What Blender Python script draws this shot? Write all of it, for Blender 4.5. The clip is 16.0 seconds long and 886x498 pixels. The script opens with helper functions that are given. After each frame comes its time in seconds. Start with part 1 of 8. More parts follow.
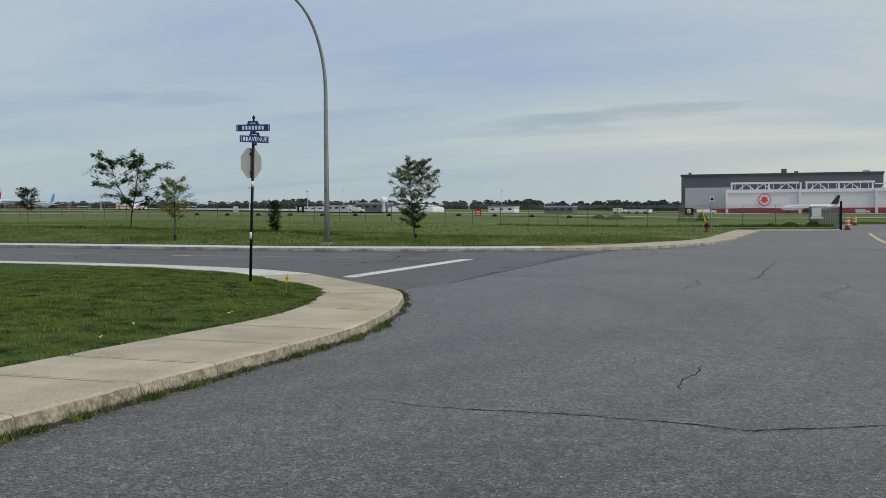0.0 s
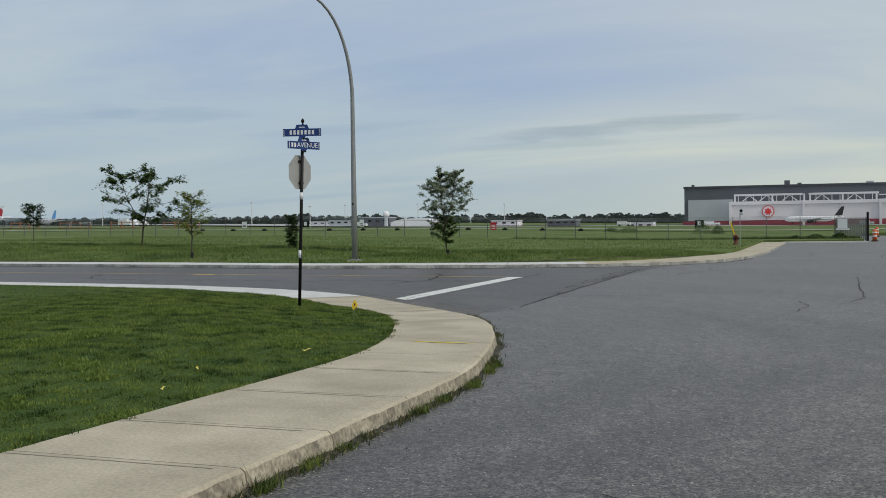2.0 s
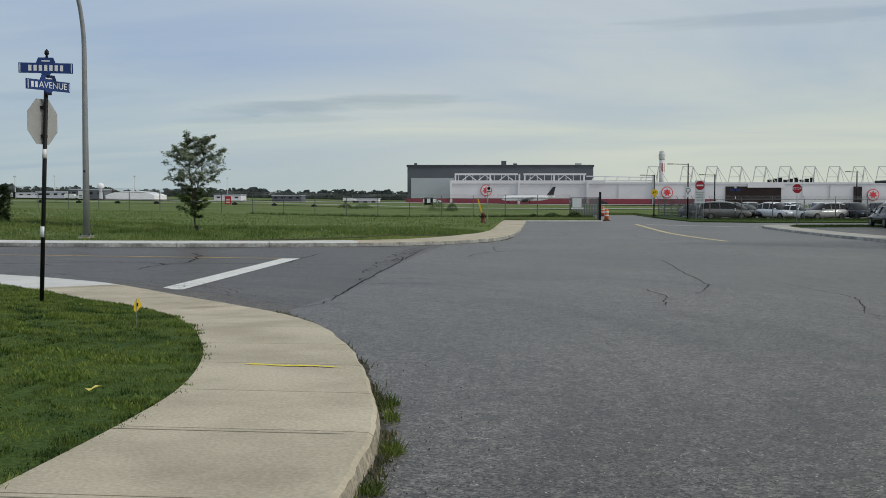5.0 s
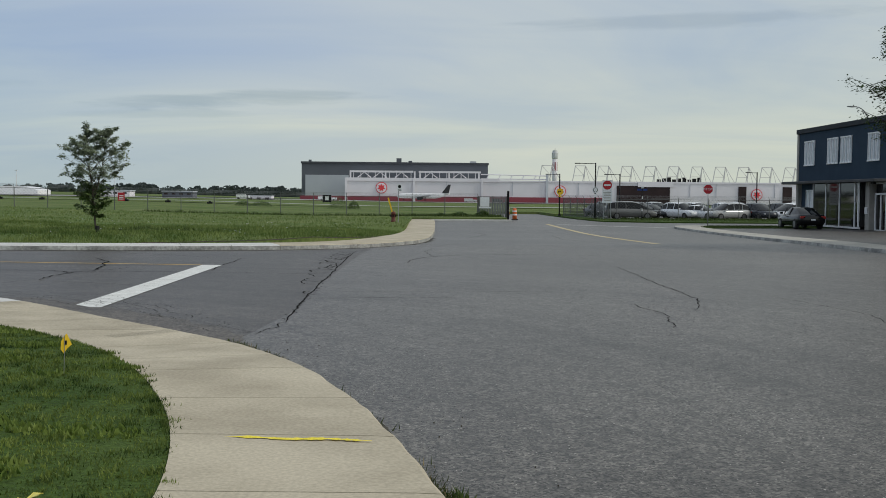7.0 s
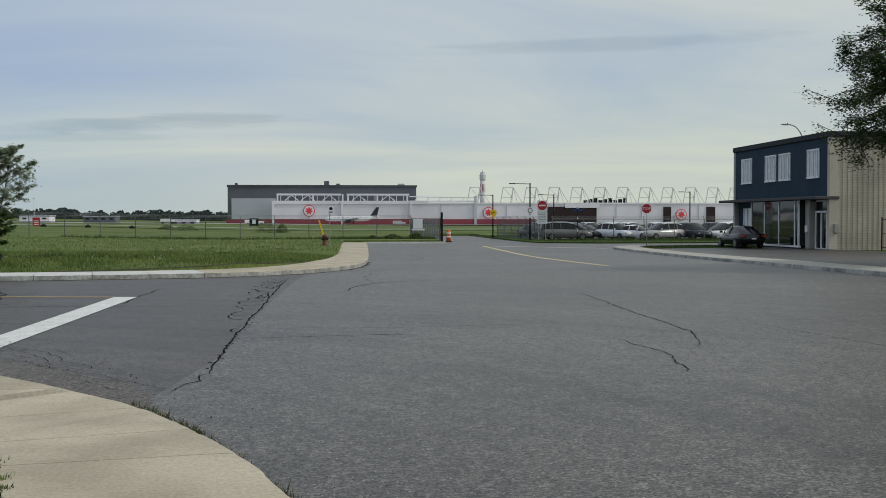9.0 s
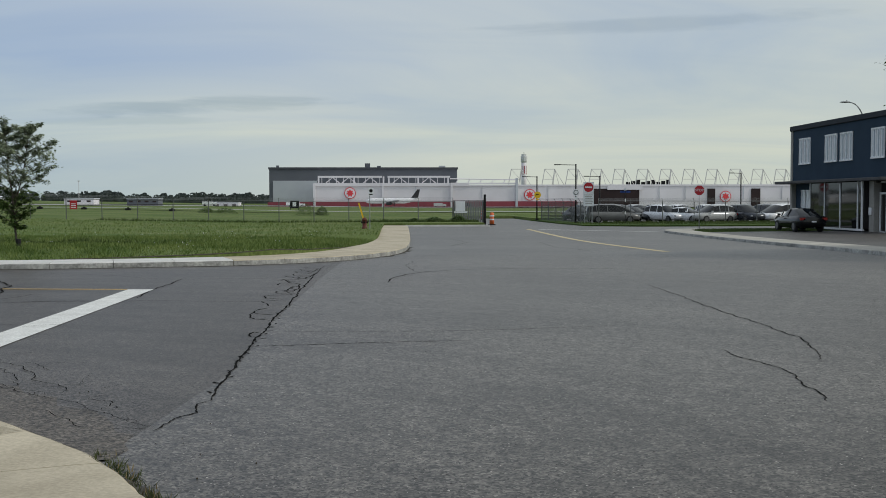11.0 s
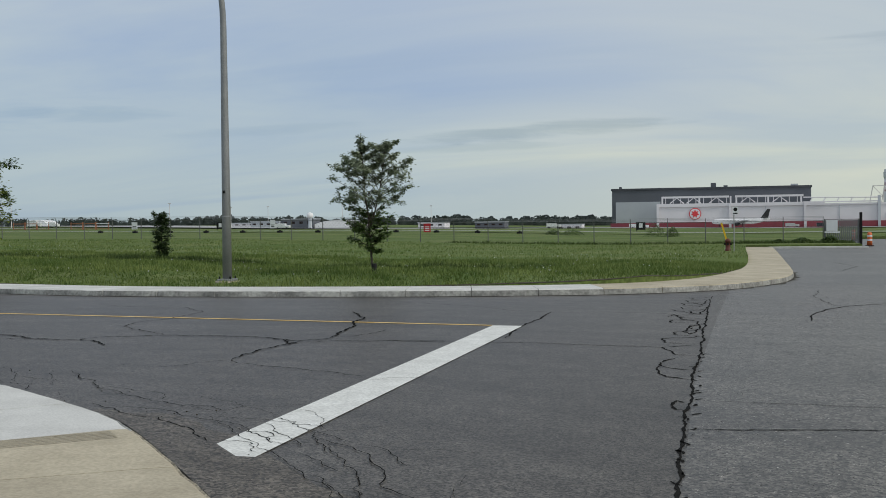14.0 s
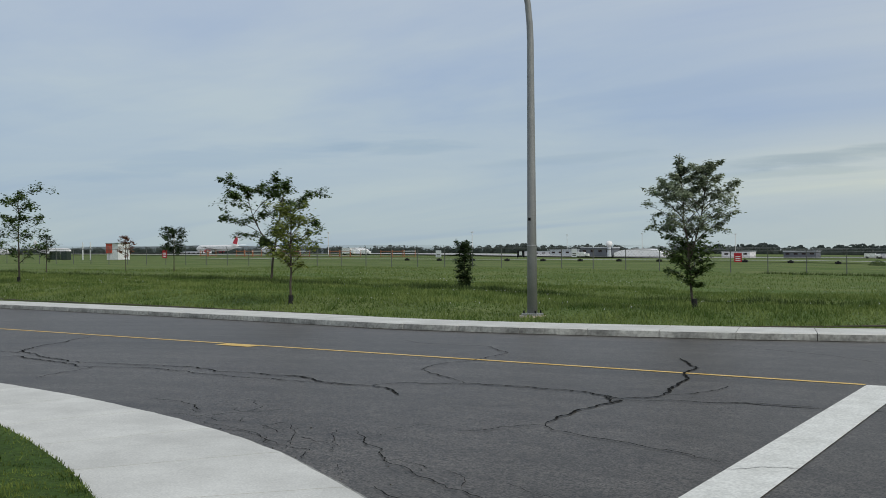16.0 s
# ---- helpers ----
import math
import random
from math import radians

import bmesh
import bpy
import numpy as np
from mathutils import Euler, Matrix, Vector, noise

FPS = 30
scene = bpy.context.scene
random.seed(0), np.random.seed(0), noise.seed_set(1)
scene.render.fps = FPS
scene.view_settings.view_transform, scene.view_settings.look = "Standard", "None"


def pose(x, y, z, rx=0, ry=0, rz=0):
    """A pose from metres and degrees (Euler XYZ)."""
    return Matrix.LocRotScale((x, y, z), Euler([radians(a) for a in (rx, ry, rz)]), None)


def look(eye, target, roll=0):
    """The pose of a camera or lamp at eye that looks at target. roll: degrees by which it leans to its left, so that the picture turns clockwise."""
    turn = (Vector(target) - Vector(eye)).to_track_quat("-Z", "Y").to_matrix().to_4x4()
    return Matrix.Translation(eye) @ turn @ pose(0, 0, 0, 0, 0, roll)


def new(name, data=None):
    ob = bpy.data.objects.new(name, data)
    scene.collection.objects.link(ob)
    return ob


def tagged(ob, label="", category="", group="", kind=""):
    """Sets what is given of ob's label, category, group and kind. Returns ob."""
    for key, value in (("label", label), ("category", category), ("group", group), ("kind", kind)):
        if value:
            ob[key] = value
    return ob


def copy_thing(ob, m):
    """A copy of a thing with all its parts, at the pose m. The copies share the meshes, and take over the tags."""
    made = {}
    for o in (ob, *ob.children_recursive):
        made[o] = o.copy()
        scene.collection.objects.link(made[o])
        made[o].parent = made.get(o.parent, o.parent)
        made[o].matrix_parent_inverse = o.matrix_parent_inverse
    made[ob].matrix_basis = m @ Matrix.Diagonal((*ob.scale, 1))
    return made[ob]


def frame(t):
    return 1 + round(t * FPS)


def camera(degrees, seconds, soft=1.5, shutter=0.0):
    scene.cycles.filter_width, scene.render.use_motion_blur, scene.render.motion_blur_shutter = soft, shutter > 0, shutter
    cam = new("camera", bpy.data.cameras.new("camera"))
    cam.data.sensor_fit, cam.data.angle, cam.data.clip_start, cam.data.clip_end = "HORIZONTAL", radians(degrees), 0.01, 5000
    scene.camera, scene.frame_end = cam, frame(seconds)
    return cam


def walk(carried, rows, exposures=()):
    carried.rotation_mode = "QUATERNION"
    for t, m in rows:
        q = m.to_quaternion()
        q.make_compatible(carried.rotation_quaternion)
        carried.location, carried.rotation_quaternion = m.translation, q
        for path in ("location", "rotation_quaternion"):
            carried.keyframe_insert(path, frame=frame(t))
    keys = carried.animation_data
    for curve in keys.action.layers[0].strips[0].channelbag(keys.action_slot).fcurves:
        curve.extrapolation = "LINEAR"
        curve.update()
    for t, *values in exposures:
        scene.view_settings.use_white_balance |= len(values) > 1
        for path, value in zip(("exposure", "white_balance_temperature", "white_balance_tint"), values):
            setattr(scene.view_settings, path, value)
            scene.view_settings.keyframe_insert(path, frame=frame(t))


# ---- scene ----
cam = camera(44.8, 16.0, soft=0.9)
PATH = [
    (0, (-0.058, 0.379, 1.602), (-0.698, 2.272, 1.53), -0.4),
    (0.5, (-0.605, 0.825, 1.623), (-1.28, 2.706, 1.529), -0.8),
    (1, (-1.142, 1.388, 1.629), (-1.814, 3.269, 1.523), -0.8),
    (1.5, (-1.673, 1.898, 1.606), (-2.336, 3.783, 1.515), -0.7),
    (2, (-2.204, 2.44, 1.617), (-2.846, 4.334, 1.571), -0.8),
    (2.5, (-2.672, 2.969, 1.591), (-3.303, 4.867, 1.57), -0.8),
    (3, (-3.112, 3.602, 1.552), (-3.605, 5.54, 1.519), -0.9),
    (3.5, (-3.469, 4.221, 1.531), (-3.845, 6.185, 1.484), -1.0),
    (4, (-3.844, 4.791, 1.508), (-4.064, 6.778, 1.45), -0.7),
    (4.2, (-3.965, 5.031, 1.52), (-4.16, 7.021, 1.464), -0.5),
    (6.3, (-5.581, 7.695, 1.597), (-5.611, 9.688, 1.426), 0.5),
    (6.5, (-5.676, 7.91, 1.595), (-5.68, 9.904, 1.437), 0.5),
    (7, (-5.804, 8.42, 1.654), (-5.746, 10.417, 1.556), 0.5),
    (7.5, (-5.955, 9.043, 1.621), (-5.798, 11.036, 1.567), 0.5),
    (8, (-6.007, 9.736, 1.646), (-5.839, 11.728, 1.611), 0.3),
    (8.5, (-6.099, 10.399, 1.617), (-5.914, 12.39, 1.569), 0.2),
    (8.7, (-6.092, 10.665, 1.606), (-5.9, 12.655, 1.555), 0.0),
    (10.8, (-6.014, 13.321, 1.604), (-5.883, 15.314, 1.509), -0.2),
    (11, (-6.04, 13.567, 1.621), (-5.925, 15.562, 1.532), -0.1),
    (11.5, (-6.156, 14.261, 1.629), (-6.122, 16.259, 1.542), -0.3),
    (12, (-6.322, 14.826, 1.64), (-6.348, 16.824, 1.558), -0.5),
    (12.5, (-6.484, 15.504, 1.61), (-6.627, 17.497, 1.519), -0.9),
    (13, (-6.688, 16.123, 1.572), (-6.911, 18.108, 1.469), -1.1),
    (13.5, (-6.917, 16.735, 1.566), (-7.3, 18.697, 1.499), -1.0),
    (14, (-7.189, 17.344, 1.566), (-7.699, 19.278, 1.522), -0.7),
    (14.5, (-7.442, 17.98, 1.566), (-8.063, 19.881, 1.544), -0.6),
    (15, (-7.771, 18.526, 1.6), (-8.566, 20.361, 1.587), -0.6),
    (15.5, (-8.171, 19.066, 1.626), (-9.087, 20.844, 1.62), -0.5),
    (16, (-8.448, 19.601, 1.619), (-9.465, 21.323, 1.633), -0.4),
]
walk(cam, [(t, look(eye, target, roll)) for t, eye, target, roll in PATH])

# ---- world, sun, exposure ----
SUN_AZ, SUN_EL = radians(104), radians(40)   # sun behind thin cloud: to the east
wd = bpy.data.worlds.new("sky")
scene.world = wd
wd.use_nodes = True
wn, wl = wd.node_tree.nodes, wd.node_tree.links
wn.clear()
w_out = wn.new("ShaderNodeOutputWorld")
w_bg = wn.new("ShaderNodeBackground")
w_sky = wn.new("ShaderNodeTexSky")
w_sky.sky_type = "NISHITA"
w_sky.sun_disc = False
w_sky.sun_elevation, w_sky.sun_rotation = SUN_EL, SUN_AZ
w_sky.air_density, w_sky.dust_density, w_sky.ozone_density = 1.0, 2.0, 1.5
SKY = 0.107


def wnode(kind, **kw):
    n = wn.new(kind)
    for k, v in kw.items():
        n.inputs[k].default_value = v
    return n


w_tc = wn.new("ShaderNodeTexCoord")
w_sep = wn.new("ShaderNodeSeparateXYZ")
wl.new(w_tc.outputs["Generated"], w_sep.inputs[0])
# cloud sheets: direction projected on a flat layer high above, stretched along the wind
w_up = wn.new("ShaderNodeMath")
w_up.operation = "MAXIMUM"
w_up.inputs[1].default_value = 0.0
wl.new(w_sep.outputs[2], w_up.inputs[0])
w_add = wn.new("ShaderNodeMath")
w_add.operation = "ADD"
w_add.inputs[1].default_value = 0.16
wl.new(w_up.outputs[0], w_add.inputs[0])
w_dx = wn.new("ShaderNodeMath")
w_dx.operation = "DIVIDE"
wl.new(w_sep.outputs[0], w_dx.inputs[0])
wl.new(w_add.outputs[0], w_dx.inputs[1])
w_dy = wn.new("ShaderNodeMath")
w_dy.operation = "DIVIDE"
wl.new(w_sep.outputs[1], w_dy.inputs[0])
wl.new(w_add.outputs[0], w_dy.inputs[1])
w_com = wn.new("ShaderNodeCombineXYZ")
wl.new(w_dx.outputs[0], w_com.inputs[0])
wl.new(w_dy.outputs[0], w_com.inputs[1])
w_map = wn.new("ShaderNodeMapping")
w_map.inputs["Rotation"].default_value = (0, 0, radians(-9))
w_map.inputs["Scale"].default_value = (0.36, 0.60, 1)
w_map.inputs["Location"].default_value = (1.3, 4.2, 0)
wl.new(w_com.outputs[0], w_map.inputs[0])
w_n1 = wnode("ShaderNodeTexNoise", Scale=1.0, Detail=6.0, Roughness=0.55, Distortion=1.1)
wl.new(w_map.outputs[0], w_n1.inputs["Vector"])
w_ramp = wn.new("ShaderNodeValToRGB")
w_ramp.color_ramp.elements[0].position = 0.34
w_ramp.color_ramp.elements[1].position = 0.66
wl.new(w_n1.outputs["Fac"], w_ramp.inputs[0])
# cloud colour, warmer and greener towards the horizon
w_cc = wn.new("ShaderNodeValToRGB")
ce = w_cc.color_ramp.elements
ce[0].position, ce[0].color = 0.0, (6.3, 6.6, 5.75, 1)
ce[1].position, ce[1].color = 0.34, (5.55, 6.0, 6.35, 1)
e = ce.new(0.12)
e.color = (6.2, 6.5, 6.0, 1)
wl.new(w_up.outputs[0], w_cc.inputs[0])
# thin grey-blue haze between the cloud sheets
w_cb = wn.new("ShaderNodeValToRGB")
cb = w_cb.color_ramp.elements
cb[0].position, cb[0].color = 0.0, (5.2, 5.8, 5.5, 1)
cb[1].position, cb[1].color = 0.34, (4.75, 5.3, 6.2, 1)
e = cb.new(0.13)
e.color = (4.05, 4.85, 5.95, 1)
wl.new(w_up.outputs[0], w_cb.inputs[0])
w_m1 = wn.new("ShaderNodeMix")
w_m1.data_type = "RGBA"
wl.new(w_ramp.outputs[0], w_m1.inputs["Factor"])
wl.new(w_cb.outputs[0], w_m1.inputs["A"])
wl.new(w_cc.outputs[0], w_m1.inputs["B"])
# long thin slate-blue streaks below the sheets
w_map2 = wn.new("ShaderNodeMapping")
w_map2.inputs["Rotation"].default_value = (0, 0, radians(6))
w_map2.inputs["Scale"].default_value = (0.28, 1.9, 1)
w_map2.inputs["Location"].default_value = (0.4, 1.1, 0)
wl.new(w_com.outputs[0], w_map2.inputs[0])
w_n2 = wnode("ShaderNodeTexNoise", Scale=1.0, Detail=5.0, Roughness=0.5, Distortion=0.5)
wl.new(w_map2.outputs[0], w_n2.inputs["Vector"])
w_r2 = wn.new("ShaderNodeMapRange")
w_r2.inputs["From Min"].default_value, w_r2.inputs["From Max"].default_value = 0.56, 0.70
w_r2.inputs["To Max"].default_value = 0.28
wl.new(w_n2.outputs["Fac"], w_r2.inputs["Value"])
w_m4 = wn.new("ShaderNodeMix")
w_m4.data_type = "RGBA"
w_m4.inputs["B"].default_value = (3.6, 4.45, 5.6, 1)
wl.new(w_r2.outputs[0], w_m4.inputs["Factor"])
wl.new(w_m1.outputs["Result"], w_m4.inputs["A"])
w_m2 = wn.new("ShaderNodeMix")
w_m2.data_type = "RGBA"
w_m2.inputs["Factor"].default_value = 0.90
wl.new(w_sky.outputs[0], w_m2.inputs["A"])
wl.new(w_m4.outputs["Result"], w_m2.inputs["B"])
# away from the sun the sky is bluer
w_side = wn.new("ShaderNodeMapRange")
w_side.inputs["From Min"].default_value, w_side.inputs["From Max"].default_value = 0.15, -0.75
wl.new(w_sep.outputs[0], w_side.inputs["Value"])
w_m3 = wn.new("ShaderNodeMix")
w_m3.data_type, w_m3.blend_type = "RGBA", "MULTIPLY"
w_m3.inputs["B"].default_value = (0.91, 0.935, 0.985, 1)
wl.new(w_side.outputs[0], w_m3.inputs["Factor"])
wl.new(w_m2.outputs["Result"], w_m3.inputs["A"])
# a wide blue gap low in the western sky
w_low = wn.new("ShaderNodeMapRange")
w_low.inputs["From Min"].default_value, w_low.inputs["From Max"].default_value = 0.34, 0.13
wl.new(w_sep.outputs[2], w_low.inputs["Value"])
w_gap = wn.new("ShaderNodeMapRange")
w_gap.inputs["From Min"].default_value, w_gap.inputs["From Max"].default_value = -0.08, -0.35
wl.new(w_sep.outputs[0], w_gap.inputs["Value"])
w_mul = wn.new("ShaderNodeMath")
w_mul.operation = "MULTIPLY"
wl.new(w_low.outputs[0], w_mul.inputs[0])
wl.new(w_gap.outputs[0], w_mul.inputs[1])
w_m5 = wn.new("ShaderNodeMix")
w_m5.data_type, w_m5.blend_type = "RGBA", "MULTIPLY"
w_m5.inputs["B"].default_value = (0.785, 0.865, 0.965, 1)
wl.new(w_mul.outputs[0], w_m5.inputs["Factor"])
wl.new(w_m3.outputs["Result"], w_m5.inputs["A"])
# towards the sun the low sky is creamier
w_east = wn.new("ShaderNodeMapRange")
w_east.inputs["From Min"].default_value, w_east.inputs["From Max"].default_value = -0.25, 0.30
wl.new(w_sep.outputs[0], w_east.inputs["Value"])
w_m6 = wn.new("ShaderNodeMix")
w_m6.data_type, w_m6.blend_type = "RGBA", "MULTIPLY"
w_m6.inputs["B"].default_value = (1.0, 1.0, 0.945, 1)
wl.new(w_east.outputs[0], w_m6.inputs["Factor"])
wl.new(w_m5.outputs["Result"], w_m6.inputs["A"])


def wmath(op, a, b):
    n = wn.new("ShaderNodeMath")
    n.operation = op
    for k, v in enumerate((a, b)):
        if isinstance(v, (int, float)):
            n.inputs[k].default_value = v
        else:
            wl.new(v, n.inputs[k])
    return n.outputs[0]


# single long cloud streaks over the airfield: bearing (x/y), height, half length, half depth, slope, strength
w_bear = wmath("DIVIDE", w_sep.outputs[0], wmath("MAXIMUM", w_sep.outputs[1], 0.05))
w_fray = wnode("ShaderNodeTexNoise", Scale=1.0, Detail=5.0, Roughness=0.62, Distortion=0.4)
w_fmap = wn.new("ShaderNodeMapping")
w_fmap.inputs["Scale"].default_value = (9.0, 9.0, 75.0)
wl.new(w_tc.outputs["Generated"], w_fmap.inputs[0])
wl.new(w_fmap.outputs[0], w_fray.inputs["Vector"])
w_col = w_m6.outputs["Result"]
for bear, high, long_, deep, slope, power, tint in (
        (-0.16, 0.0865, 0.15, 0.0090, 0.060, 0.85, (0.74, 0.79, 0.83)), (-0.23, 0.0715, 0.10, 0.0050, 0.03, 0.55, (0.78, 0.83, 0.87)),
        (0.25, 0.1570, 0.20, 0.0085, 0.020, 0.70, (0.80, 0.83, 0.86)), (-0.66, 0.1010, 0.13, 0.0080, 0.02, 0.60, (0.80, 0.86, 0.92)),
        (-0.90, 0.0900, 0.32, 0.0150, 0.060, 0.60, (0.82, 0.88, 0.96)), (-0.45, 0.0880, 0.12, 0.0060, 0.05, 0.50, (0.84, 0.88, 0.92)),
        (-0.12, 0.0620, 0.30, 0.0120, 0.000, 0.40, (1.06, 1.05, 0.98)), (0.10, 0.1050, 0.25, 0.0110, 0.04, 0.35, (1.05, 1.03, 1.0))):
    du = wmath("SUBTRACT", w_bear, bear)
    dv = wmath("SUBTRACT", wmath("SUBTRACT", w_sep.outputs[2], high), wmath("MULTIPLY", du, slope))
    r1 = wmath("POWER", wmath("ABSOLUTE", wmath("DIVIDE", du, long_), 0), 2.0)
    r2 = wmath("POWER", wmath("ABSOLUTE", wmath("DIVIDE", dv, deep), 0), 2.0)
    body = wmath("SUBTRACT", wmath("ADD", -0.25, wmath("MULTIPLY", w_fray.outputs["Fac"], 2.5)), wmath("ADD", r1, r2))
    soft = wn.new("ShaderNodeMapRange")
    soft.interpolation_type = "SMOOTHSTEP"
    soft.inputs["From Min"].default_value, soft.inputs["From Max"].default_value, soft.inputs["To Max"].default_value = 0.0, 1.0, power
    wl.new(body, soft.inputs["Value"])
    wm = wn.new("ShaderNodeMix")
    wm.data_type, wm.blend_type = "RGBA", "MULTIPLY"
    wm.inputs["B"].default_value = (*tint, 1)
    wl.new(soft.outputs[0], wm.inputs["Factor"])
    wl.new(w_col, wm.inputs["A"])
    w_col = wm.outputs["Result"]
wl.new(w_col, w_bg.inputs["Color"])
w_bg.inputs["Strength"].default_value = SKY
wl.new(w_bg.outputs[0], w_out.inputs[0])

sun_data = bpy.data.lights.new("sun", "SUN")
sun_data.energy, sun_data.angle, sun_data.color = 1.45, radians(12), (1.0, 0.95, 0.87)
sun = new("sun", sun_data)
sd = Vector((math.sin(SUN_AZ) * math.cos(SUN_EL), math.cos(SUN_AZ) * math.cos(SUN_EL), math.sin(SUN_EL)))
sun.matrix_world = look(sd * 50, (0, 0, 0))

# ---- materials ----
MATS = {}


def mat(name, a, b=None, scale=4.0, fine=60.0, rough=0.7, metal=0.0, bump=0.15, bump_scale=None, spots=0.0, spec=0.4, vary=0.0, dist=0.01, emit=0.0):
    """Two-scale procedural surface: colour a to b by a broad noise, then a fine grain; bump from the grain."""
    if name in MATS:
        return MATS[name]
    b = b or tuple(min(1, c * 0.8) for c in a)
    m = bpy.data.materials.new(name)
    m.use_nodes = True
    nt = m.node_tree
    N, L = nt.nodes, nt.links
    bs = N["Principled BSDF"]
    tc = N.new("ShaderNodeTexCoord")
    n1 = N.new("ShaderNodeTexNoise")
    n1.inputs["Scale"].default_value, n1.inputs["Detail"].default_value, n1.inputs["Roughness"].default_value = scale, 5, 0.6
    n2 = N.new("ShaderNodeTexNoise")
    n2.inputs["Scale"].default_value, n2.inputs["Detail"].default_value = fine, 3
    L.new(tc.outputs["Object"], n1.inputs["Vector"])
    L.new(tc.outputs["Object"], n2.inputs["Vector"])
    r1 = N.new("ShaderNodeValToRGB")
    r1.color_ramp.elements[0].position, r1.color_ramp.elements[1].position = 0.35, 0.65
    r1.color_ramp.elements[0].color, r1.color_ramp.elements[1].color = (*a, 1), (*b, 1)
    L.new(n1.outputs["Fac"], r1.inputs[0])
    mx = N.new("ShaderNodeMix")
    mx.data_type, mx.blend_type = "RGBA", "MULTIPLY"
    mx.inputs["Factor"].default_value = 1.0
    r2 = N.new("ShaderNodeValToRGB")
    lo = 1.0 - 0.45 * max(spots, 0.25)
    r2.color_ramp.elements[0].position, r2.color_ramp.elements[1].position = 0.33, 0.67
    r2.color_ramp.elements[0].color, r2.color_ramp.elements[1].color = (lo, lo, lo, 1), (1 + spots * 0.5,) * 3 + (1,)
    L.new(n2.outputs["Fac"], r2.inputs[0])
    L.new(r1.outputs[0], mx.inputs["A"])
    L.new(r2.outputs[0], mx.inputs["B"])
    col = mx.outputs["Result"]
    if vary:
        oi = N.new("ShaderNodeObjectInfo")
        gi = N.new("ShaderNodeNewGeometry")
        ad = N.new("ShaderNodeMath")
        ad.operation = "ADD"
        L.new(oi.outputs["Random"], ad.inputs[0])
        L.new(gi.outputs["Random Per Island"], ad.inputs[1])
        rg = N.new("ShaderNodeMapRange")
        rg.inputs["From Max"].default_value = 2.0
        rg.inputs["To Min"].default_value, rg.inputs["To Max"].default_value = 1 - vary, 1 + vary
        L.new(ad.outputs[0], rg.inputs["Value"])
        mv = N.new("ShaderNodeMix")
        mv.data_type, mv.blend_type = "RGBA", "MULTIPLY"
        mv.inputs["Factor"].default_value = 1.0
        L.new(col, mv.inputs["A"])
        L.new(rg.outputs[0], mv.inputs["B"])
        col = mv.outputs["Result"]
    L.new(col, bs.inputs["Base Color"])
    bs.inputs["Roughness"].default_value, bs.inputs["Metallic"].default_value = rough, metal
    bs.inputs["Specular IOR Level"].default_value = spec
    if bump:
        bp = N.new("ShaderNodeBump")
        bp.inputs["Strength"].default_value, bp.inputs["Distance"].default_value = bump, dist
        n3 = n2
        if bump_scale:
            n3 = N.new("ShaderNodeTexNoise")
            n3.inputs["Scale"].default_value, n3.inputs["Detail"].default_value = bump_scale, 4
            L.new(tc.outputs["Object"], n3.inputs["Vector"])
        L.new(n3.outputs["Fac"], bp.inputs["Height"])
        L.new(bp.outputs[0], bs.inputs["Normal"])
    if emit:
        L.new(col, bs.inputs["Emission Color"])
        bs.inputs["Emission Strength"].default_value = emit
    MATS[name] = m
    return m


def leaf_mat(name, a, b, scale=0.35, gain=1.6):
    """Leaves and blades: varied per leaf, with some light through them."""
    if name in MATS:
        return MATS[name]
    m = bpy.data.materials.new(name)
    m.use_nodes = True
    N, L = m.node_tree.nodes, m.node_tree.links
    bs = N["Principled BSDF"]
    gi = N.new("ShaderNodeNewGeometry")
    tc = N.new("ShaderNodeTexCoord")
    nz = N.new("ShaderNodeTexNoise")
    nz.inputs["Scale"].default_value, nz.inputs["Detail"].default_value = scale, 4
    L.new(tc.outputs["Object"], nz.inputs["Vector"])
    av = N.new("ShaderNodeMath")
    av.operation = "MULTIPLY_ADD"
    av.inputs[1].default_value = 0.55
    L.new(gi.outputs["Random Per Island"], av.inputs[0])
    ms = N.new("ShaderNodeMath")
    ms.operation = "MULTIPLY_ADD"
    ms.inputs[1].default_value, ms.inputs[2].default_value = gain, 0.22 - gain * 0.5
    L.new(nz.outputs["Fac"], ms.inputs[0])
    L.new(ms.outputs[0], av.inputs[2])
    rp = N.new("ShaderNodeValToRGB")
    rp.color_ramp.elements[0].color, rp.color_ramp.elements[1].color = (*a, 1), (*b, 1)
    L.new(av.outputs[0], rp.inputs[0])
    L.new(rp.outputs[0], bs.inputs["Base Color"])
    bs.inputs["Roughness"].default_value = 0.6
    bs.inputs["Specular IOR Level"].default_value = 0.25
    tr = N.new("ShaderNodeBsdfTranslucent")
    L.new(rp.outputs[0], tr.inputs["Color"])
    mxs = N.new("ShaderNodeMixShader")
    mxs.inputs[0].default_value = 0.3
    L.new(bs.outputs[0], mxs.inputs[1])
    L.new(tr.outputs[0], mxs.inputs[2])
    L.new(mxs.outputs[0], N["Material Output"].inputs[0])
    MATS[name] = m
    return m


def glass_mat(name, tint, rough=0.05, spec=0.4):
    if name in MATS:
        return MATS[name]
    m = bpy.data.materials.new(name)
    m.use_nodes = True
    bs = m.node_tree.nodes["Principled BSDF"]
    bs.inputs["Base Color"].default_value = (*tint, 1)
    bs.inputs["Roughness"].default_value = rough
    bs.inputs["Specular IOR Level"].default_value = spec
    MATS[name] = m
    return m


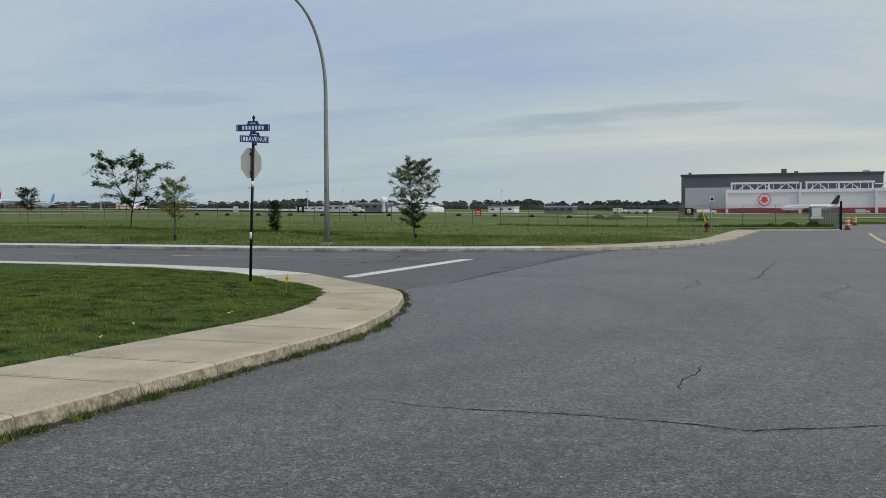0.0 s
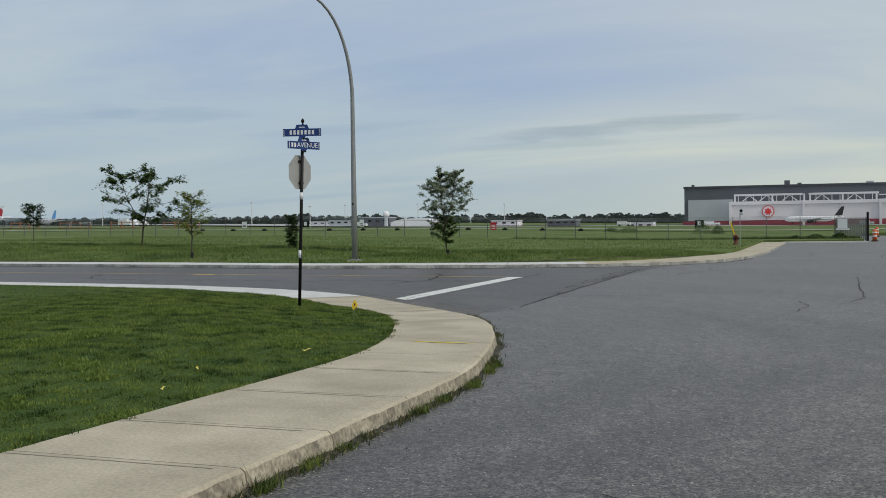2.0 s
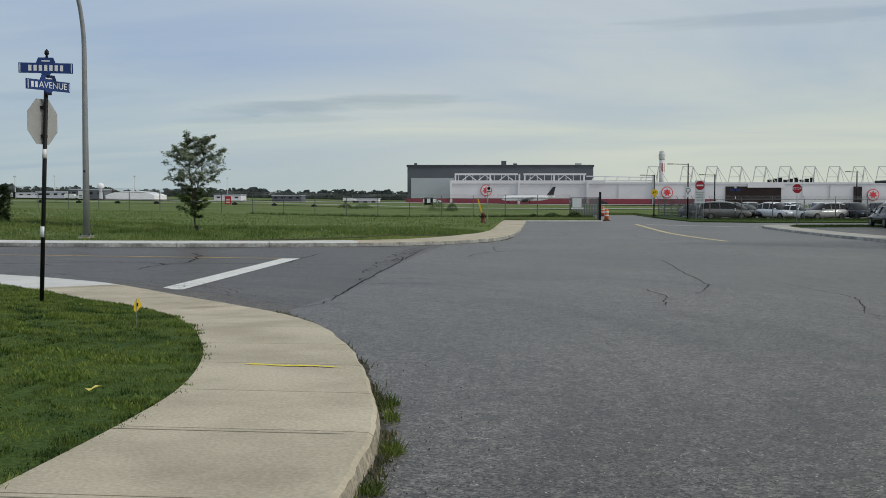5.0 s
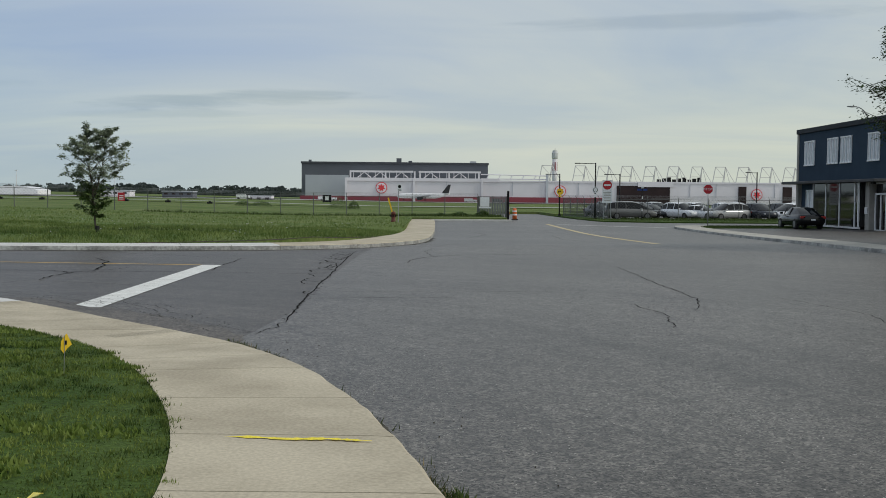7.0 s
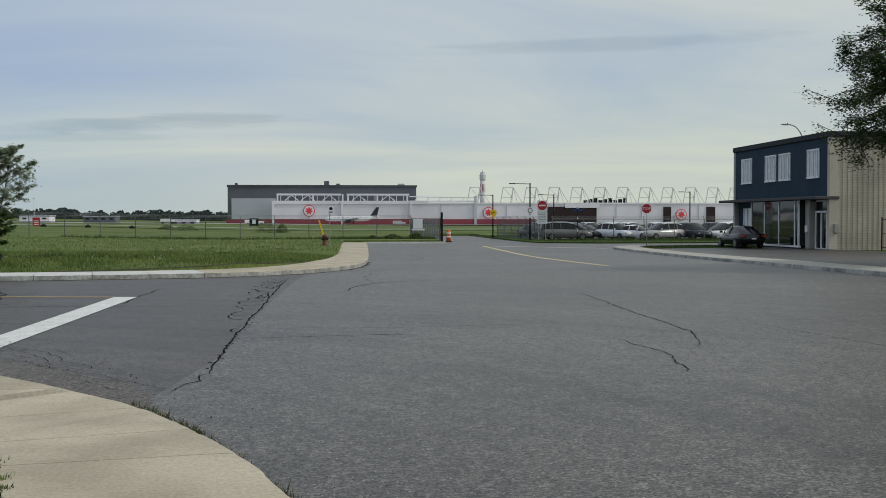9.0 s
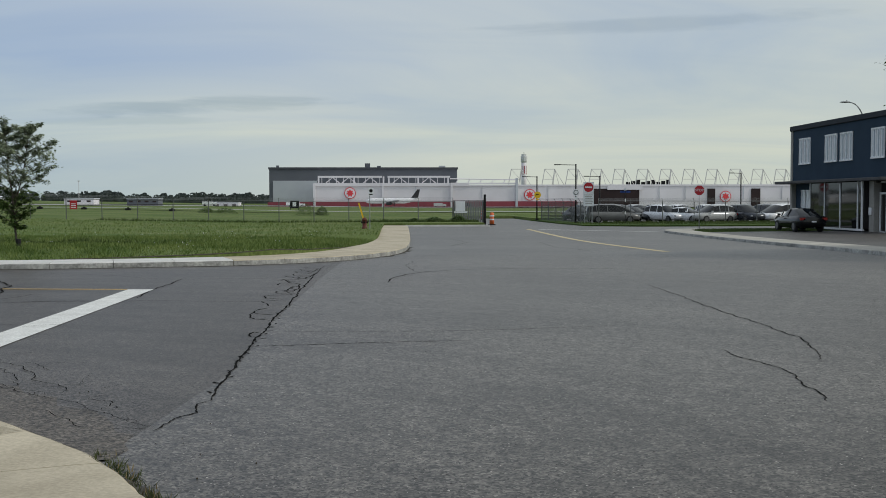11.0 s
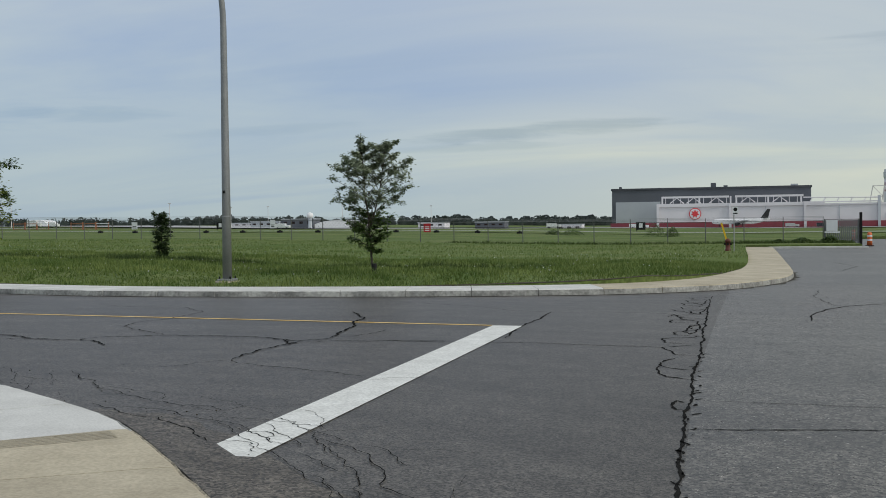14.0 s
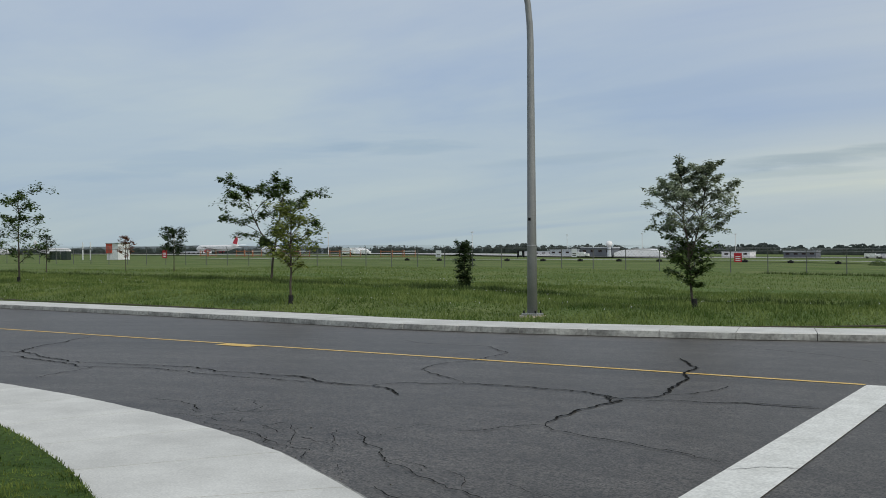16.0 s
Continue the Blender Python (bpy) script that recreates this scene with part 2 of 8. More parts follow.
def asphalt(name, a, b, stone, speck, gloss=0.8, blotch=0.5):
    """Worn asphalt: stone grains, worn wheel bands, stains."""
    m = bpy.data.materials.new(name)
    m.use_nodes = True
    N, L = m.node_tree.nodes, m.node_tree.links
    bs = N["Principled BSDF"]
    tc = N.new("ShaderNodeTexCoord")
    big = N.new("ShaderNodeTexNoise")
    big.inputs["Scale"].default_value, big.inputs["Detail"].default_value = 0.16, 6
    mid = N.new("ShaderNodeTexNoise")
    mid.inputs["Scale"].default_value, mid.inputs["Detail"].default_value, mid.inputs["Roughness"].default_value = 2.3, 6, 0.7
    # wheel marks sweep round the corner of the footway
    off_ = N.new("ShaderNodeVectorMath")
    off_.operation = "SUBTRACT"
    off_.inputs[1].default_value = (-14.5, 15.0, 0.0)
    sx = N.new("ShaderNodeSeparateXYZ")
    L.new(tc.outputs["Object"], off_.inputs[0])
    L.new(off_.outputs[0], sx.inputs[0])
    ln = N.new("ShaderNodeVectorMath")
    ln.operation = "LENGTH"
    L.new(off_.outputs[0], ln.inputs[0])
    an = N.new("ShaderNodeMath")
    an.operation = "ARCTAN2"
    L.new(sx.outputs[1], an.inputs[0])
    L.new(sx.outputs[0], an.inputs[1])
    mp = N.new("ShaderNodeCombineXYZ")
    L.new(ln.outputs["Value"], mp.inputs[0])
    L.new(an.outputs[0], mp.inputs[1])
    band = N.new("ShaderNodeTexNoise")
    band.inputs["Scale"].default_value, band.inputs["Detail"].default_value, band.inputs["Roughness"].default_value = 1.6, 5, 0.6
    vo = N.new("ShaderNodeTexVoronoi")
    vo.inputs["Scale"].default_value = speck
    fn = N.new("ShaderNodeTexNoise")
    fn.inputs["Scale"].default_value, fn.inputs["Detail"].default_value = speck * 0.6, 2
    for n in (big, mid, vo, fn):
        L.new(tc.outputs["Object"], n.inputs["Vector"])
    L.new(mp.outputs[0], band.inputs["Vector"])
    s1 = N.new("ShaderNodeMath")
    s1.operation = "ADD"
    L.new(big.outputs["Fac"], s1.inputs[0])
    L.new(mid.outputs["Fac"], s1.inputs[1])
    s2 = N.new("ShaderNodeMath")
    s2.operation = "ADD"
    L.new(s1.outputs[0], s2.inputs[0])
    L.new(band.outputs["Fac"], s2.inputs[1])
    rp = N.new("ShaderNodeMapRange")
    rp.inputs["From Min"].default_value, rp.inputs["From Max"].default_value = 1.2, 1.8
    L.new(s2.outputs[0], rp.inputs["Value"])
    mx = N.new("ShaderNodeMix")
    mx.data_type = "RGBA"
    mx.inputs["A"].default_value, mx.inputs["B"].default_value = (*a, 1), (*b, 1)
    L.new(rp.outputs[0], mx.inputs["Factor"])
    sep = N.new("ShaderNodeSeparateColor")
    L.new(vo.outputs["Color"], sep.inputs[0])
    st = N.new("ShaderNodeValToRGB")
    st.color_ramp.elements[0].position, st.color_ramp.elements[1].position = 0.0, 1.0
    st.color_ramp.elements[0].color = (1 - stone, 1 - stone, 1 - stone, 1)
    st.color_ramp.elements[1].color = (1 + stone, 1 + stone, 1 + stone * 0.95, 1)
    L.new(sep.outputs[0], st.inputs[0])
    m2 = N.new("ShaderNodeMix")
    m2.data_type, m2.blend_type = "RGBA", "MULTIPLY"
    m2.inputs["Factor"].default_value = 1.0
    L.new(mx.outputs["Result"], m2.inputs["A"])
    L.new(st.outputs[0], m2.inputs["B"])
    # hand-sized blotches where binder has worn off, and clusters of larger stone
    bl_ = N.new("ShaderNodeTexNoise")
    bl_.inputs["Scale"].default_value, bl_.inputs["Detail"].default_value, bl_.inputs["Roughness"].default_value = 7.0, 8, 0.78
    v2 = N.new("ShaderNodeTexVoronoi")
    v2.inputs["Scale"].default_value = speck * 0.42
    for n in (bl_, v2):
        L.new(tc.outputs["Object"], n.inputs["Vector"])
    sp2 = N.new("ShaderNodeSeparateColor")
    L.new(v2.outputs["Color"], sp2.inputs[0])
    av_ = N.new("ShaderNodeMath")
    av_.operation = "MULTIPLY_ADD"
    av_.inputs[1].default_value = 0.30
    L.new(sp2.outputs[0], av_.inputs[0])
    L.new(bl_.outputs["Fac"], av_.inputs[2])
    rb = N.new("ShaderNodeMapRange")
    rb.inputs["From Min"].default_value, rb.inputs["From Max"].default_value = 0.40, 0.90
    rb.inputs["To Min"].default_value, rb.inputs["To Max"].default_value = 1 - 0.62 * blotch, 1 + 0.62 * blotch
    L.new(av_.outputs[0], rb.inputs["Value"])
    m3 = N.new("ShaderNodeMix")
    m3.data_type, m3.blend_type = "RGBA", "MULTIPLY"
    m3.inputs["Factor"].default_value = 1.0
    L.new(m2.outputs["Result"], m3.inputs["A"])
    L.new(rb.outputs[0], m3.inputs["B"])
    L.new(m3.outputs["Result"], bs.inputs["Base Color"])
    bs.inputs["Roughness"].default_value = 0.5
    # binder between the stones shines only at a low angle
    lw_ = N.new("ShaderNodeLayerWeight")
    lw_.inputs["Blend"].default_value = 0.5
    lg = N.new("ShaderNodeMapRange")
    lg.inputs["From Min"].default_value, lg.inputs["From Max"].default_value = 0.55, 0.96
    lg.inputs["To Min"].default_value, lg.inputs["To Max"].default_value = 0.05, gloss
    L.new(lw_.outputs["Facing"], lg.inputs["Value"])
    L.new(lg.outputs[0], bs.inputs["Specular IOR Level"])
    bp = N.new("ShaderNodeBump")
    bp.inputs["Strength"].default_value, bp.inputs["Distance"].default_value = 0.38, 0.006
    L.new(fn.outputs["Fac"], bp.inputs["Height"])
    L.new(bp.outputs[0], bs.inputs["Normal"])
    MATS[name] = m
    return m


A_MAIN = asphalt("asphalt coarse worn", (0.056, 0.0515, 0.0458), (0.122, 0.1130, 0.1008), 0.95, 62, 0.95, 0.95)
A_SIDE = asphalt("asphalt smooth newer", (0.048, 0.0430, 0.0378), (0.100, 0.0910, 0.0806), 0.85, 75, 0.42, 0.40)
CONC_OLD = mat("concrete beige old", (0.375, 0.328, 0.238), (0.505, 0.447, 0.332), 1.0, 38, 0.9, bump=0.2, vary=0.10, spots=0.26)
CONC_NEW = mat("concrete pale new", (0.53, 0.525, 0.495), (0.65, 0.645, 0.61), 1.3, 60, 0.85, bump=0.12, vary=0.04, spots=0.15)
CONC_EAST = mat("concrete greyish worn", (0.34, 0.325, 0.28), (0.46, 0.44, 0.385), 0.8, 40, 0.9, bump=0.2, vary=0.10, spots=0.3)
# weathered mottling, plus the upright kerb face's shade put into a darker grey
CONC_EDGE_NEW = mat("concrete kerb face shade grey", (0.17, 0.17, 0.16), (0.42, 0.42, 0.39), 1.1, 14, 0.9, bump=0.5, spots=0.55)
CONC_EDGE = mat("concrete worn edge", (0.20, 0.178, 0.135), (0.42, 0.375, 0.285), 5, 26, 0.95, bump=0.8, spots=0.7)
SOIL = mat("soil", (0.045, 0.038, 0.026), (0.075, 0.06, 0.04), 3, 50, 0.95, bump=0.5, spots=0.5)
TURF = mat("turf", (0.036, 0.070, 0.014), (0.074, 0.112, 0.027), 0.35, 25, 0.9, bump=0.6, bump_scale=45, spots=0.7, spec=0.1, dist=0.03)
MEADOW = mat("meadow turf", (0.084, 0.132, 0.032), (0.150, 0.180, 0.064), 0.12, 9, 0.9, bump=0.6, bump_scale=14, spots=0.6, spec=0.1, dist=0.06)
GRASS_LAWN = leaf_mat("lawn blades", (0.024, 0.053, 0.009), (0.198, 0.253, 0.055), 2.6, 3.4)
GRASS_WILD = leaf_mat("meadow blades", (0.066, 0.118, 0.023), (0.205, 0.255, 0.074), 0.6, 2.2)
GRASS_DITCH = leaf_mat("ditch blades", (0.026, 0.050, 0.011), (0.100, 0.138, 0.038), 0.4)
WHITE_PAINT = mat("road paint white", (0.62, 0.62, 0.58), (0.74, 0.74, 0.70), 3, 40, 0.7, bump=0.3, spots=0.3)
YELLOW_PAINT = mat("road paint yellow", (0.62, 0.39, 0.08), (0.74, 0.52, 0.20), 3, 40, 0.7, bump=0.3, spots=0.4)
YELLOW_FADED = mat("road paint faded yellow", (0.46, 0.37, 0.18), (0.60, 0.51, 0.31), 2, 30, 0.7, bump=0.3, spots=0.5)
SCRAP = mat("scrap pale yellow plastic", (0.72, 0.62, 0.10), (0.80, 0.72, 0.22), 12, 60, 0.5, 0, 0.05)
SPRAY = mat("spray paint yellow", (0.75, 0.62, 0.02), (0.85, 0.70, 0.06), 8, 60, 0.7, bump=0.1, spots=0.4)
CRACK = mat("crack filling dark", (0.012, 0.012, 0.012), (0.020, 0.019, 0.017), 5, 50, 0.95, bump=0.4, spots=0.5, spec=0.03)
FENCE_POST = mat("fence post dull", (0.11, 0.115, 0.11), (0.16, 0.165, 0.16), 3, 40, 0.7, 0.2, 0.05)
STEEL = mat("steel galvanised", (0.30, 0.31, 0.32), (0.38, 0.39, 0.39), 3, 40, 0.5, 0.55, 0.05)
POLE_GREY = mat("pole grey", (0.24, 0.25, 0.255), (0.29, 0.30, 0.30), 2.5, 50, 0.55, 0.3, 0.05, spots=0.2)
BLACK_PAINT = mat("black paint", (0.008, 0.008, 0.009), (0.013, 0.013, 0.013), 5, 60, 0.5, 0, 0.05, spec=0.2)
SIGN_BLUE = mat("sign blue", (0.010, 0.038, 0.18), (0.013, 0.045, 0.20), 3, 50, 0.4, 0, 0.0)
SIGN_WHITE = mat("sign white", (0.80, 0.82, 0.84), (0.74, 0.76, 0.78), 4, 50, 0.5, 0, 0.0)
SIGN_BACK = mat("aluminium back", (0.42, 0.42, 0.41), (0.48, 0.48, 0.47), 3, 40, 0.5, 0.4, 0.03)
SIGN_RED = mat("sign red", (0.50, 0.02, 0.03), (0.42, 0.02, 0.03), 4, 50, 0.45, 0, 0.0)
SIGN_YELLOW = mat("sign yellow", (0.85, 0.55, 0.02), (0.80, 0.50, 0.02), 4, 50, 0.45, 0, 0.0)
FLAG_YELLOW = mat("flag yellow plastic", (0.80, 0.50, 0.01), (0.85, 0.58, 0.03), 12, 60, 0.5, 0, 0.05)
ORANGE = mat("orange plastic", (0.74, 0.17, 0.05), (0.66, 0.15, 0.045), 6, 60, 0.55, 0, 0.05)
BARK = mat("bark", (0.055, 0.045, 0.035), (0.10, 0.085, 0.07), 6, 60, 0.95, 0, 0.7, spots=0.6)
LEAF_OAK = leaf_mat("leaf grey green", (0.13, 0.17, 0.105), (0.43, 0.48, 0.34), 2.5)
LEAF_LOCUST = leaf_mat("leaf mid green", (0.035, 0.075, 0.018), (0.12, 0.175, 0.05), 1.5)
LEAF_STREET = leaf_mat("leaf deep green", (0.024, 0.050, 0.013), (0.090, 0.135, 0.038), 1.2)
LEAF_YELLOW = leaf_mat("leaf yellow green", (0.10, 0.15, 0.030), (0.30, 0.33, 0.085), 2.5)
LEAF_DARK = leaf_mat("leaf dark", (0.018, 0.038, 0.013), (0.06, 0.095, 0.03), 1.5)
LEAF_RED = leaf_mat("leaf reddish", (0.10, 0.035, 0.02), (0.22, 0.09, 0.04), 2.5)
# distance haze is mixed into this leaf colour
WOODS = leaf_mat("far woods hazed", (0.058, 0.074, 0.068), (0.105, 0.124, 0.114), 0.02)
RUNWAY = mat("runway concrete", (0.36, 0.36, 0.35), (0.46, 0.46, 0.44), 0.02, 0.4, 0.9, 0, 0.0)
RUBBER = mat("rubber black", (0.015, 0.015, 0.016), (0.025, 0.025, 0.025), 8, 80, 0.9, 0, 0.1)
CHROME = mat("rim alloy", (0.16, 0.16, 0.165), (0.22, 0.22, 0.225), 8, 60, 0.3, 0.8, 0.0)
CAR_GLASS = glass_mat("car glass dark", (0.008, 0.009, 0.010), 0.06, 0.30)
SHOP_GLASS = glass_mat("shop window dark", (0.010, 0.010, 0.011), 0.04)
BLIND = mat("window blinds behind glass", (0.66, 0.70, 0.74), (0.78, 0.80, 0.82), 2, 30, 0.25, 0, 0.0, spec=0.6)
HANG_DARK = mat("hangar cladding slate", (0.11, 0.12, 0.14), (0.13, 0.14, 0.16), 0.05, 0.03, 0.7, 0, 0.0)
HANG_PALE = mat("hangar door pale", (0.47, 0.50, 0.54), (0.53, 0.56, 0.59), 0.04, 0.03, 0.7, 0, 0.0)
HANG_WHITE = mat("hangar cladding white", (0.70, 0.68, 0.70), (0.78, 0.76, 0.78), 0.04, 0.03, 0.7, 0, 0.0)
HANG_RED = mat("hangar band red", (0.30, 0.06, 0.08), (0.25, 0.05, 0.07), 0.05, 0.8, 0.7, 0, 0.0)
LOGO_RED = mat("emblem red", (0.75, 0.06, 0.07), (0.70, 0.05, 0.06), 0.3, 3, 0.6, 0, 0.0)
# near-black puts the darkness inside doorways and windows into flat panels
OPENING = mat("unlit opening black", (0.02, 0.012, 0.012), (0.035, 0.02, 0.02), 0.1, 1, 0.9, 0, 0.0)
PLANE_WHITE = mat("aircraft white", (0.84, 0.84, 0.84), (0.88, 0.88, 0.88), 0.2, 3, 0.4, 0, 0.0)
NAVY = mat("cladding navy", (0.020, 0.040, 0.066), (0.027, 0.049, 0.078), 0.6, 30, 0.75, 0, 0.1, spec=0.15)
SIDING = mat("siding beige", (0.46, 0.42, 0.34), (0.54, 0.49, 0.40), 0.8, 40, 0.8, 0, 0.2)


def brick_mat(name, a, b, joint):
    """Small pale bricks laid in the wall's own plane (x along, z up)."""
    m = bpy.data.materials.new(name)
    m.use_nodes = True
    N, L = m.node_tree.nodes, m.node_tree.links
    bs = N["Principled BSDF"]
    tc, sp_n, cm_n, br = (N.new(k) for k in ("ShaderNodeTexCoord", "ShaderNodeSeparateXYZ", "ShaderNodeCombineXYZ", "ShaderNodeTexBrick"))
    L.new(tc.outputs["Object"], sp_n.inputs[0])
    L.new(sp_n.outputs[0], cm_n.inputs[0])
    L.new(sp_n.outputs[2], cm_n.inputs[1])
    L.new(cm_n.outputs[0], br.inputs["Vector"])
    br.inputs["Color1"].default_value, br.inputs["Color2"].default_value, br.inputs["Mortar"].default_value = (*a, 1), (*b, 1), (*joint, 1)
    br.inputs["Scale"].default_value, br.inputs["Brick Width"].default_value, br.inputs["Row Height"].default_value, br.inputs["Mortar Size"].default_value = 1.0, 0.33, 0.10, 0.014
    br.offset = 0.0
    nz = N.new("ShaderNodeTexNoise")
    nz.inputs["Scale"].default_value, nz.inputs["Detail"].default_value = 0.7, 6
    L.new(tc.outputs["Object"], nz.inputs["Vector"])
    rg = N.new("ShaderNodeMapRange")
    rg.inputs["From Min"].default_value, rg.inputs["From Max"].default_value, rg.inputs["To Min"].default_value, rg.inputs["To Max"].default_value = 0.3, 0.7, 0.8, 1.1
    L.new(nz.outputs["Fac"], rg.inputs["Value"])
    mx = N.new("ShaderNodeMix")
    mx.data_type, mx.blend_type = "RGBA", "MULTIPLY"
    mx.inputs["Factor"].default_value = 1.0
    L.new(br.outputs["Color"], mx.inputs["A"])
    L.new(rg.outputs[0], mx.inputs["B"])
    L.new(mx.outputs["Result"], bs.inputs["Base Color"])
    bs.inputs["Roughness"].default_value = 0.9
    MATS[name] = m
    return m


BRICK = brick_mat("beige brick", (0.50, 0.445, 0.36), (0.44, 0.39, 0.315), (0.36, 0.32, 0.26))
TRIM_GREY = mat("stone trim grey", (0.30, 0.29, 0.27), (0.36, 0.35, 0.32), 2, 40, 0.85, 0, 0.2)
WIN_FRAME = mat("window frame white", (0.82, 0.83, 0.84), (0.75, 0.76, 0.77), 3, 50, 0.5, 0, 0.0)

# ---- geometry helpers ----
from mathutils import geometry as geo2d


class Shape:
    """Collects vertices and faces of one mesh."""

    def __init__(self):
        self.v, self.f, self.mi = [], [], []

    def face(self, pts, mi=0):
        n = len(self.v)
        self.v += [tuple(p) for p in pts]
        self.f.append(tuple(range(n, n + len(pts))))
        self.mi.append(mi)
        return self

    def box(self, lo, hi, mi=0, m=None, bev=0.0):
        x0, y0, z0 = lo
        x1, y1, z1 = hi
        b = min(bev, (x1 - x0) / 3, (y1 - y0) / 3, (z1 - z0) / 3)
        n = len(self.v)
        if b <= 0:
            pts = [(x, y, z) for z in (z0, z1) for x, y in ((x0, y0), (x1, y0), (x1, y1), (x0, y1))]
            fs = [(3, 2, 1, 0), (4, 5, 6, 7), (0, 1, 5, 4), (1, 2, 6, 5), (2, 3, 7, 6), (3, 0, 4, 7)]
        else:
            def ring(i, z):
                return [(x0 + i, y0 + b, z), (x0 + b, y0 + i, z), (x1 - b, y0 + i, z), (x1 - i, y0 + b, z), (x1 - i, y1 - b, z), (x1 - b, y1 - i, z), (x0 + b, y1 - i, z), (x0 + i, y1 - b, z)]
            pts = ring(b, z0) + ring(0, z0 + b) + ring(0, z1 - b) + ring(b, z1)
            fs = [tuple(range(7, -1, -1)), tuple(range(24, 32))]
            for r in range(3):
                fs += [(r * 8 + k, r * 8 + (k + 1) % 8, r * 8 + 8 + (k + 1) % 8, r * 8 + 8 + k) for k in range(8)]
        if m is not None:
            pts = [m @ Vector(p) for p in pts]
        self.v += [tuple(p) for p in pts]
        self.f += [tuple(n + i for i in f) for f in fs]
        self.mi += [mi] * len(fs)
        return self

    def tube(self, path, radii, sides=8, mi=0, caps=True):
        path = [Vector(p) for p in path]
        if not hasattr(radii, "__len__"):
            radii = [radii] * len(path)
        n0 = len(self.v)
        for i, p in enumerate(path):
            d = (path[min(i + 1, len(path) - 1)] - path[max(i - 1, 0)]).normalized()
            ref = Vector((1, 0, 0)) if abs(d.x) < 0.8 else Vector((0, 1, 0))
            u = d.cross(ref).normalized()
            w = d.cross(u)
            for k in range(sides):
                a = 2 * math.pi * k / sides
                self.v.append(tuple(p + (u * math.cos(a) + w * math.sin(a)) * radii[i]))
        for i in range(len(path) - 1):
            for k in range(sides):
                a, b = n0 + i * sides + k, n0 + i * sides + (k + 1) % sides
                self.f.append((a, b, b + sides, a + sides))
                self.mi.append(mi)
        if caps:
            self.f.append(tuple(n0 + k for k in range(sides - 1, -1, -1)))
            self.f.append(tuple(n0 + (len(path) - 1) * sides + k for k in range(sides)))
            self.mi += [mi, mi]
        return self

    def prism(self, pts2, m, thick, mi=0):
        """A flat outline (x, z) given thickness along y, placed by m."""
        n, k = len(self.v), len(pts2)
        for y in (0, thick):
            self.v += [tuple(m @ Vector((x, y, z))) for x, z in pts2]
        self.f += [tuple(n + i for i in range(k)), tuple(n + k + i for i in range(k - 1, -1, -1))]
        self.f += [(n + i, n + k + i, n + k + (i + 1) % k, n + (i + 1) % k) for i in range(k)]
        self.mi += [mi] * (k + 2)
        return self

    def loft(self, rings, mi=0, caps=True):
        n, k = len(self.v), len(rings[0])
        for r in rings:
            self.v += [tuple(p) for p in r]
        for i in range(len(rings) - 1):
            for j in range(k):
                a, b = n + i * k + j, n + i * k + (j + 1) % k
                self.f.append((a, b, b + k, a + k))
                self.mi.append(mi)
        if caps:
            self.f.append(tuple(n + j for j in range(k - 1, -1, -1)))
            self.f.append(tuple(n + (len(rings) - 1) * k + j for j in range(k)))
            self.mi += [mi, mi]
        return self

    def mesh(self, name, mats, smooth=False):
        me = bpy.data.meshes.new(name)
        me.from_pydata(self.v, [], self.f)
        for m in mats if isinstance(mats, (list, tuple)) else [mats]:
            me.materials.append(m)
        me.polygons.foreach_set("material_index", self.mi)
        if smooth:
            me.polygons.foreach_set("use_smooth", [True] * len(self.f))
        me.update()
        return me


def part(name, shape, material, parent, label="", smooth=False):
    ob = new(name, shape.mesh(name, material, smooth))
    ob.parent = parent
    if label:
        ob["label"] = label
    return ob


def thing(name, m, label, category, group="", kind=""):
    ob = new(name)
    ob.matrix_world = m
    return tagged(ob, label, category, group, kind)


def solid(name, shape, material, label, category, kind="", smooth=False, group=""):
    return tagged(new(name, shape.mesh(name, material, smooth)), label, category, group, kind)


def smooth01(u):
    u = min(max(u, 0.0), 1.0)
    return u * u * (3 - 2 * u)


def road_z(x, y):
    """The crown of the road falls gently away towards the gate."""
    return -0.45 * smooth01((y - 34) / 40)


def field_z(x, y):
    """Verge and airfield: a low bank behind the footway, a shallow ditch, a slow rise to the west."""
    back = 41.2 + 0.19 * max(-x - 21, 0)
    in_ = min(y - back, -6.0 - x + max(0, 44 - y)) if y < 101 else min(y - 101, 6)
    lift = (0.22 + 0.13 * smooth01((-x - 20) / 8)) * smooth01(in_ / 4) if y < 66 else 0.15 + (0.07 + 0.13 * smooth01((-x - 20) / 8)) * (1 - smooth01((y - 66) / 16))
    z = 0.16 + lift + 0.0078 * min(max(-x - 18, 0), 650) * smooth01((y - back - 0.5) / 9)
    z += road_z(x, y) * smooth01((x + 55) / 40)
    mid = 55.0 - 0.20 * (x + 20)
    z -= 0.22 * math.exp(-(((y - mid) / 2.6) ** 2)) * smooth01((-x - 9) / 6)
    z -= 3.0 * smooth01((y - 200) / 600) * smooth01((x + 500) / 300)
    z += 0.03 * noise.noise(Vector((x * 0.3, y * 0.3, 0.0)))
    return z


def lawn_z(x, y):
    """The near lawn rises slightly from the footway."""
    if x < -60:
        return 0.30
    d = min((p.x - x) ** 2 + (p.y - y) ** 2 for p in LAWN_EDGE) ** 0.5
    return 0.16 - 0.09 * smooth01((y - 18) / 4) + 0.2 * smooth01(d / 3.5) + 0.012 * noise.noise(Vector((x * 0.6, y * 0.6, 3.0)))


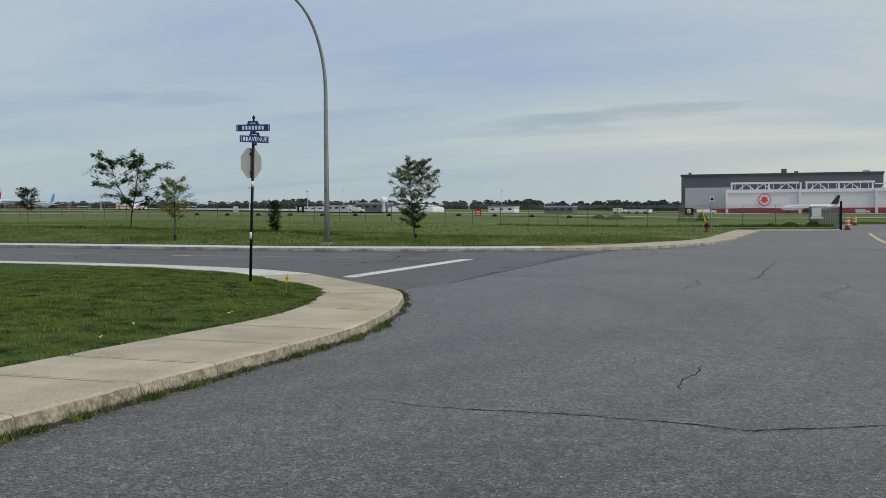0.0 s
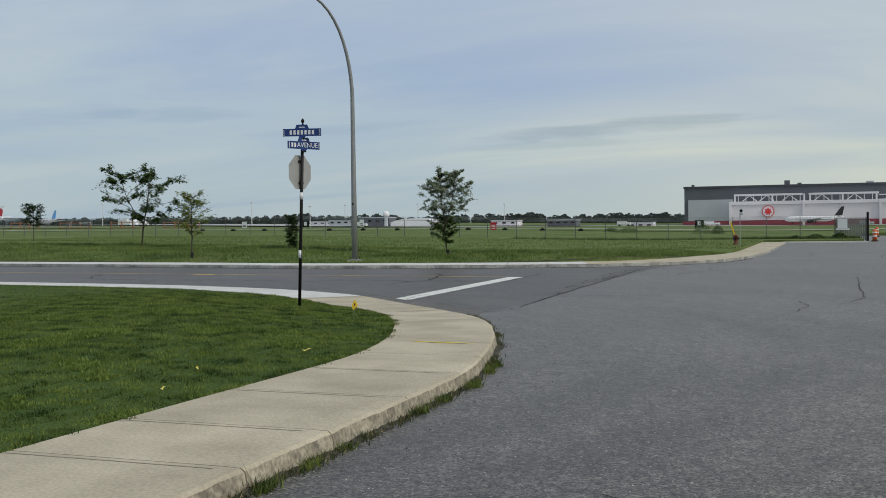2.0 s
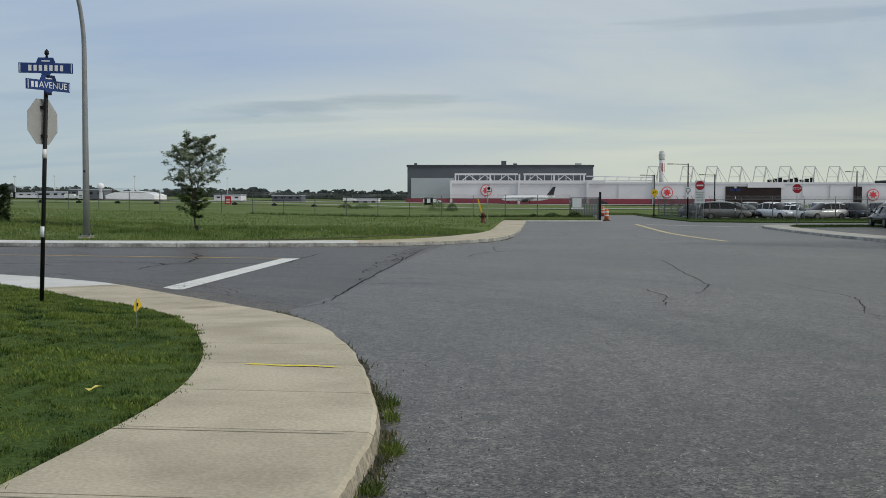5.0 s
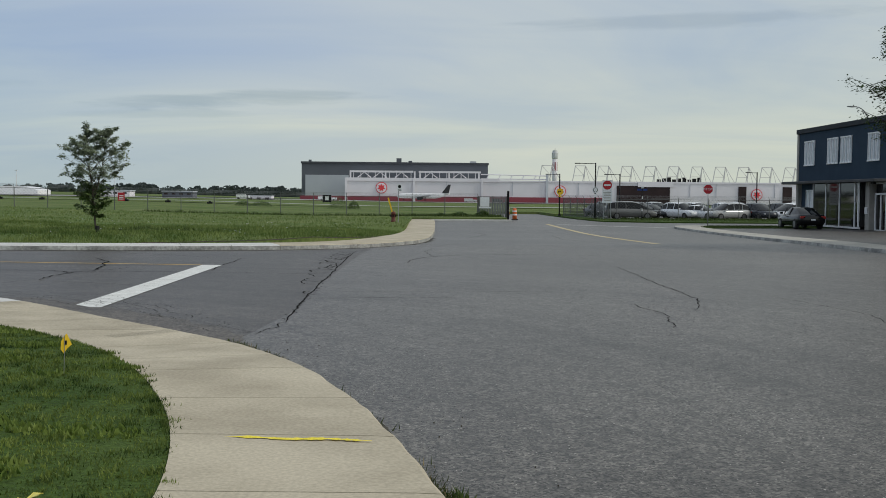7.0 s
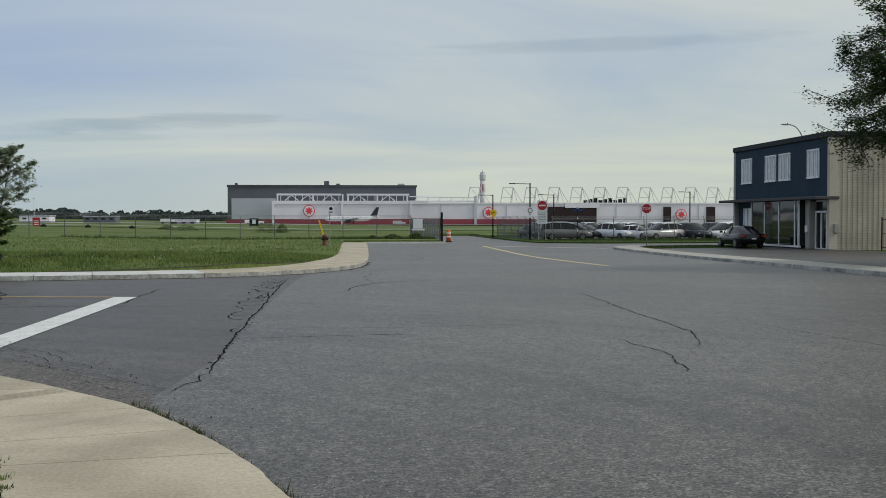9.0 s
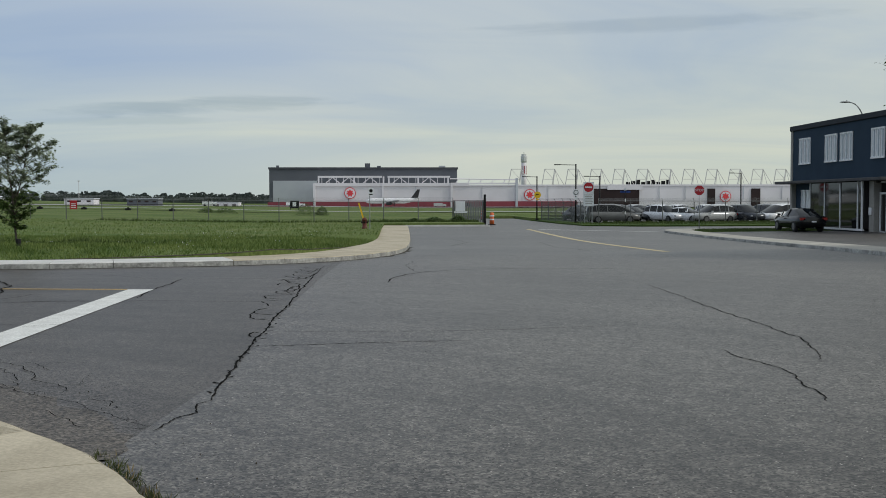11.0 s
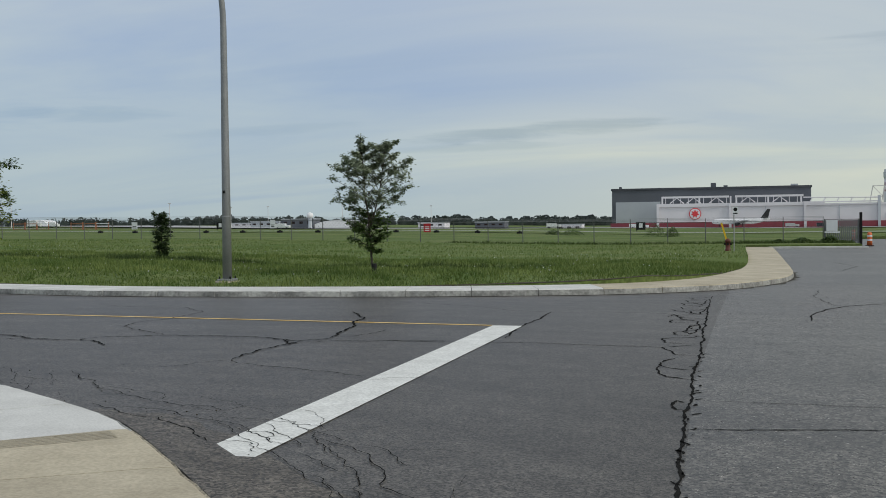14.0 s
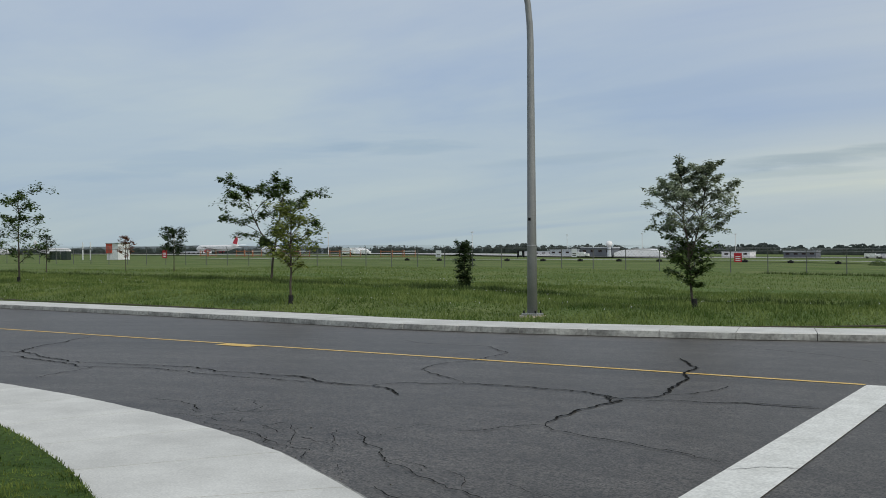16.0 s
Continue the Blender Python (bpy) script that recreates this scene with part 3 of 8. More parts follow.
def spline(pts, per=6):
    """Catmull-Rom through the points."""
    out = []
    P = [Vector(p) for p in pts]
    for i in range(len(P) - 1):
        a, b, c, d = P[max(i - 1, 0)], P[i], P[i + 1], P[min(i + 2, len(P) - 1)]
        for k in range(per):
            t = k / per
            out.append(0.5 * (2 * b + (c - a) * t + (2 * a - 5 * b + 4 * c - d) * t * t + (3 * b - a - 3 * c + d) * t ** 3))
    out.append(P[-1])
    return out


def inside(x, y, poly):
    hit = False
    j = len(poly) - 1
    for i in range(len(poly)):
        xi, yi, xj, yj = poly[i][0], poly[i][1], poly[j][0], poly[j][1]
        if (yi > y) != (yj > y) and x < (xj - xi) * (y - yi) / (yj - yi) + xi:
            hit = not hit
        j = i
    return hit


def area(name, poly, inner, height, material, label, category, lift=0.0):
    """A ground surface inside a closed outline, with extra points so that it follows the height."""
    pts = [Vector((p[0], p[1])) for p in poly]
    edges = [(i, (i + 1) % len(pts)) for i in range(len(pts))]
    extra = [Vector((x, y)) for x, y in inner if inside(x, y, poly)]
    v, _, f, *_ = geo2d.delaunay_2d_cdt(pts + extra, edges, [], 1, 1e-4)
    s = Shape()
    s.v = [(p.x, p.y, height(p.x, p.y) + lift) for p in v]
    for t in f:
        a, b, c = (v[i] for i in t[:3])
        s.f.append(tuple(t) if (b - a).cross(c - a) > 0 else tuple(reversed(t)))
    for a, b in zip(poly, list(poly[1:]) + [poly[0]]):
        za, zb = height(*a[:2]) + lift, height(*b[:2]) + lift
        n = len(s.v)
        s.v += [(a[0], a[1], za), (b[0], b[1], zb), (b[0], b[1], zb - 0.5), (a[0], a[1], za - 0.5)]
        s.f.append((n, n + 1, n + 2, n + 3))
    s.mi = [0] * len(s.f)
    return solid(name, s, material, label, category, "structure")


def grid(x0, x1, nx, y0, y1, ny, jit=0.2):
    dx, dy = (x1 - x0) / nx, (y1 - y0) / ny
    return [(x0 + (i + 0.5 + random.uniform(-jit, jit)) * dx, y0 + (j + 0.5 + random.uniform(-jit, jit)) * dy) for i in range(nx) for j in range(ny)]


# ---- plan: footway edges as pairs (road side, lawn side) ----
NEAR = [((-5.5, -40), (-7.3, -40)), ((-5.5, -20), (-7.3, -20)), ((-5.5, 0), (-7.3, 0)), ((-5.46, 6), (-7.25, 6)), ((-5.42, 10), (-7.15, 10)), ((-5.42, 12.5), (-7.05, 12.5)), ((-5.6, 13.8), (-7.08, 13.8)),
        ((-5.86, 15.1), (-7.3, 15.1)), ((-6.19, 16.4), (-7.65, 16.3)), ((-6.8, 18.15), (-8.25, 17.8)), ((-7.68, 20.1), (-9.2, 19.5)), ((-8.42, 21.1), (-10.3, 20.9)),
        ((-9.8, 22.65), (-11.3, 21.95)), ((-11.5, 24.6), (-12.75, 23.4)), ((-12.5, 25.5), (-13.65, 24.25)), ((-14.55, 26.8), (-15.35, 25.3)), ((-17.05, 27.82), (-17.5, 26.3)),
        ((-20, 28.6), (-20.3, 27.0)), ((-24, 29.25), (-24.3, 27.55)), ((-30, 30.1), (-30.25, 28.35)), ((-40, 31.5), (-40.2, 29.7)), ((-90, 37.3), (-90.2, 35.5)), ((-150, 44.2), (-150.2, 42.4))]
FAR = [((-200, 64), (-199.8, 65.5)), ((-100, 52.0), (-99.8, 53.5)), ((-60, 47.0), (-59.8, 48.5)), ((-40, 43.8), (-39.8, 45.2)), ((-28, 41.5), (-27.7, 42.9)), ((-21.5, 40.1), (-21.3, 41.4)), ((-15.5, 40.3), (-15.7, 41.6)),
       ((-11.3, 41.15), (-11.7, 42.5)), ((-9.0, 42.2), (-9.6, 43.7)), ((-7.2, 44.1), (-8.3, 45.8)), ((-6.1, 46.9), (-7.5, 49.0)), ((-5.4, 50.2), (-6.95, 53.0)), ((-4.95, 56.5), (-6.6, 58)),
       ((-4.5, 70), (-6.2, 70)), ((-4.1, 88), (-6.0, 88)), ((-3.9, 100), (-5.8, 100))]
RIGHT = [((9.2, -40), (10.8, -40)), ((9.2, 20), (10.8, 20)), ((9.2, 38), (10.8, 38)), ((9.5, 46), (11.0, 46)), ((10.2, 52), (11.8, 52)), ((11.7, 67), (13.3, 67)), ((12.1, 78), (13.7, 78)), ((12.5, 83), (14.1, 82)), ((14.0, 86.2), (15.2, 84.8)), ((18, 87.6), (18.4, 86.0)), ((40, 90), (40.2, 88.4)), ((80, 93.5), (80.2, 91.9))]


def edges_of(pairs):
    return spline([(*p[0], 0) for p in pairs]), spline([(*p[1], 0) for p in pairs])


near_o, near_i = edges_of(NEAR)
LAWN_EDGE = [p for p in near_i if -62 < p.x and p.y > -45]
far_o, far_i = edges_of(FAR)
right_o, right_i = edges_of(RIGHT)


def xy(ps):
    return [(p[0], p[1]) for p in ps]


# ---- large structure ----
base = Shape()
base.face([(-4500, -4500, -4.6), (4500, -4500, -4.6), (4500, 4500, -4.6), (-4500, 4500, -4.6)])
solid("ground", base, MEADOW, "flat green grassland reaching to the horizon", "ground", "structure")

SEAM = [(-7.75, 21.0), (-7.45, 24), (-7.5, 28), (-7.4, 33), (-7.3, 37), (-7.2, 41), (-7.1, 44.6)]
near_main = [p for p in xy(near_o) if p[1] < 20.6]
near_side = [p for p in xy(near_o) if p[1] >= 20.6]
far_side = [p for p in xy(far_o) if p[0] < -7.25]
far_main = [p for p in xy(far_o) if p[0] >= -7.25]
IN = 0.06
main_poly = [(p[0] - IN, p[1]) for p in near_main] + SEAM + [(p[0] - IN, p[1]) for p in far_main]
main_poly += [(-3.9, 100.4), (2.6, 101.2), (2.7, 108), (3.2, 140), (9.6, 140), (9.6, 126), (9.9, 110), (10.6, 101), (15, 98.5), (80, 101.5), (80, 90)]
main_poly += [(p[0] + IN, p[1]) for p in reversed(xy(right_o)[:-1])]
area("road_main", main_poly, grid(-6, 12, 12, -35, 100, 60), road_z, A_MAIN, "worn grey asphalt road with coarse stone texture and cracks", "road")
side_poly = near_side + [(-150, 50), (-200, 60)] + far_side + SEAM[::-1]
area("road_side", side_poly, grid(-140, -8, 40, 22, 60, 16), road_z, A_SIDE, "smoother dark asphalt side street meeting the main road", "road", 0.0)

area("road_patch", [(-9.6, 20.2), (-6.9, 20.2), (-6.9, 22.6), (-9.8, 22.6)], [], road_z, A_SIDE, "dark asphalt at the foot of the dropped kerb", "road", -0.01)
lawn_poly = xy(near_i)[::-1] + [(-7.3, -60), (-160, -60), (-160, 43)]
area("lawn", lawn_poly[::-1], grid(-40, -7, 60, -5, 34, 60) + grid(-155, -40, 12, -50, 40, 12), lawn_z, TURF, "mown green lawn on the street corner", "lawn", -0.012)
field_poly = xy(far_i) + [(-5.8, 100), (2.4, 101.0), (2.6, 140), (60, 240), (900, 900), (1500, 2600), (-3800, 2600), (-3800, 300), (-600, 113)]
inner = grid(-110, -5, 75, 41, 101, 60) + grid(-160, 4, 30, 101, 240, 20) + grid(-900, 500, 16, 240, 1000, 14) + grid(-3600, 1200, 12, 1000, 2500, 6) + grid(-600, -160, 12, 70, 240, 10)
area("verge_and_airfield", field_poly, inner, field_z, MEADOW, "rough grass verge and flat airfield grass", "field", -0.02)


def right_z(x, y):
    """East of the road the ground lies level with the footway."""
    return road_z(x, y) + 0.15


# east side: forecourt asphalt, strips of grass, car park
ri = xy(right_i)
fore = [p for p in ri if p[1] < 78.2 and p[0] < 13.8]
area("forecourt", fore + [(13.7, 78.3), (23.3, 80.7), (23.3, -40)], grid(11, 23, 6, 20, 78, 20), right_z, A_SIDE, "dark asphalt forecourt in front of the blue building", "pavement", -0.006)
area("grass_strip", [(13.75, 78.4), (23.2, 80.8), (23.2, 86.3), (18.6, 85.9), (15.3, 84.7), (14.2, 82)], [], right_z, TURF, "narrow strip of grass beside the footway", "lawn", 0.0)
area("car_park", [(13.5, 108.6), (90, 110.5), (90, 150), (13.5, 150)], grid(14, 80, 8, 109, 149, 4), road_z, A_SIDE, "asphalt car park behind the fence", "pavement", 0.02)
area("grass_verge", [(10.1, 110), (10.75, 101.5), (15, 99.0), (80, 102.0), (90, 110.4), (13.4, 108.5), (13.4, 126), (9.9, 126)], [], right_z, TURF, "strip of grass along the car park fence", "lawn", -0.05)
area("field_east", [(9.8, 126.2), (13.4, 126.2), (13.4, 150.2), (90, 150.2), (900, 880), (62, 240), (4, 140.6), (9.8, 140.6)], grid(10, 400, 10, 150, 700, 10), field_z, MEADOW, "airfield grass beyond the car park", "field", -0.03)
area("yard_east", [(23.35, -40), (23.35, 86.3), (40, 88.2), (80, 91.7), (300, 114), (300, -40)], [], right_z, TURF, "ground around the building", "ground", -0.05)


JOINT = mat("joint filled with dark grit", (0.05, 0.044, 0.034), (0.12, 0.105, 0.08), 6, 60, 0.95, bump=0.3)
# the shadow inside scored lines is put into this colour; strips lie flat
GROOVE_SHADE = mat("groove shadowed concrete", (0.24, 0.215, 0.155), (0.36, 0.32, 0.235), 5, 50, 0.95, bump=0.3)


def footway(pairs, first, z_of, step, mats, title, label, joints=()):
    """A cast concrete footway with its kerb face, slab by slab."""
    o, i = edges_of(pairs)
    top = tagged(new(title), label, "pavement", "", "structure")
    # arc length along the road side
    run = [0.0]
    for a, b in zip(o, o[1:]):
        run.append(run[-1] + (b - a).length)

    def at(s):
        k = min(max(int(np.searchsorted(run, s)) - 1, 0), len(o) - 2)
        t = (s - run[k]) / max(run[k + 1] - run[k], 1e-6)
        return o[k].lerp(o[k + 1], t), i[k].lerp(i[k + 1], t)

    # joint places: where they are known, else at even steps
    cuts_at = [run[next(k for k, p in enumerate(o) if p.y >= q)] for q in joints]
    if cuts_at:
        lead = [cuts_at[0] - step * k for k in range(int(cuts_at[0] / step), 0, -1)]
        cuts_at = lead + cuts_at
    else:
        cuts_at = [0.0]
    while cuts_at[-1] + step < run[-1]:
        cuts_at.append(cuts_at[-1] + step)
    for c0, c1 in zip(cuts_at, cuts_at[1:]):
        s0, s1 = c0 + 0.007, c1 - 0.007
        mid_o, mid_i = at((s0 + s1) / 2)
        if not first(mid_o):
            continue
        cm = mats(mid_o)
        sh = Shape()
        rows = []
        cuts = 10
        for c in range(cuts + 1):
            po, pi = at(s0 + (s1 - s0) * c / cuts)
            zt = z_of(po)
            zr = road_z(po.x, po.y)
            w = (pi - po).normalized()
            chip = 0.020 * noise.noise(Vector((po.x * 2.1, po.y * 2.1, 7))) + 0.014 * noise.noise(Vector((po.x * 8.3, po.y * 8.3, 2)))
            rows.append([(*(po - w * 0.015).xy, zr - 0.12), (*(po + w * (0.012 + chip)).xy, zr + (zt - zr) * (0.45 + 6 * chip)), (*(po + w * (0.026 + chip)).xy, zt - 0.022 - 0.5 * abs(chip)), (*(po + w * (0.055 + chip)).xy, zt - 0.004), (*(po + w * 0.17).xy, zt + 0.001), (*pi.xy, zt + 0.012), (*(pi + w * 0.02).xy, zt - 0.12)])
        m = len(rows[0])
        for r in rows:
            sh.v += r
        for c in range(cuts):
            for j in range(m - 1):
                sh.f.append((c * m + j, c * m + j + 1, c * m + m + j + 1, c * m + m + j))
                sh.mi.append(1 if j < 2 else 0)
        sh.f += [tuple(range(m)), tuple(cuts * m + j for j in range(m - 1, -1, -1))]
        sh.mi += [0, 0]
        cm = mats(mid_o)
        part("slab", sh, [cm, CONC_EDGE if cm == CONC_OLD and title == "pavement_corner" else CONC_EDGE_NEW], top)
        # tooled line along the joint: a flat strip in the shadowed colour
        if cm == CONC_OLD and title == "pavement_corner" and 3 < mid_o.y < 12.5:
            tl = Shape()
            for off in (0.06, 0.075):
                po, pi = at(s1 - off)
                w = (pi - po).normalized()
                tl.v += [(*(po + w * 0.2).xy, z_of(po) + 0.0035), (*pi.xy, z_of(po) + 0.0145)]
            tl.f.append((0, 1, 3, 2))
            tl.mi.append(0)
            part("tooled_line", tl, GROOVE_SHADE, top)
    # dark sub-base showing in the joints
    sb = Shape()
    m = 0
    for p, q in zip(o, i):
        if first(p):
            e = p + (q - p).normalized() * 0.16
            sb.v += [(e.x, e.y, z_of(p) - 0.009), (q.x, q.y, z_of(p) + 0.002)]
            if m:
                sb.f.append((2 * m - 2, 2 * m, 2 * m + 1, 2 * m - 1))
                sb.mi.append(0)
            m += 1
    part("joint_bed", sb, JOINT, top)
    return top


def near_top(p):
    drop = smooth01((p.y - 17.5) / 3.5)
    return road_z(p.x, p.y) + 0.15 - 0.115 * drop


def far_top(p):
    return road_z(p.x, p.y) + 0.15


footway(NEAR, lambda p: p.y > -4 and p.x > -60, near_top, 1.52, lambda p: CONC_OLD if p.x > -11.6 else CONC_NEW, "pavement_corner", "beige concrete footway curving round the street corner", (7.6, 9.2, 10.75, 12.3, 13.74, 15.05, 16.38, 17.55, 18.75, 20.05))
footway(FAR, lambda p: p.x > -75, far_top, 1.5, lambda p: CONC_OLD if p.x > -9.6 else CONC_NEW, "pavement_far", "pale concrete footway with kerb along the verge")
footway(RIGHT, lambda p: p.y > 30 and p.x < 40, far_top, 1.5, lambda p: CONC_EAST, "pavement_east", "grey-beige concrete footway on the building side")


def strip(name, pts, w, z, material, label, category, kind="structure", wob=0.0):
    """A painted or filled line that follows the ground."""
    s = Shape()
    P = [Vector((*p, 0)) for p in pts]
    fine = []
    for a, b in zip(P, P[1:]):
        n = max(1, int((b - a).length / 0.5))
        fine += [a.lerp(b, k / n) for k in range(n)]
    fine.append(P[-1])
    for k, p in enumerate(fine):
        d = (fine[min(k + 1, len(fine) - 1)] - fine[max(k - 1, 0)]).normalized()
        nn = Vector((-d.y, d.x, 0))
        ww = w * (1 + wob * random.uniform(-1, 1)) / 2
        for sgn in (1, -1):
            q = p + nn * ww * sgn
            s.v.append((q.x, q.y, road_z(q.x, q.y) + z))
        if k:
            s.f.append((2 * k - 2, 2 * k - 1, 2 * k + 1, 2 * k))
            s.mi.append(0)
    return solid(name, s, material, label, category, kind)


strip("stop_line", [(-10.53, 24.05), (-10.46, 33.6)], 0.47, 0.008, WHITE_PAINT, "wide white stop line painted on the asphalt", "road marking")
strip("centre_line", [(-10.72, 33.66), (-30.2, 36.0), (-60, 39.7), (-120, 47)], 0.11, 0.005, YELLOW_PAINT, "thin yellow centre line on the side street", "road marking")
strip("centre_tick", [(-21.4, 34.75), (-22.3, 34.85)], 0.30, 0.008, YELLOW_PAINT, "short yellow mark crossing the centre line", "road marking")
strip("centre_line_main", [(3.98, 50.8), (4.4, 80), (4.7, 92)], 0.30, 0.006, YELLOW_FADED, "yellow centre line of the main road", "road marking")
strip("stop_line_east", [(5.4, 91.0), (12.4, 84.2)], 0.4, 0.006, WHITE_PAINT, "white stop line by the gate road", "road marking")
gk = Shape()
gk.box((-4.2, 100.35, -0.7), (2.75, 100.6, -0.30), bev=0.02, m=pose(0, -0.2, 0, 0, 0, 0))
solid("kerb_gate", gk, CONC_NEW, "pale concrete kerb closing the road by the gate", "kerb", "structure")

# ---- cracks in the asphalt ----
main_ob, side_ob = bpy.data.objects["road_main"], bpy.data.objects["road_side"]


def crack(pts, w, parent, rough=0.14, z=0.004):
    """A jagged crack: the line is broken up again and again by sideways jumps."""
    P = [Vector((*p, 0)) for p in pts]
    for _ in range(6):
        Q = [P[0]]
        for a, b in zip(P, P[1:]):
            d = b - a
            L = d.length
            if L > 0.07:
                Q.append((a + b) / 2 + Vector((-d.y, d.x, 0)) * random.uniform(-rough, rough) * (min(1.0, 0.6 / L) if L > 0.4 else 1.2))
            Q.append(b)
        P = Q
    s = Shape()
    for k, p in enumerate(P):
        d = (P[min(k + 1, len(P) - 1)] - P[max(k - 1, 0)]).normalized()
        nn = Vector((-d.y, d.x, 0))
        end = min(1.0, 0.4 + 6.0 * min(k, len(P) - 1 - k) / len(P))
        ww = w * end * random.uniform(0.35, 1.25) / 2
        for sg in (1, -1):
            q = p + nn * ww * sg
            s.v.append((q.x, q.y, road_z(q.x, q.y) + z))
        if k:
            s.f.append((2 * k - 2, 2 * k - 1, 2 * k + 1, 2 * k))
            s.mi.append(0)
    return part("crack", s, CRACK, parent)


crack([(-7.66, 21.2), (-7.6, 21.55), (-7.45, 21.85), (-7.52, 22.2), (-7.43, 22.35)], 0.017, main_ob, 0.10)
crack([(-7.43, 22.35), (-7.46, 24.1), (-7.5, 27.5), (-7.5, 32.5), (-7.5, 41.3)], 0.032, main_ob, 0.045)
for k in range(26):
    y0 = 22.6 + k * 0.31 + random.uniform(-0.1, 0.1)
    x0 = -7.47 + random.uniform(-0.03, 0.03)
    crack([(x0, y0), (x0 + random.uniform(-0.10, 0.10), y0 + random.uniform(0.06, 0.16))], 0.034, main_ob, 0.25)
for k in range(10):
    y0 = 31.5 + k * 0.95
    r = random.uniform(0.15, 0.55)
    crack([(-7.5, y0), (-7.5 - r, y0 + 0.1), (-7.55 - r, y0 + 0.6), (-7.5, y0 + random.uniform(0.7, 1.1))], 0.028, side_ob, 0.16)
crack([(-7.42, 25.66), (-6.7, 25.76), (-6.0, 25.88), (-5.0, 25.95)], 0.026, main_ob, 0.05)
for pts, w in [
    ([(-3.4, 8.75), (-2.9, 8.6), (-2.3, 8.6), (-1.4, 8.55), (-0.4, 8.35), (0.6, 8.85), (2.4, 9.2)], 0.026),
    ([(-1.05, 11.5), (-1.1, 10.0)], 0.016), ([(-0.9, 34.0), (-1.05, 29.4), (-1.1, 25.9), (-1.6, 24.2)], 0.026), ([(-2.35, 25.0), (-2.2, 23.4), (-2.45, 22.0)], 0.022),
    ([(-5.9, 35.0), (-5.6, 37.2), (-5.0, 38.6), (-3.9, 39.4), (-2.2, 39.8), (-1.4, 37.6)], 0.001), ([(-7.4, 27.0), (-5.2, 26.9), (-3.0, 27.3)], 0.018), ([(-5.2, 38.3), (-5.4, 41.4), (-5.1, 44)], 0.022),
    ([(0.6, 19.5), (0.2, 21.2), (0.8, 23.6), (0.3, 26.5)], 0.02), ([(-0.4, 14.2), (2.8, 14.6), (6.2, 14.3)], 0.016), ([(1.7, 12.4), (1.0, 13.1), (1.3, 14.4)], 0.016),
    ([(1.6, 52), (1.2, 58), (1.7, 66)], 0.035), ([(-3.0, 60), (-1.8, 66), (-2.2, 72)], 0.05), ([(-4.0, 52.0), (-2.6, 52.3)], 0.06),
]:
    crack(pts, w * 0.8, main_ob, 0.07)
crack([(-5.9, 35.0), (-5.8, 36.2), (-5.5, 37.4), (-5.0, 38.4), (-4.3, 39.1), (-3.3, 39.5), (-2.2, 39.6), (-0.6, 39.3), (1.2, 38.4)], 0.04, main_ob, 0.04)
for w, *pts in [
    (0.034, (-21.76, 31.16), (-21.14, 31.28), (-19.89, 31.44), (-19.07, 31.15), (-18.01, 31.12), (-17.49, 31.15), (-17.04, 30.87), (-16.49, 30.73), (-16.06, 30.75), (-15.69, 30.56), (-15.30, 30.16)),
    (0.022, (-21.20, 30.78), (-20.30, 31.05), (-19.07, 30.82), (-18.17, 30.73), (-17.30, 30.73), (-16.51, 30.65)),
    (0.032, (-16.10, 30.80), (-15.85, 31.20), (-15.11, 31.51), (-14.56, 31.52), (-13.77, 31.48), (-13.24, 31.23), (-12.88, 31.03), (-12.63, 31.27), (-12.57, 31.58)),
    (0.036, (-12.57, 31.58), (-12.70, 32.10), (-12.72, 32.53), (-12.82, 33.24), (-13.12, 33.99), (-13.20, 34.80), (-13.41, 35.15), (-13.80, 35.93)),
    (0.016, (-12.57, 31.58), (-12.29, 31.84), (-12.15, 32.26), (-12.14, 32.71)),
]:
    crack(pts, w * (1.25 if pts[0][1] > 28.5 else 0.6), side_ob, 0.10, 0.0105)
for w, *pts in [
    (0.03, (-13.14, 31.17), (-12.90, 30.75), (-12.83, 30.90), (-12.91, 30.44), (-12.96, 29.94), (-12.89, 29.24), (-12.86, 28.97)),
    (0.014, (-12.86, 28.97), (-12.67, 28.70), (-12.21, 28.48), (-11.80, 28.38), (-11.54, 28.21), (-11.28, 28.15), (-10.85, 27.88)),
    (0.012, (-12.86, 28.97), (-13.03, 28.77), (-13.20, 28.41), (-13.39, 28.20)),
    (0.02, (-12.81, 30.85), (-12.39, 31.13), (-11.88, 31.13), (-11.63, 31.32), (-11.08, 31.31), (-10.80, 31.31)),
    (0.018, (-15.14, 31.49), (-15.83, 32.07), (-16.55, 32.68), (-16.71, 33.50), (-16.55, 34.26), (-16.62, 35.52), (-17.07, 36.02), (-17.64, 36.65), (-18.98, 36.70), (-19.86, 37.19)),
    (0.026, (-24.86, 31.97), (-24.29, 31.88), (-24.96, 32.84), (-25.40, 33.77), (-26.08, 35.06)),
    (0.032, (-23.91, 31.25), (-23.56, 31.43), (-22.47, 31.11), (-21.35, 30.70), (-21.16, 30.80)),
]:
    crack(pts, w * (1.25 if pts[0][1] > 28.5 else 0.6), side_ob, 0.10, 0.0105)
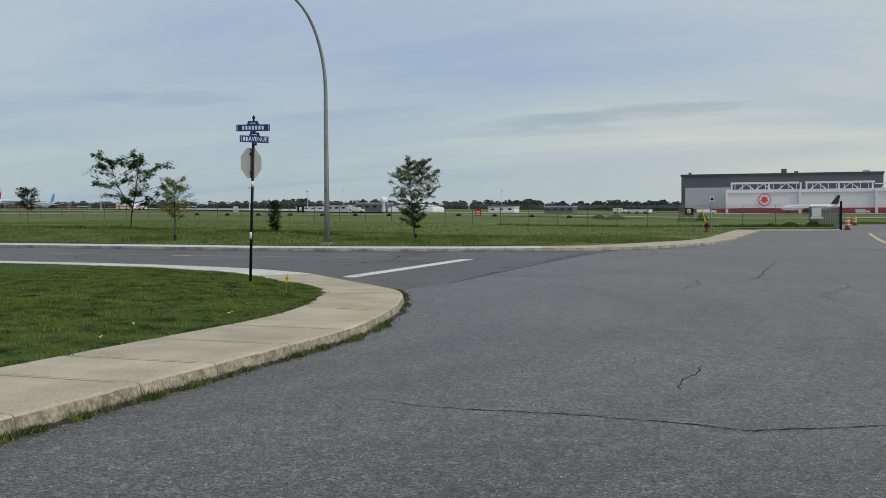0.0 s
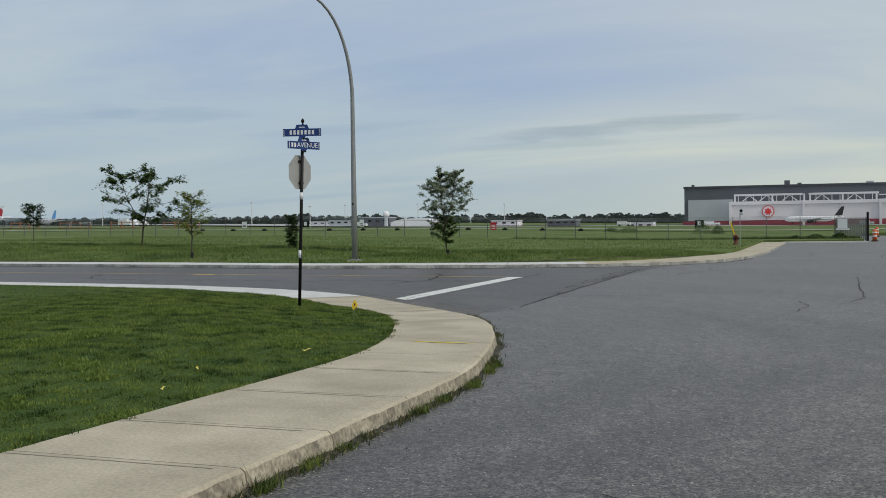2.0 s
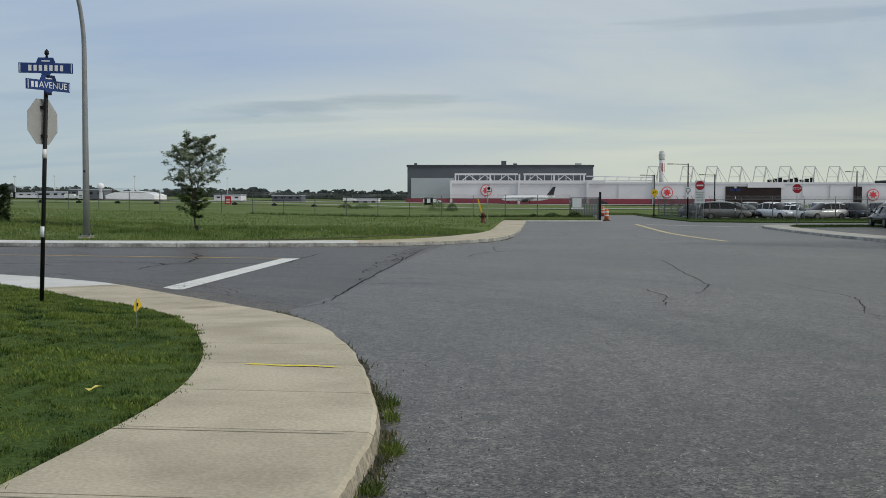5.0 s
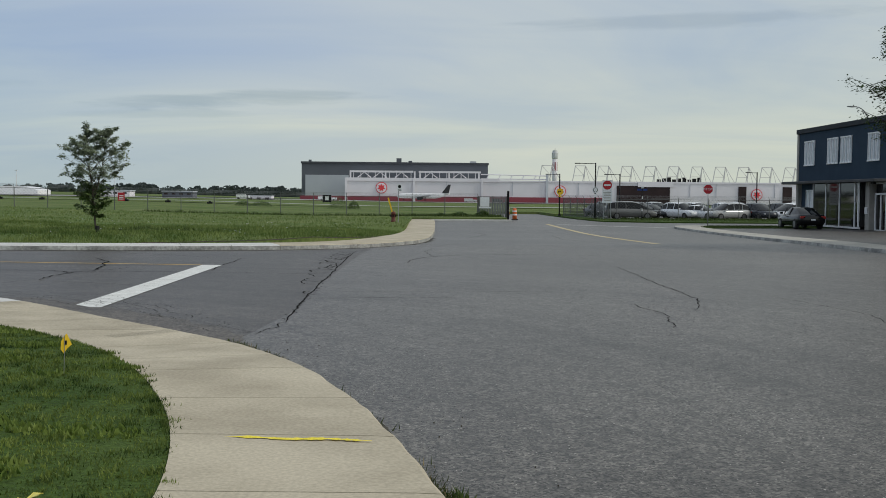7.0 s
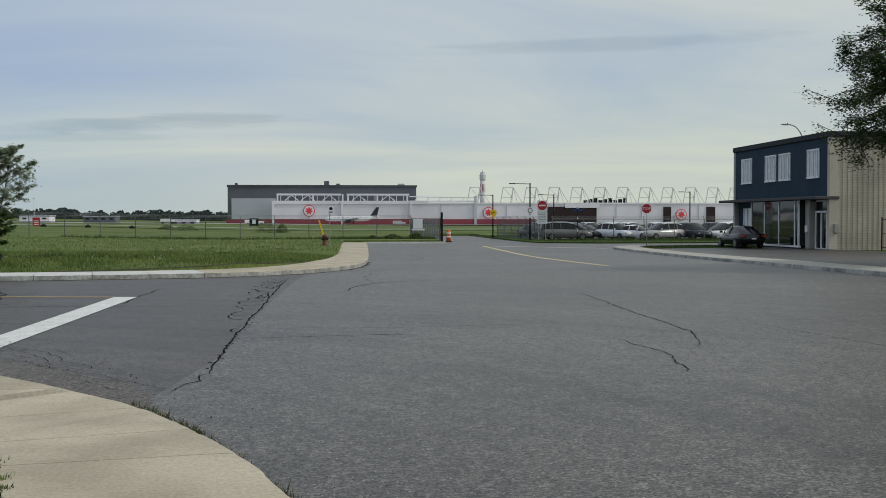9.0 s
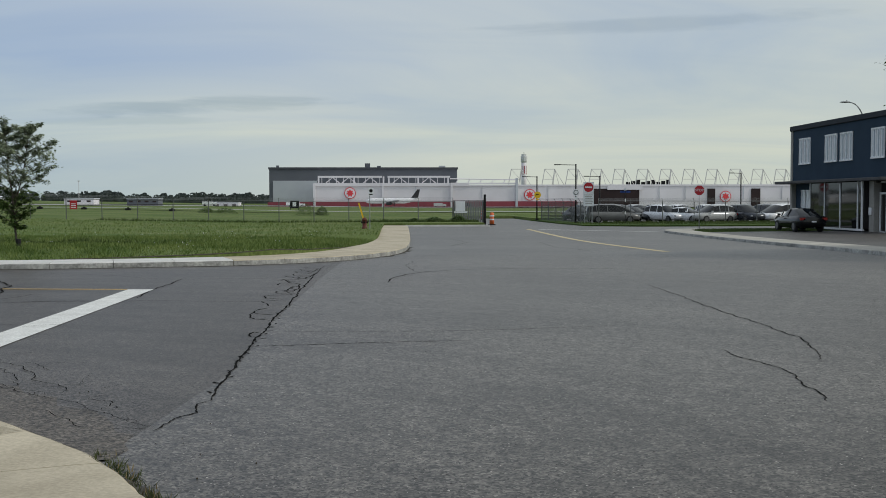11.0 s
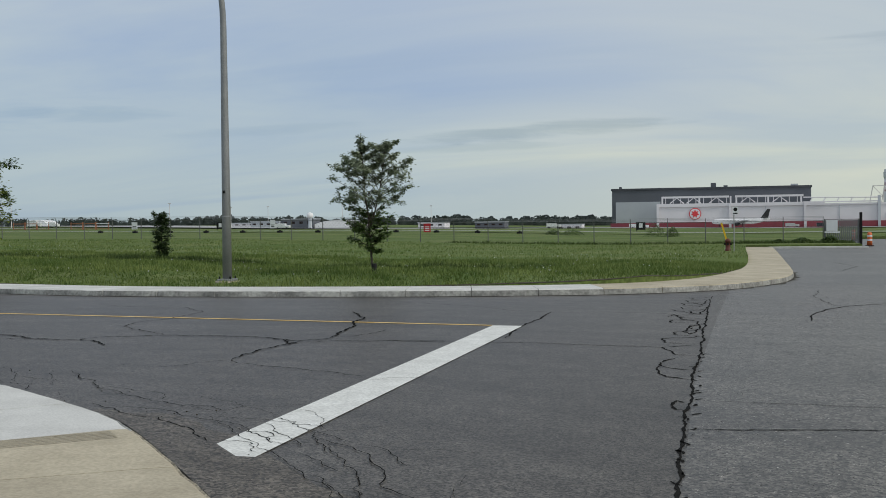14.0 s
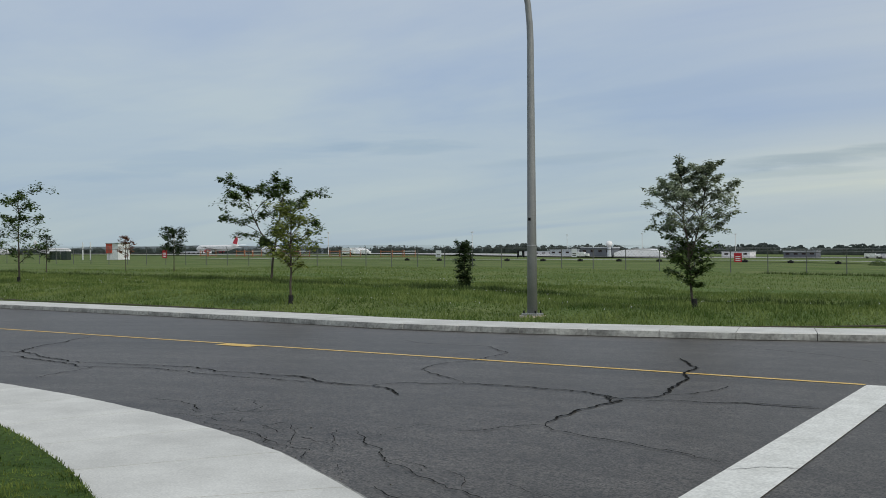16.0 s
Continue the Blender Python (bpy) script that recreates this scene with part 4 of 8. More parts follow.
for w, *pts in [
    (0.03, (-24.69, 32.31), (-23.30, 31.56), (-22.23, 31.23), (-21.76, 31.16)),
    (0.016, (-20.69, 29.36), (-20.93, 30.04), (-21.16, 30.80)),
    (0.012, (-17.72, 28.56), (-17.16, 28.53), (-16.82, 28.39), (-16.46, 28.10)),
    (0.014, (-16.12, 27.82), (-16.08, 28.07), (-15.98, 28.26), (-16.07, 28.69)),
    (0.016, (-15.88, 27.53), (-15.30, 27.36), (-14.86, 27.17), (-14.42, 26.87)),
    (0.014, (-16.13, 27.95), (-15.79, 27.62), (-15.56, 27.70), (-15.73, 27.94)),
]:
    crack(pts, w * (1.25 if pts[0][1] > 28.5 else 0.6), side_ob, 0.10, 0.0105)
for w, *pts in [
    (0.02, (-14.23, 27.79), (-13.80, 27.29), (-13.48, 27.10), (-13.04, 26.59), (-12.78, 26.44), (-12.23, 26.05), (-11.95, 25.94), (-11.60, 25.77), (-11.24, 25.56)),
    (0.022, (-12.72, 25.86), (-12.34, 25.62), (-12.01, 25.34), (-11.74, 25.30), (-11.45, 25.05), (-11.23, 24.90), (-10.86, 24.45)),
    (0.018, (-12.41, 25.73), (-12.05, 25.65), (-11.75, 25.58), (-11.35, 25.30), (-11.07, 25.20), (-10.82, 25.02), (-10.61, 24.79), (-10.37, 24.50)),
    (0.012, (-12.54, 26.57), (-12.26, 26.34), (-12.18, 26.15)),
    (0.012, (-15.02, 27.81), (-14.69, 27.46), (-14.27, 26.89)),
    (0.01, (-14.43, 27.74), (-13.84, 27.01)),
    (0.01, (-16.10, 27.76), (-15.63, 27.74), (-14.88, 27.53)),
    (0.01, (-12.00, 26.41), (-11.68, 26.21), (-11.41, 26.09), (-11.09, 25.84), (-10.78, 25.57)),
]:
    crack(pts, w * (1.25 if pts[0][1] > 28.5 else 0.6), side_ob, 0.10, 0.0105)
for w, *pts in [
    (0.014, (-11.28, 25.43), (-11.06, 25.38), (-10.88, 25.39), (-10.57, 25.30), (-10.34, 25.06), (-9.92, 24.72), (-9.80, 24.64)),
    (0.012, (-10.77, 25.24), (-10.61, 25.08), (-10.46, 24.84), (-10.13, 24.44)),
    (0.014, (-10.34, 25.06), (-10.13, 24.75), (-9.94, 24.46), (-9.85, 24.26)),
    (0.012, (-10.72, 25.88), (-10.49, 25.66), (-10.31, 25.38), (-10.20, 25.10)),
    (0.02, (-10.14, 24.78), (-9.84, 24.54), (-9.64, 24.35), (-9.49, 24.10), (-9.37, 23.93), (-9.20, 23.43), (-9.04, 23.29), (-8.90, 23.19), (-8.76, 22.97), (-8.74, 22.77)),
    (0.016, (-9.99, 24.56), (-9.75, 24.17), (-9.60, 23.90), (-9.43, 23.65), (-9.34, 23.33), (-9.22, 23.12)),
    (0.012, (-9.67, 24.56), (-9.56, 24.51), (-9.41, 24.31), (-9.31, 24.13), (-9.20, 23.99)),
    (0.01, (-9.38, 24.49), (-9.12, 24.52), (-8.94, 24.48), (-8.81, 24.45)),
]:
    crack(pts, w * (1.25 if pts[0][1] > 28.5 else 0.6), side_ob, 0.10, 0.0105)
for w, *pts in [
    (0.007, (-8.77, 23.82), (-8.76, 23.49), (-8.72, 23.05)),
    (0.012, (-10.10, 24.23), (-9.95, 24.14), (-9.72, 23.88), (-9.52, 23.73)),
    (0.012, (-9.70, 23.61), (-9.53, 23.39), (-9.23, 22.97), (-9.06, 22.90), (-8.85, 22.69)),
    (0.014, (-8.74, 22.06), (-8.45, 21.72), (-8.13, 21.29)),
]:
    crack(pts, w * (1.25 if pts[0][1] > 28.5 else 0.6), side_ob, 0.10, 0.0105)
for w, *pts in [
    (0.022, (-7.55, 31.36), (-7.98, 31.03), (-7.84, 30.65), (-7.78, 30.32), (-7.54, 30.24)),
    (0.026, (-7.54, 28.98), (-7.70, 29.05), (-7.89, 29.28), (-7.91, 29.56), (-7.85, 29.79), (-7.77, 29.95)),
    (0.024, (-7.91, 29.27), (-7.88, 28.70), (-7.79, 28.44), (-7.56, 28.27)),
    (0.024, (-7.55, 26.86), (-7.62, 26.96), (-7.65, 26.71), (-7.60, 26.49), (-7.55, 26.50)),
    (0.026, (-7.55, 34.29), (-7.74, 33.84), (-7.80, 33.07), (-7.69, 32.75), (-7.62, 33.34), (-7.62, 34.70), (-7.88, 35.10), (-8.07, 36.03), (-8.14, 35.51)),
    (0.026, (-8.15, 37.12), (-7.91, 36.60), (-7.64, 36.13), (-7.56, 37.84)),
    (0.024, (-7.86, 39.10), (-7.66, 38.46), (-7.56, 39.88)),
    (0.02, (-12.06, 31.14), (-11.61, 31.32), (-10.78, 31.27), (-10.07, 31.32), (-9.58, 31.32), (-8.95, 31.18), (-8.43, 31.14), (-7.98, 31.03)),
]:
    crack(pts, w * 1.2, side_ob, 0.06)
for w, *pts in [
    (0.03, (-10.13, 31.82), (-10.24, 33.50), (-10.21, 34.57), (-10.22, 36.33)),
    (0.014, (-13.77, 38.68), (-11.91, 37.59), (-10.88, 36.54), (-10.22, 36.33), (-8.79, 36.41), (-7.72, 35.90)),
]:
    crack(pts, w * 1.2, side_ob, 0.06)
# net of fine cracks where the asphalt breaks up beside the kerb
net_line = [p for p in near_o if 20.6 < p.y < 29.2 and -17.5 < p.x < -8]
net_run = [0.0]
for a, b in zip(net_line, net_line[1:]):
    net_run.append(net_run[-1] + (b - a).length)
NET = {}
n_net = int(net_run[-1] / 0.42)
for q in range(n_net + 1):
    s_ = net_run[-1] * q / n_net
    k = min(max(int(np.searchsorted(net_run, s_)) - 1, 0), len(net_line) - 2)
    d = (net_line[k + 1] - net_line[k]).normalized()
    c = net_line[k] + d * (s_ - net_run[k])
    out_ = Vector((d.y, -d.x, 0))
    for j, off in enumerate((0.14, 0.42, 0.78, 1.2, 1.75)):
        NET[q, j] = c + out_ * (off + random.uniform(-0.12, 0.12)) + d * random.uniform(-0.16, 0.16)
for (q, j), c in NET.items():
    for other, p_ in (((q + 1, j), (0.55, 0.45, 0.25, 0.12, 0.05)[j]), ((q, j + 1), (0.3, 0.3, 0.2, 0.1, 0)[j])):
        if other in NET and random.random() < p_:
            e_ = NET[other]
            crack([(c.x, c.y), (e_.x, e_.y)], random.uniform(0.004, 0.010), side_ob, 0.2)
# rough gutter asphalt along the kerb of the corner
GUTTER = asphalt("asphalt gutter crumbled", (0.054, 0.046, 0.037), (0.120, 0.105, 0.087), 0.8, 60, 0.2, 0.55)
g_pts = [p for p in near_o if 20.3 < p.y < 25.6 and p.x > -13]
gs = Shape()
for k, p in enumerate(g_pts):
    d = (g_pts[min(k + 1, len(g_pts) - 1)] - g_pts[max(k - 1, 0)]).normalized()
    nn = Vector((d.y, -d.x, 0))
    w = 0.7 * math.sin(math.pi * (k + 0.5) / len(g_pts)) ** 0.6 + 0.08 * random.uniform(-1, 1)
    for off in (0.0, w * 0.6, w):
        q = p + nn * off
        gs.v.append((q.x, q.y, road_z(q.x, q.y) + (0.012 if off == 0 else 0.009 if off < w else 0.003)))
    if k:
        for c in range(2):
            gs.f.append((3 * k - 3 + c, 3 * k + c, 3 * k + c + 1, 3 * k - 3 + c + 1)[::-1])
            gs.mi.append(0)
part("gutter_patch", gs, GUTTER, side_ob)
crack([(p.x + 0.46, p.y + 0.5) for p in g_pts[3:-3:2]], 0.008, side_ob, 0.1, 0.011)


for pts in ([(-10.9, 25.0), (-10.6, 24.9), (-10.3, 24.5), (-10.1, 24.6)], [(-10.8, 25.5), (-10.5, 25.2), (-10.2, 25.25)], [(-10.85, 24.5), (-10.5, 24.45), (-10.35, 24.2)], [(-10.75, 27.6), (-10.2, 27.9)]):
    crack(pts, 0.009, side_ob, 0.2, 0.0115)


# ---- plants ----
def leaves(s, centres, size, flat=0.5):
    """Small folded leaf blades at the given places."""
    for c in centres:
        a, e = random.uniform(0, 6.283), random.uniform(-flat, flat)
        d = Vector((math.cos(a) * math.cos(e), math.sin(a) * math.cos(e), math.sin(e) - 0.25)).normalized()
        sd_ = d.cross(Vector((random.uniform(-.4, .4), random.uniform(-.4, .4), 1))).normalized()
        L = size * random.uniform(0.6, 1.35)
        p = Vector(c)
        n = len(s.v)
        s.v += [tuple(p), tuple(p + d * L * 0.5 + sd_ * L * 0.27), tuple(p + d * L), tuple(p + d * L * 0.5 - sd_ * L * 0.27)]
        s.f.append((n, n + 1, n + 2, n + 3))
        s.mi.append(0)


def tree(name, at, h, lo, prof, n_limb, n_leaf, size, leaf, label, rise=0.75, thick=0.035, lean=(0.0, 0.0), sprays=5, group="young trees on the verge", stake=False, fork=None, under=None, tight=1.0, droop=0.0):
    """Tapered trunk, limbs and twigs; leaves gather in tufts along the twigs. prof(u): crown radius at height share u.
    fork: foot height share and top (x, y, share) of a second leader; under: height share below which a darker leaf puts
    shade into the colour."""
    ob = thing(name, pose(*at), label, "tree", group)
    tr, cr, lw = Shape(), Shape(), Shape()
    top = Vector((lean[0], lean[1], h * 0.93))
    path = [Vector((0, 0, -0.15)).lerp(top, k / 8) + Vector((random.uniform(-1, 1), random.uniform(-1, 1), 0)) * h * 0.008 * (k > 0) for k in range(9)]
    tr.tube(path, [thick * (1.25 if k == 0 else 1 - 0.085 * k) for k in range(9)], 7)
    second = None
    if fork:
        foot, (fx, fy, ft) = fork
        k = min(int(foot * 8), 7)
        st = path[k].lerp(path[k + 1], foot * 8 - k)
        tip = Vector((fx, fy, h * ft))
        second = [st.lerp(tip, q / 6) + Vector((fx, fy, 0)) * 0.22 * math.sin(math.pi * q / 6) for q in range(7)]
        tr.tube(second, [thick * (0.6 - 0.075 * q) for q in range(7)], 6)
    spots = []
    for i in range(n_limb):
        u = lo + (0.97 - lo) * ((i + random.random() * 0.7) / n_limb)
        q = u * 8
        k = min(int(q), 7)
        st = path[k].lerp(path[k + 1], q - k)
        r = prof((u - lo) / (1 - lo)) * random.uniform(0.7, 1.1)
        a = i * 2.399 + random.uniform(-0.4, 0.4)
        if second and i % 2 and u > fork[0] + 0.06:
            q = min(max((u - fork[0]) / (fork[1][2] - fork[0]), 0), 1) * 6
            k = min(int(q), 5)
            st = second[k].lerp(second[k + 1], q - k)
        up = rise * r * random.uniform(0.6, 1.2)
        out = Vector((math.cos(a), math.sin(a), 0))
        mid = st + out * r * 0.5 + Vector((0, 0, up * 0.62))
        end = st + out * r + Vector((random.uniform(-.1, .1) * r, random.uniform(-.1, .1) * r, up))
        if droop:
            mid.z += 0.10 * r
            end.z -= droop * 0.45 * r
        lim = [st, st.lerp(mid, 0.5) + Vector((0, 0, up * 0.05)), mid, mid.lerp(end, 0.55) + Vector((0, 0, up * 0.04)), end]
        t0 = thick * (0.42 - 0.2 * u)
        tr.tube(lim, [t0, t0 * 0.8, t0 * 0.6, t0 * 0.42, t0 * 0.2], 5, caps=False)
        for t in range(sprays):
            w = 0.30 + 0.7 * (t + random.random()) / sprays
            seg = min(int(w * 4), 3)
            b0 = lim[seg].lerp(lim[seg + 1], w * 4 - seg)
            d = Vector((random.uniform(-1, 1), random.uniform(-1, 1), random.uniform(-0.35, 0.75) - droop)).normalized() * r * random.uniform(0.14, 0.42) * (0.55 if droop else 1.0) + out * r * (0.02 if droop else 0.08)
            tr.tube([b0, b0 + d], [t0 * 0.3, t0 * 0.12], 4, caps=False)
            spots.append((b0, d))
    for tip in [path[-1]] + ([second[-1]] if second else []):
        for _ in range(5):
            spots.append((tip - Vector((0, 0, h * random.uniform(0, 0.05))), Vector((random.uniform(-0.02, 0.02), random.uniform(-0.02, 0.02), 0.06)) * h))
        tr.tube([tip, tip + Vector((0, 0, h * 0.06))], [thick * 0.2, thick * 0.08], 4, caps=False)
    each = max(1, n_leaf // max(1, len(spots)))
    for b0, d in spots:
        full = random.choice((0.5, 0.8, 1.1, 1.6) if droop else (0.25, 0.7, 1.1, 1.7))
        for _ in range(int(each * full) + 1):
            c = b0 + d * random.uniform(0.1, 1.08)
            sc = (0.07 * d.length + size * 0.38) * tight
            if droop:
                c = b0 + d * random.choice((0.35, 0.7, 1.0)) + Vector((0, 0, -0.12))
                sc = 0.13
            c += Vector((random.gauss(0, sc), random.gauss(0, sc), random.gauss(0, sc * 0.8)))
            low = under and c.z < h * (under[0] + random.uniform(-0.06, 0.06))
            if low and random.random() < 0.35:
                continue
            leaves(lw if low else cr, [c], size * (1.15 if low else 1.0))
    part("trunk", tr, BARK, ob, smooth=True)
    part("crown", cr, leaf, ob)
    # the low crown's shade is put into a darker leaf material
    if lw.f:
        part("lower_crown", lw, under[1], ob, "larger leaves low on the stem, darkened for their shade")
    if stake:
        g = Shape()
        g.tube([(0, 0, -0.05), (0, 0, 0.24)], [0.075, 0.07], 8)
        part("trunk_guard", g, RUBBER, ob, "black plastic trunk guard")
    return ob


def oak_r(u):
    return float(np.interp(u, (0, 0.12, 0.24, 0.36, 0.46, 0.6, 0.75, 0.9, 1), (0.36, 0.66, 0.74, 0.95, 1.25, 1.12, 0.60, 0.24, 0.08)))


def street_r(u):
    return float(np.interp(u, (0, 0.1, 0.3, 0.55, 0.8, 1), (5.3, 5.7, 5.3, 4.8, 4.2, 2.8)))


tree("oak_sapling", (-16.46, 45.15, field_z(-16.46, 45.15)), 3.8, 0.17, oak_r, 80, 24000, 0.088, LEAF_OAK, "young tree with two pointed leaders, grey-green crown and dark guard", 0.70, 0.035, (-0.38, 0.0), 5, stake=True, fork=(0.34, (0.26, 0.24, 0.88)), under=(0.47, LEAF_LOCUST), tight=0.75)
tree("locust_tree", (-39.95, 57.5, field_z(-39.95, 57.5)), 4.75, 0.30, lambda u: 1.0 + 1.35 * math.sin(math.pi * min(1, 0.15 + 0.8 * u)), 24, 8600, 0.17, LEAF_LOCUST, "spreading young tree with open feathery green crown", 0.40, 0.06, (0.65, 0.3), 5, fork=(0.35, (-0.95, -0.4, 0.86)), tight=0.8)
tree("linden_sapling", (-28.35, 44.5, field_z(-28.35, 44.5)), 2.95, 0.34, lambda u: 0.28 + 0.50 * math.sin(math.pi * min(1, 0.2 + 0.75 * u)), 26, 2600, 0.12, LEAF_YELLOW, "young yellow-green tree on the verge", 0.8, 0.04, sprays=6, stake=True)
tree("locust_sapling", (-48.8, 51.0, field_z(-48.8, 51.0)), 4.2, 0.22, lambda u: 0.55 + 0.75 * (0.35 + abs(math.cos(2.4 * u))), 20, 3600, 0.15, LEAF_LOCUST, "thin young tree with two tiers of foliage", 0.5, 0.045, sprays=6, stake=True)
tree("dark_sapling", (-57.1, 68.9, field_z(-57.1, 68.9)), 2.75, 0.42, lambda u: 0.25 + 0.65 * math.sin(math.pi * min(1, 0.12 + 0.8 * u)), 24, 2600, 0.16, LEAF_DARK, "small dark green tree with rounded crown", 0.6, 0.035, sprays=6)
tree("red_sapling", (-62.0, 69.5, field_z(-62.0, 69.5)), 2.35, 0.40, lambda u: 0.25 + 0.35 * math.sin(math.pi * min(1, 0.15 + 0.8 * u)), 16, 1000, 0.13, LEAF_RED, "small sapling with reddish leaves", 0.6, 0.03, sprays=5)
tree("dark_sapling", (-66.0, 66.5, field_z(-66, 66.5)), 2.5, 0.35, lambda u: 0.2 + 0.5 * math.sin(math.pi * min(1, 0.15 + 0.8 * u)), 16, 1300, 0.15, LEAF_DARK, "small dark green tree with rounded crown", 0.6, 0.035, sprays=5)
tree("columnar_shrub", (-30.4, 58.5, field_z(-30.4, 58.5)), 2.05, 0.06, lambda u: 0.14 + 0.22 * min(1, 0.5 + u), 34, 3200, 0.13, LEAF_DARK, "narrow dark green columnar shrub", 0.6, 0.03, sprays=5)
tree("street_tree", (15.6, 45.3, right_z(16, 45.3)), 10.8, 0.43, street_r, 116, 200000, 0.12, LEAF_STREET, "large street tree with feathery hanging foliage", 0.05, 0.20, sprays=15, group="", tight=1.0, droop=0.3)


def bush(at, r, h, n, label):
    ob = thing("bush", pose(*at), label, "bush", "bushes on the airfield")
    s = Shape()
    for _ in range(n):
        a, q, u = random.uniform(0, 6.283), random.random() ** 0.5, random.random()
        leaves(s, [(math.cos(a) * q * r * (1 - 0.5 * u), math.sin(a) * q * r * (1 - 0.5 * u), u * h * (1 - 0.4 * q))], 0.16)
    part("foliage", s, LEAF_LOCUST, ob)
    return ob


for x, y, r, h in [(-15.5, 150, 1.6, 2.0), (-13.5, 150.6, 1.0, 1.4), (-27, 160, 2.0, 1.0), (-30, 163, 1.5, 0.9), (-1.5, 105.5, 1.2, 0.55), (0.6, 105.7, 0.9, 0.7), (-3.2, 105.4, 0.7, 0.4)]:
    bush((x, y, field_z(x, y) - 0.05), r, h, 1100, "low dark green bush in rough grass")


def blades(name, spots, size, width, material, label, clump=0.0):
    """Single grass blades as triangles, joined; clump: how many tufts to a metre."""
    n = len(spots)
    P = np.array(spots)
    a = np.random.uniform(0, 6.283, n)
    h = size * np.random.uniform(0.5, 1.3, n)
    w = width * np.random.uniform(0.7, 1.3, n)
    if clump:
        h *= np.array([0.35 + 1.5 * max(0.0, 0.45 + noise.noise(Vector((x * clump, y * clump, 1.7))) + 0.5 * noise.noise(Vector((x * clump * 2.7, y * clump * 2.7, 5.1)))) for x, y, _ in spots])
    bx, by = np.random.normal(0, 0.45, n) * h, np.random.normal(0, 0.45, n) * h
    V = np.empty((n, 3, 3))
    V[:, 0] = P + np.stack([np.cos(a) * w, np.sin(a) * w, np.full(n, -0.01)], 1)
    V[:, 1] = P - np.stack([np.cos(a) * w, np.sin(a) * w, np.full(n, 0.01)], 1)
    V[:, 2] = P + np.stack([bx, by, h], 1)
    me = bpy.data.meshes.new(name)
    me.vertices.add(n * 3)
    me.vertices.foreach_set("co", V.ravel())
    me.loops.add(n * 3)
    me.loops.foreach_set("vertex_index", np.arange(n * 3))
    me.polygons.add(n)
    me.polygons.foreach_set("loop_start", np.arange(0, n * 3, 3))
    me.materials.append(material)
    me.update()
    return tagged(new(name, me), label, "grass", "", "stuff")


lawn_in = [(p.x, p.y) for p in near_i if p.y > -20 and p.x > -62]
lawn_out = lawn_in + [(-62, 20), (-62, -20)]


def strew(n, x0, x1, y0, y1, poly, z_of, near=None):
    out = []
    while len(out) < n:
        x, y = random.uniform(x0, x1), random.uniform(y0, y1)
        if inside(x, y, poly) and (near is None or random.random() < near(x, y)):
            out.append((x, y, z_of(x, y) - 0.012))
    return out


LZ = {}


def lawn_fast(x, y):
    k = (round(x * 4), round(y * 4))
    if k not in LZ:
        LZ[k] = lawn_z(k[0] / 4, k[1] / 4)
    return LZ[k]


blades("lawn_grass", strew(230000, -17, -6.9, 5.0, 25, lawn_out, lawn_fast, lambda x, y: smooth01((y - 5) / 4) * smooth01((x + 17) / 4)) + strew(60000, -28, -12, 6, 29, lawn_out, lawn_fast, lambda x, y: smooth01((y - 6) / 4) * smooth01((x + 28) / 6) * smooth01((-11.5 - x) / 3)), 0.020, 0.0080, GRASS_LAWN, "short mown lawn grass", 5.0)
weedy = []
while len(weedy) < 15000:
    x, y = random.uniform(-14, -7), random.uniform(8, 23)
    if inside(x, y, lawn_out) and noise.noise(Vector((x * 1.1, y * 1.1, 3))) > 0.22:
        weedy.append((x, y, lawn_fast(x, y) - 0.005))
blades("lawn_weeds", weedy, 0.030, 0.018, leaf_mat("lawn weeds", (0.065, 0.12, 0.018), (0.21, 0.27, 0.058), 2.0), "patches of broad-leaved yellow-green weeds in the lawn")
edge = [p for p in near_i if 6 < p.y < 27 and p.x > -20]
tuft = []
for a, b in zip(edge, edge[1:]):
    w = (b - a).normalized()
    for _ in range(int(110 * (b - a).length)):
        p = a.lerp(b, random.random()) + Vector((-w.y, w.x, 0)) * abs(random.gauss(0, 0.05)) + Vector((w.y, -w.x, 0)) * 0.02
        tuft.append((p.x, p.y, lawn_fast(p.x, p.y) - 0.02))
for _ in range(26):
    k = random.randrange(sum(p.y < 19.5 for p in edge) - 1)
    d = (edge[k + 1] - edge[k]).normalized()
    c = edge[k].lerp(edge[k + 1], random.random()) + Vector((d.y, -d.x, 0)) * random.uniform(-0.03, 0.03)
    rr = random.uniform(0.02, 0.045)
    tuft += [(c.x + random.gauss(0, rr), c.y + random.gauss(0, rr), lawn_fast(c.x, c.y) - 0.01) for _ in range(45)]
blades("lawn_edge_grass", tuft, 0.028, 0.007, GRASS_LAWN, "uneven grass fringe along the footway")
verge = [(p.x, p.y) for p in far_i if p.x > -80] + [(-5.9, 112), (-80, 112)]
blades("verge_grass", strew(130000, -62, -6, 41.3, 64, verge, field_z) + strew(50000, -75, -6, 44, 106, verge, field_z), 0.085, 0.018, GRASS_WILD, "rough uncut verge grass", 0.9)
ditch = []
while len(ditch) < 60000:
    x = random.uniform(-75, -12.5)
    y = 55.0 - 0.20 * (x + 20) + random.gauss(0, 1.1) - 1.4 + 1.2 * noise.noise(Vector((x * 0.12, 0, 3)))
    if random.random() < 0.25 + 0.9 * noise.noise(Vector((x * 0.25, y * 0.25, 5))):
        ditch.append((x, y, field_z(x, y) - 0.02))
# lusher grass; the ditch slope's shade is also put into its dark colour
blades("ditch_grass", ditch, 0.15, 0.024, GRASS_DITCH, "taller lush grass along the shallow ditch, slope shade in its dark colour", 0.8)
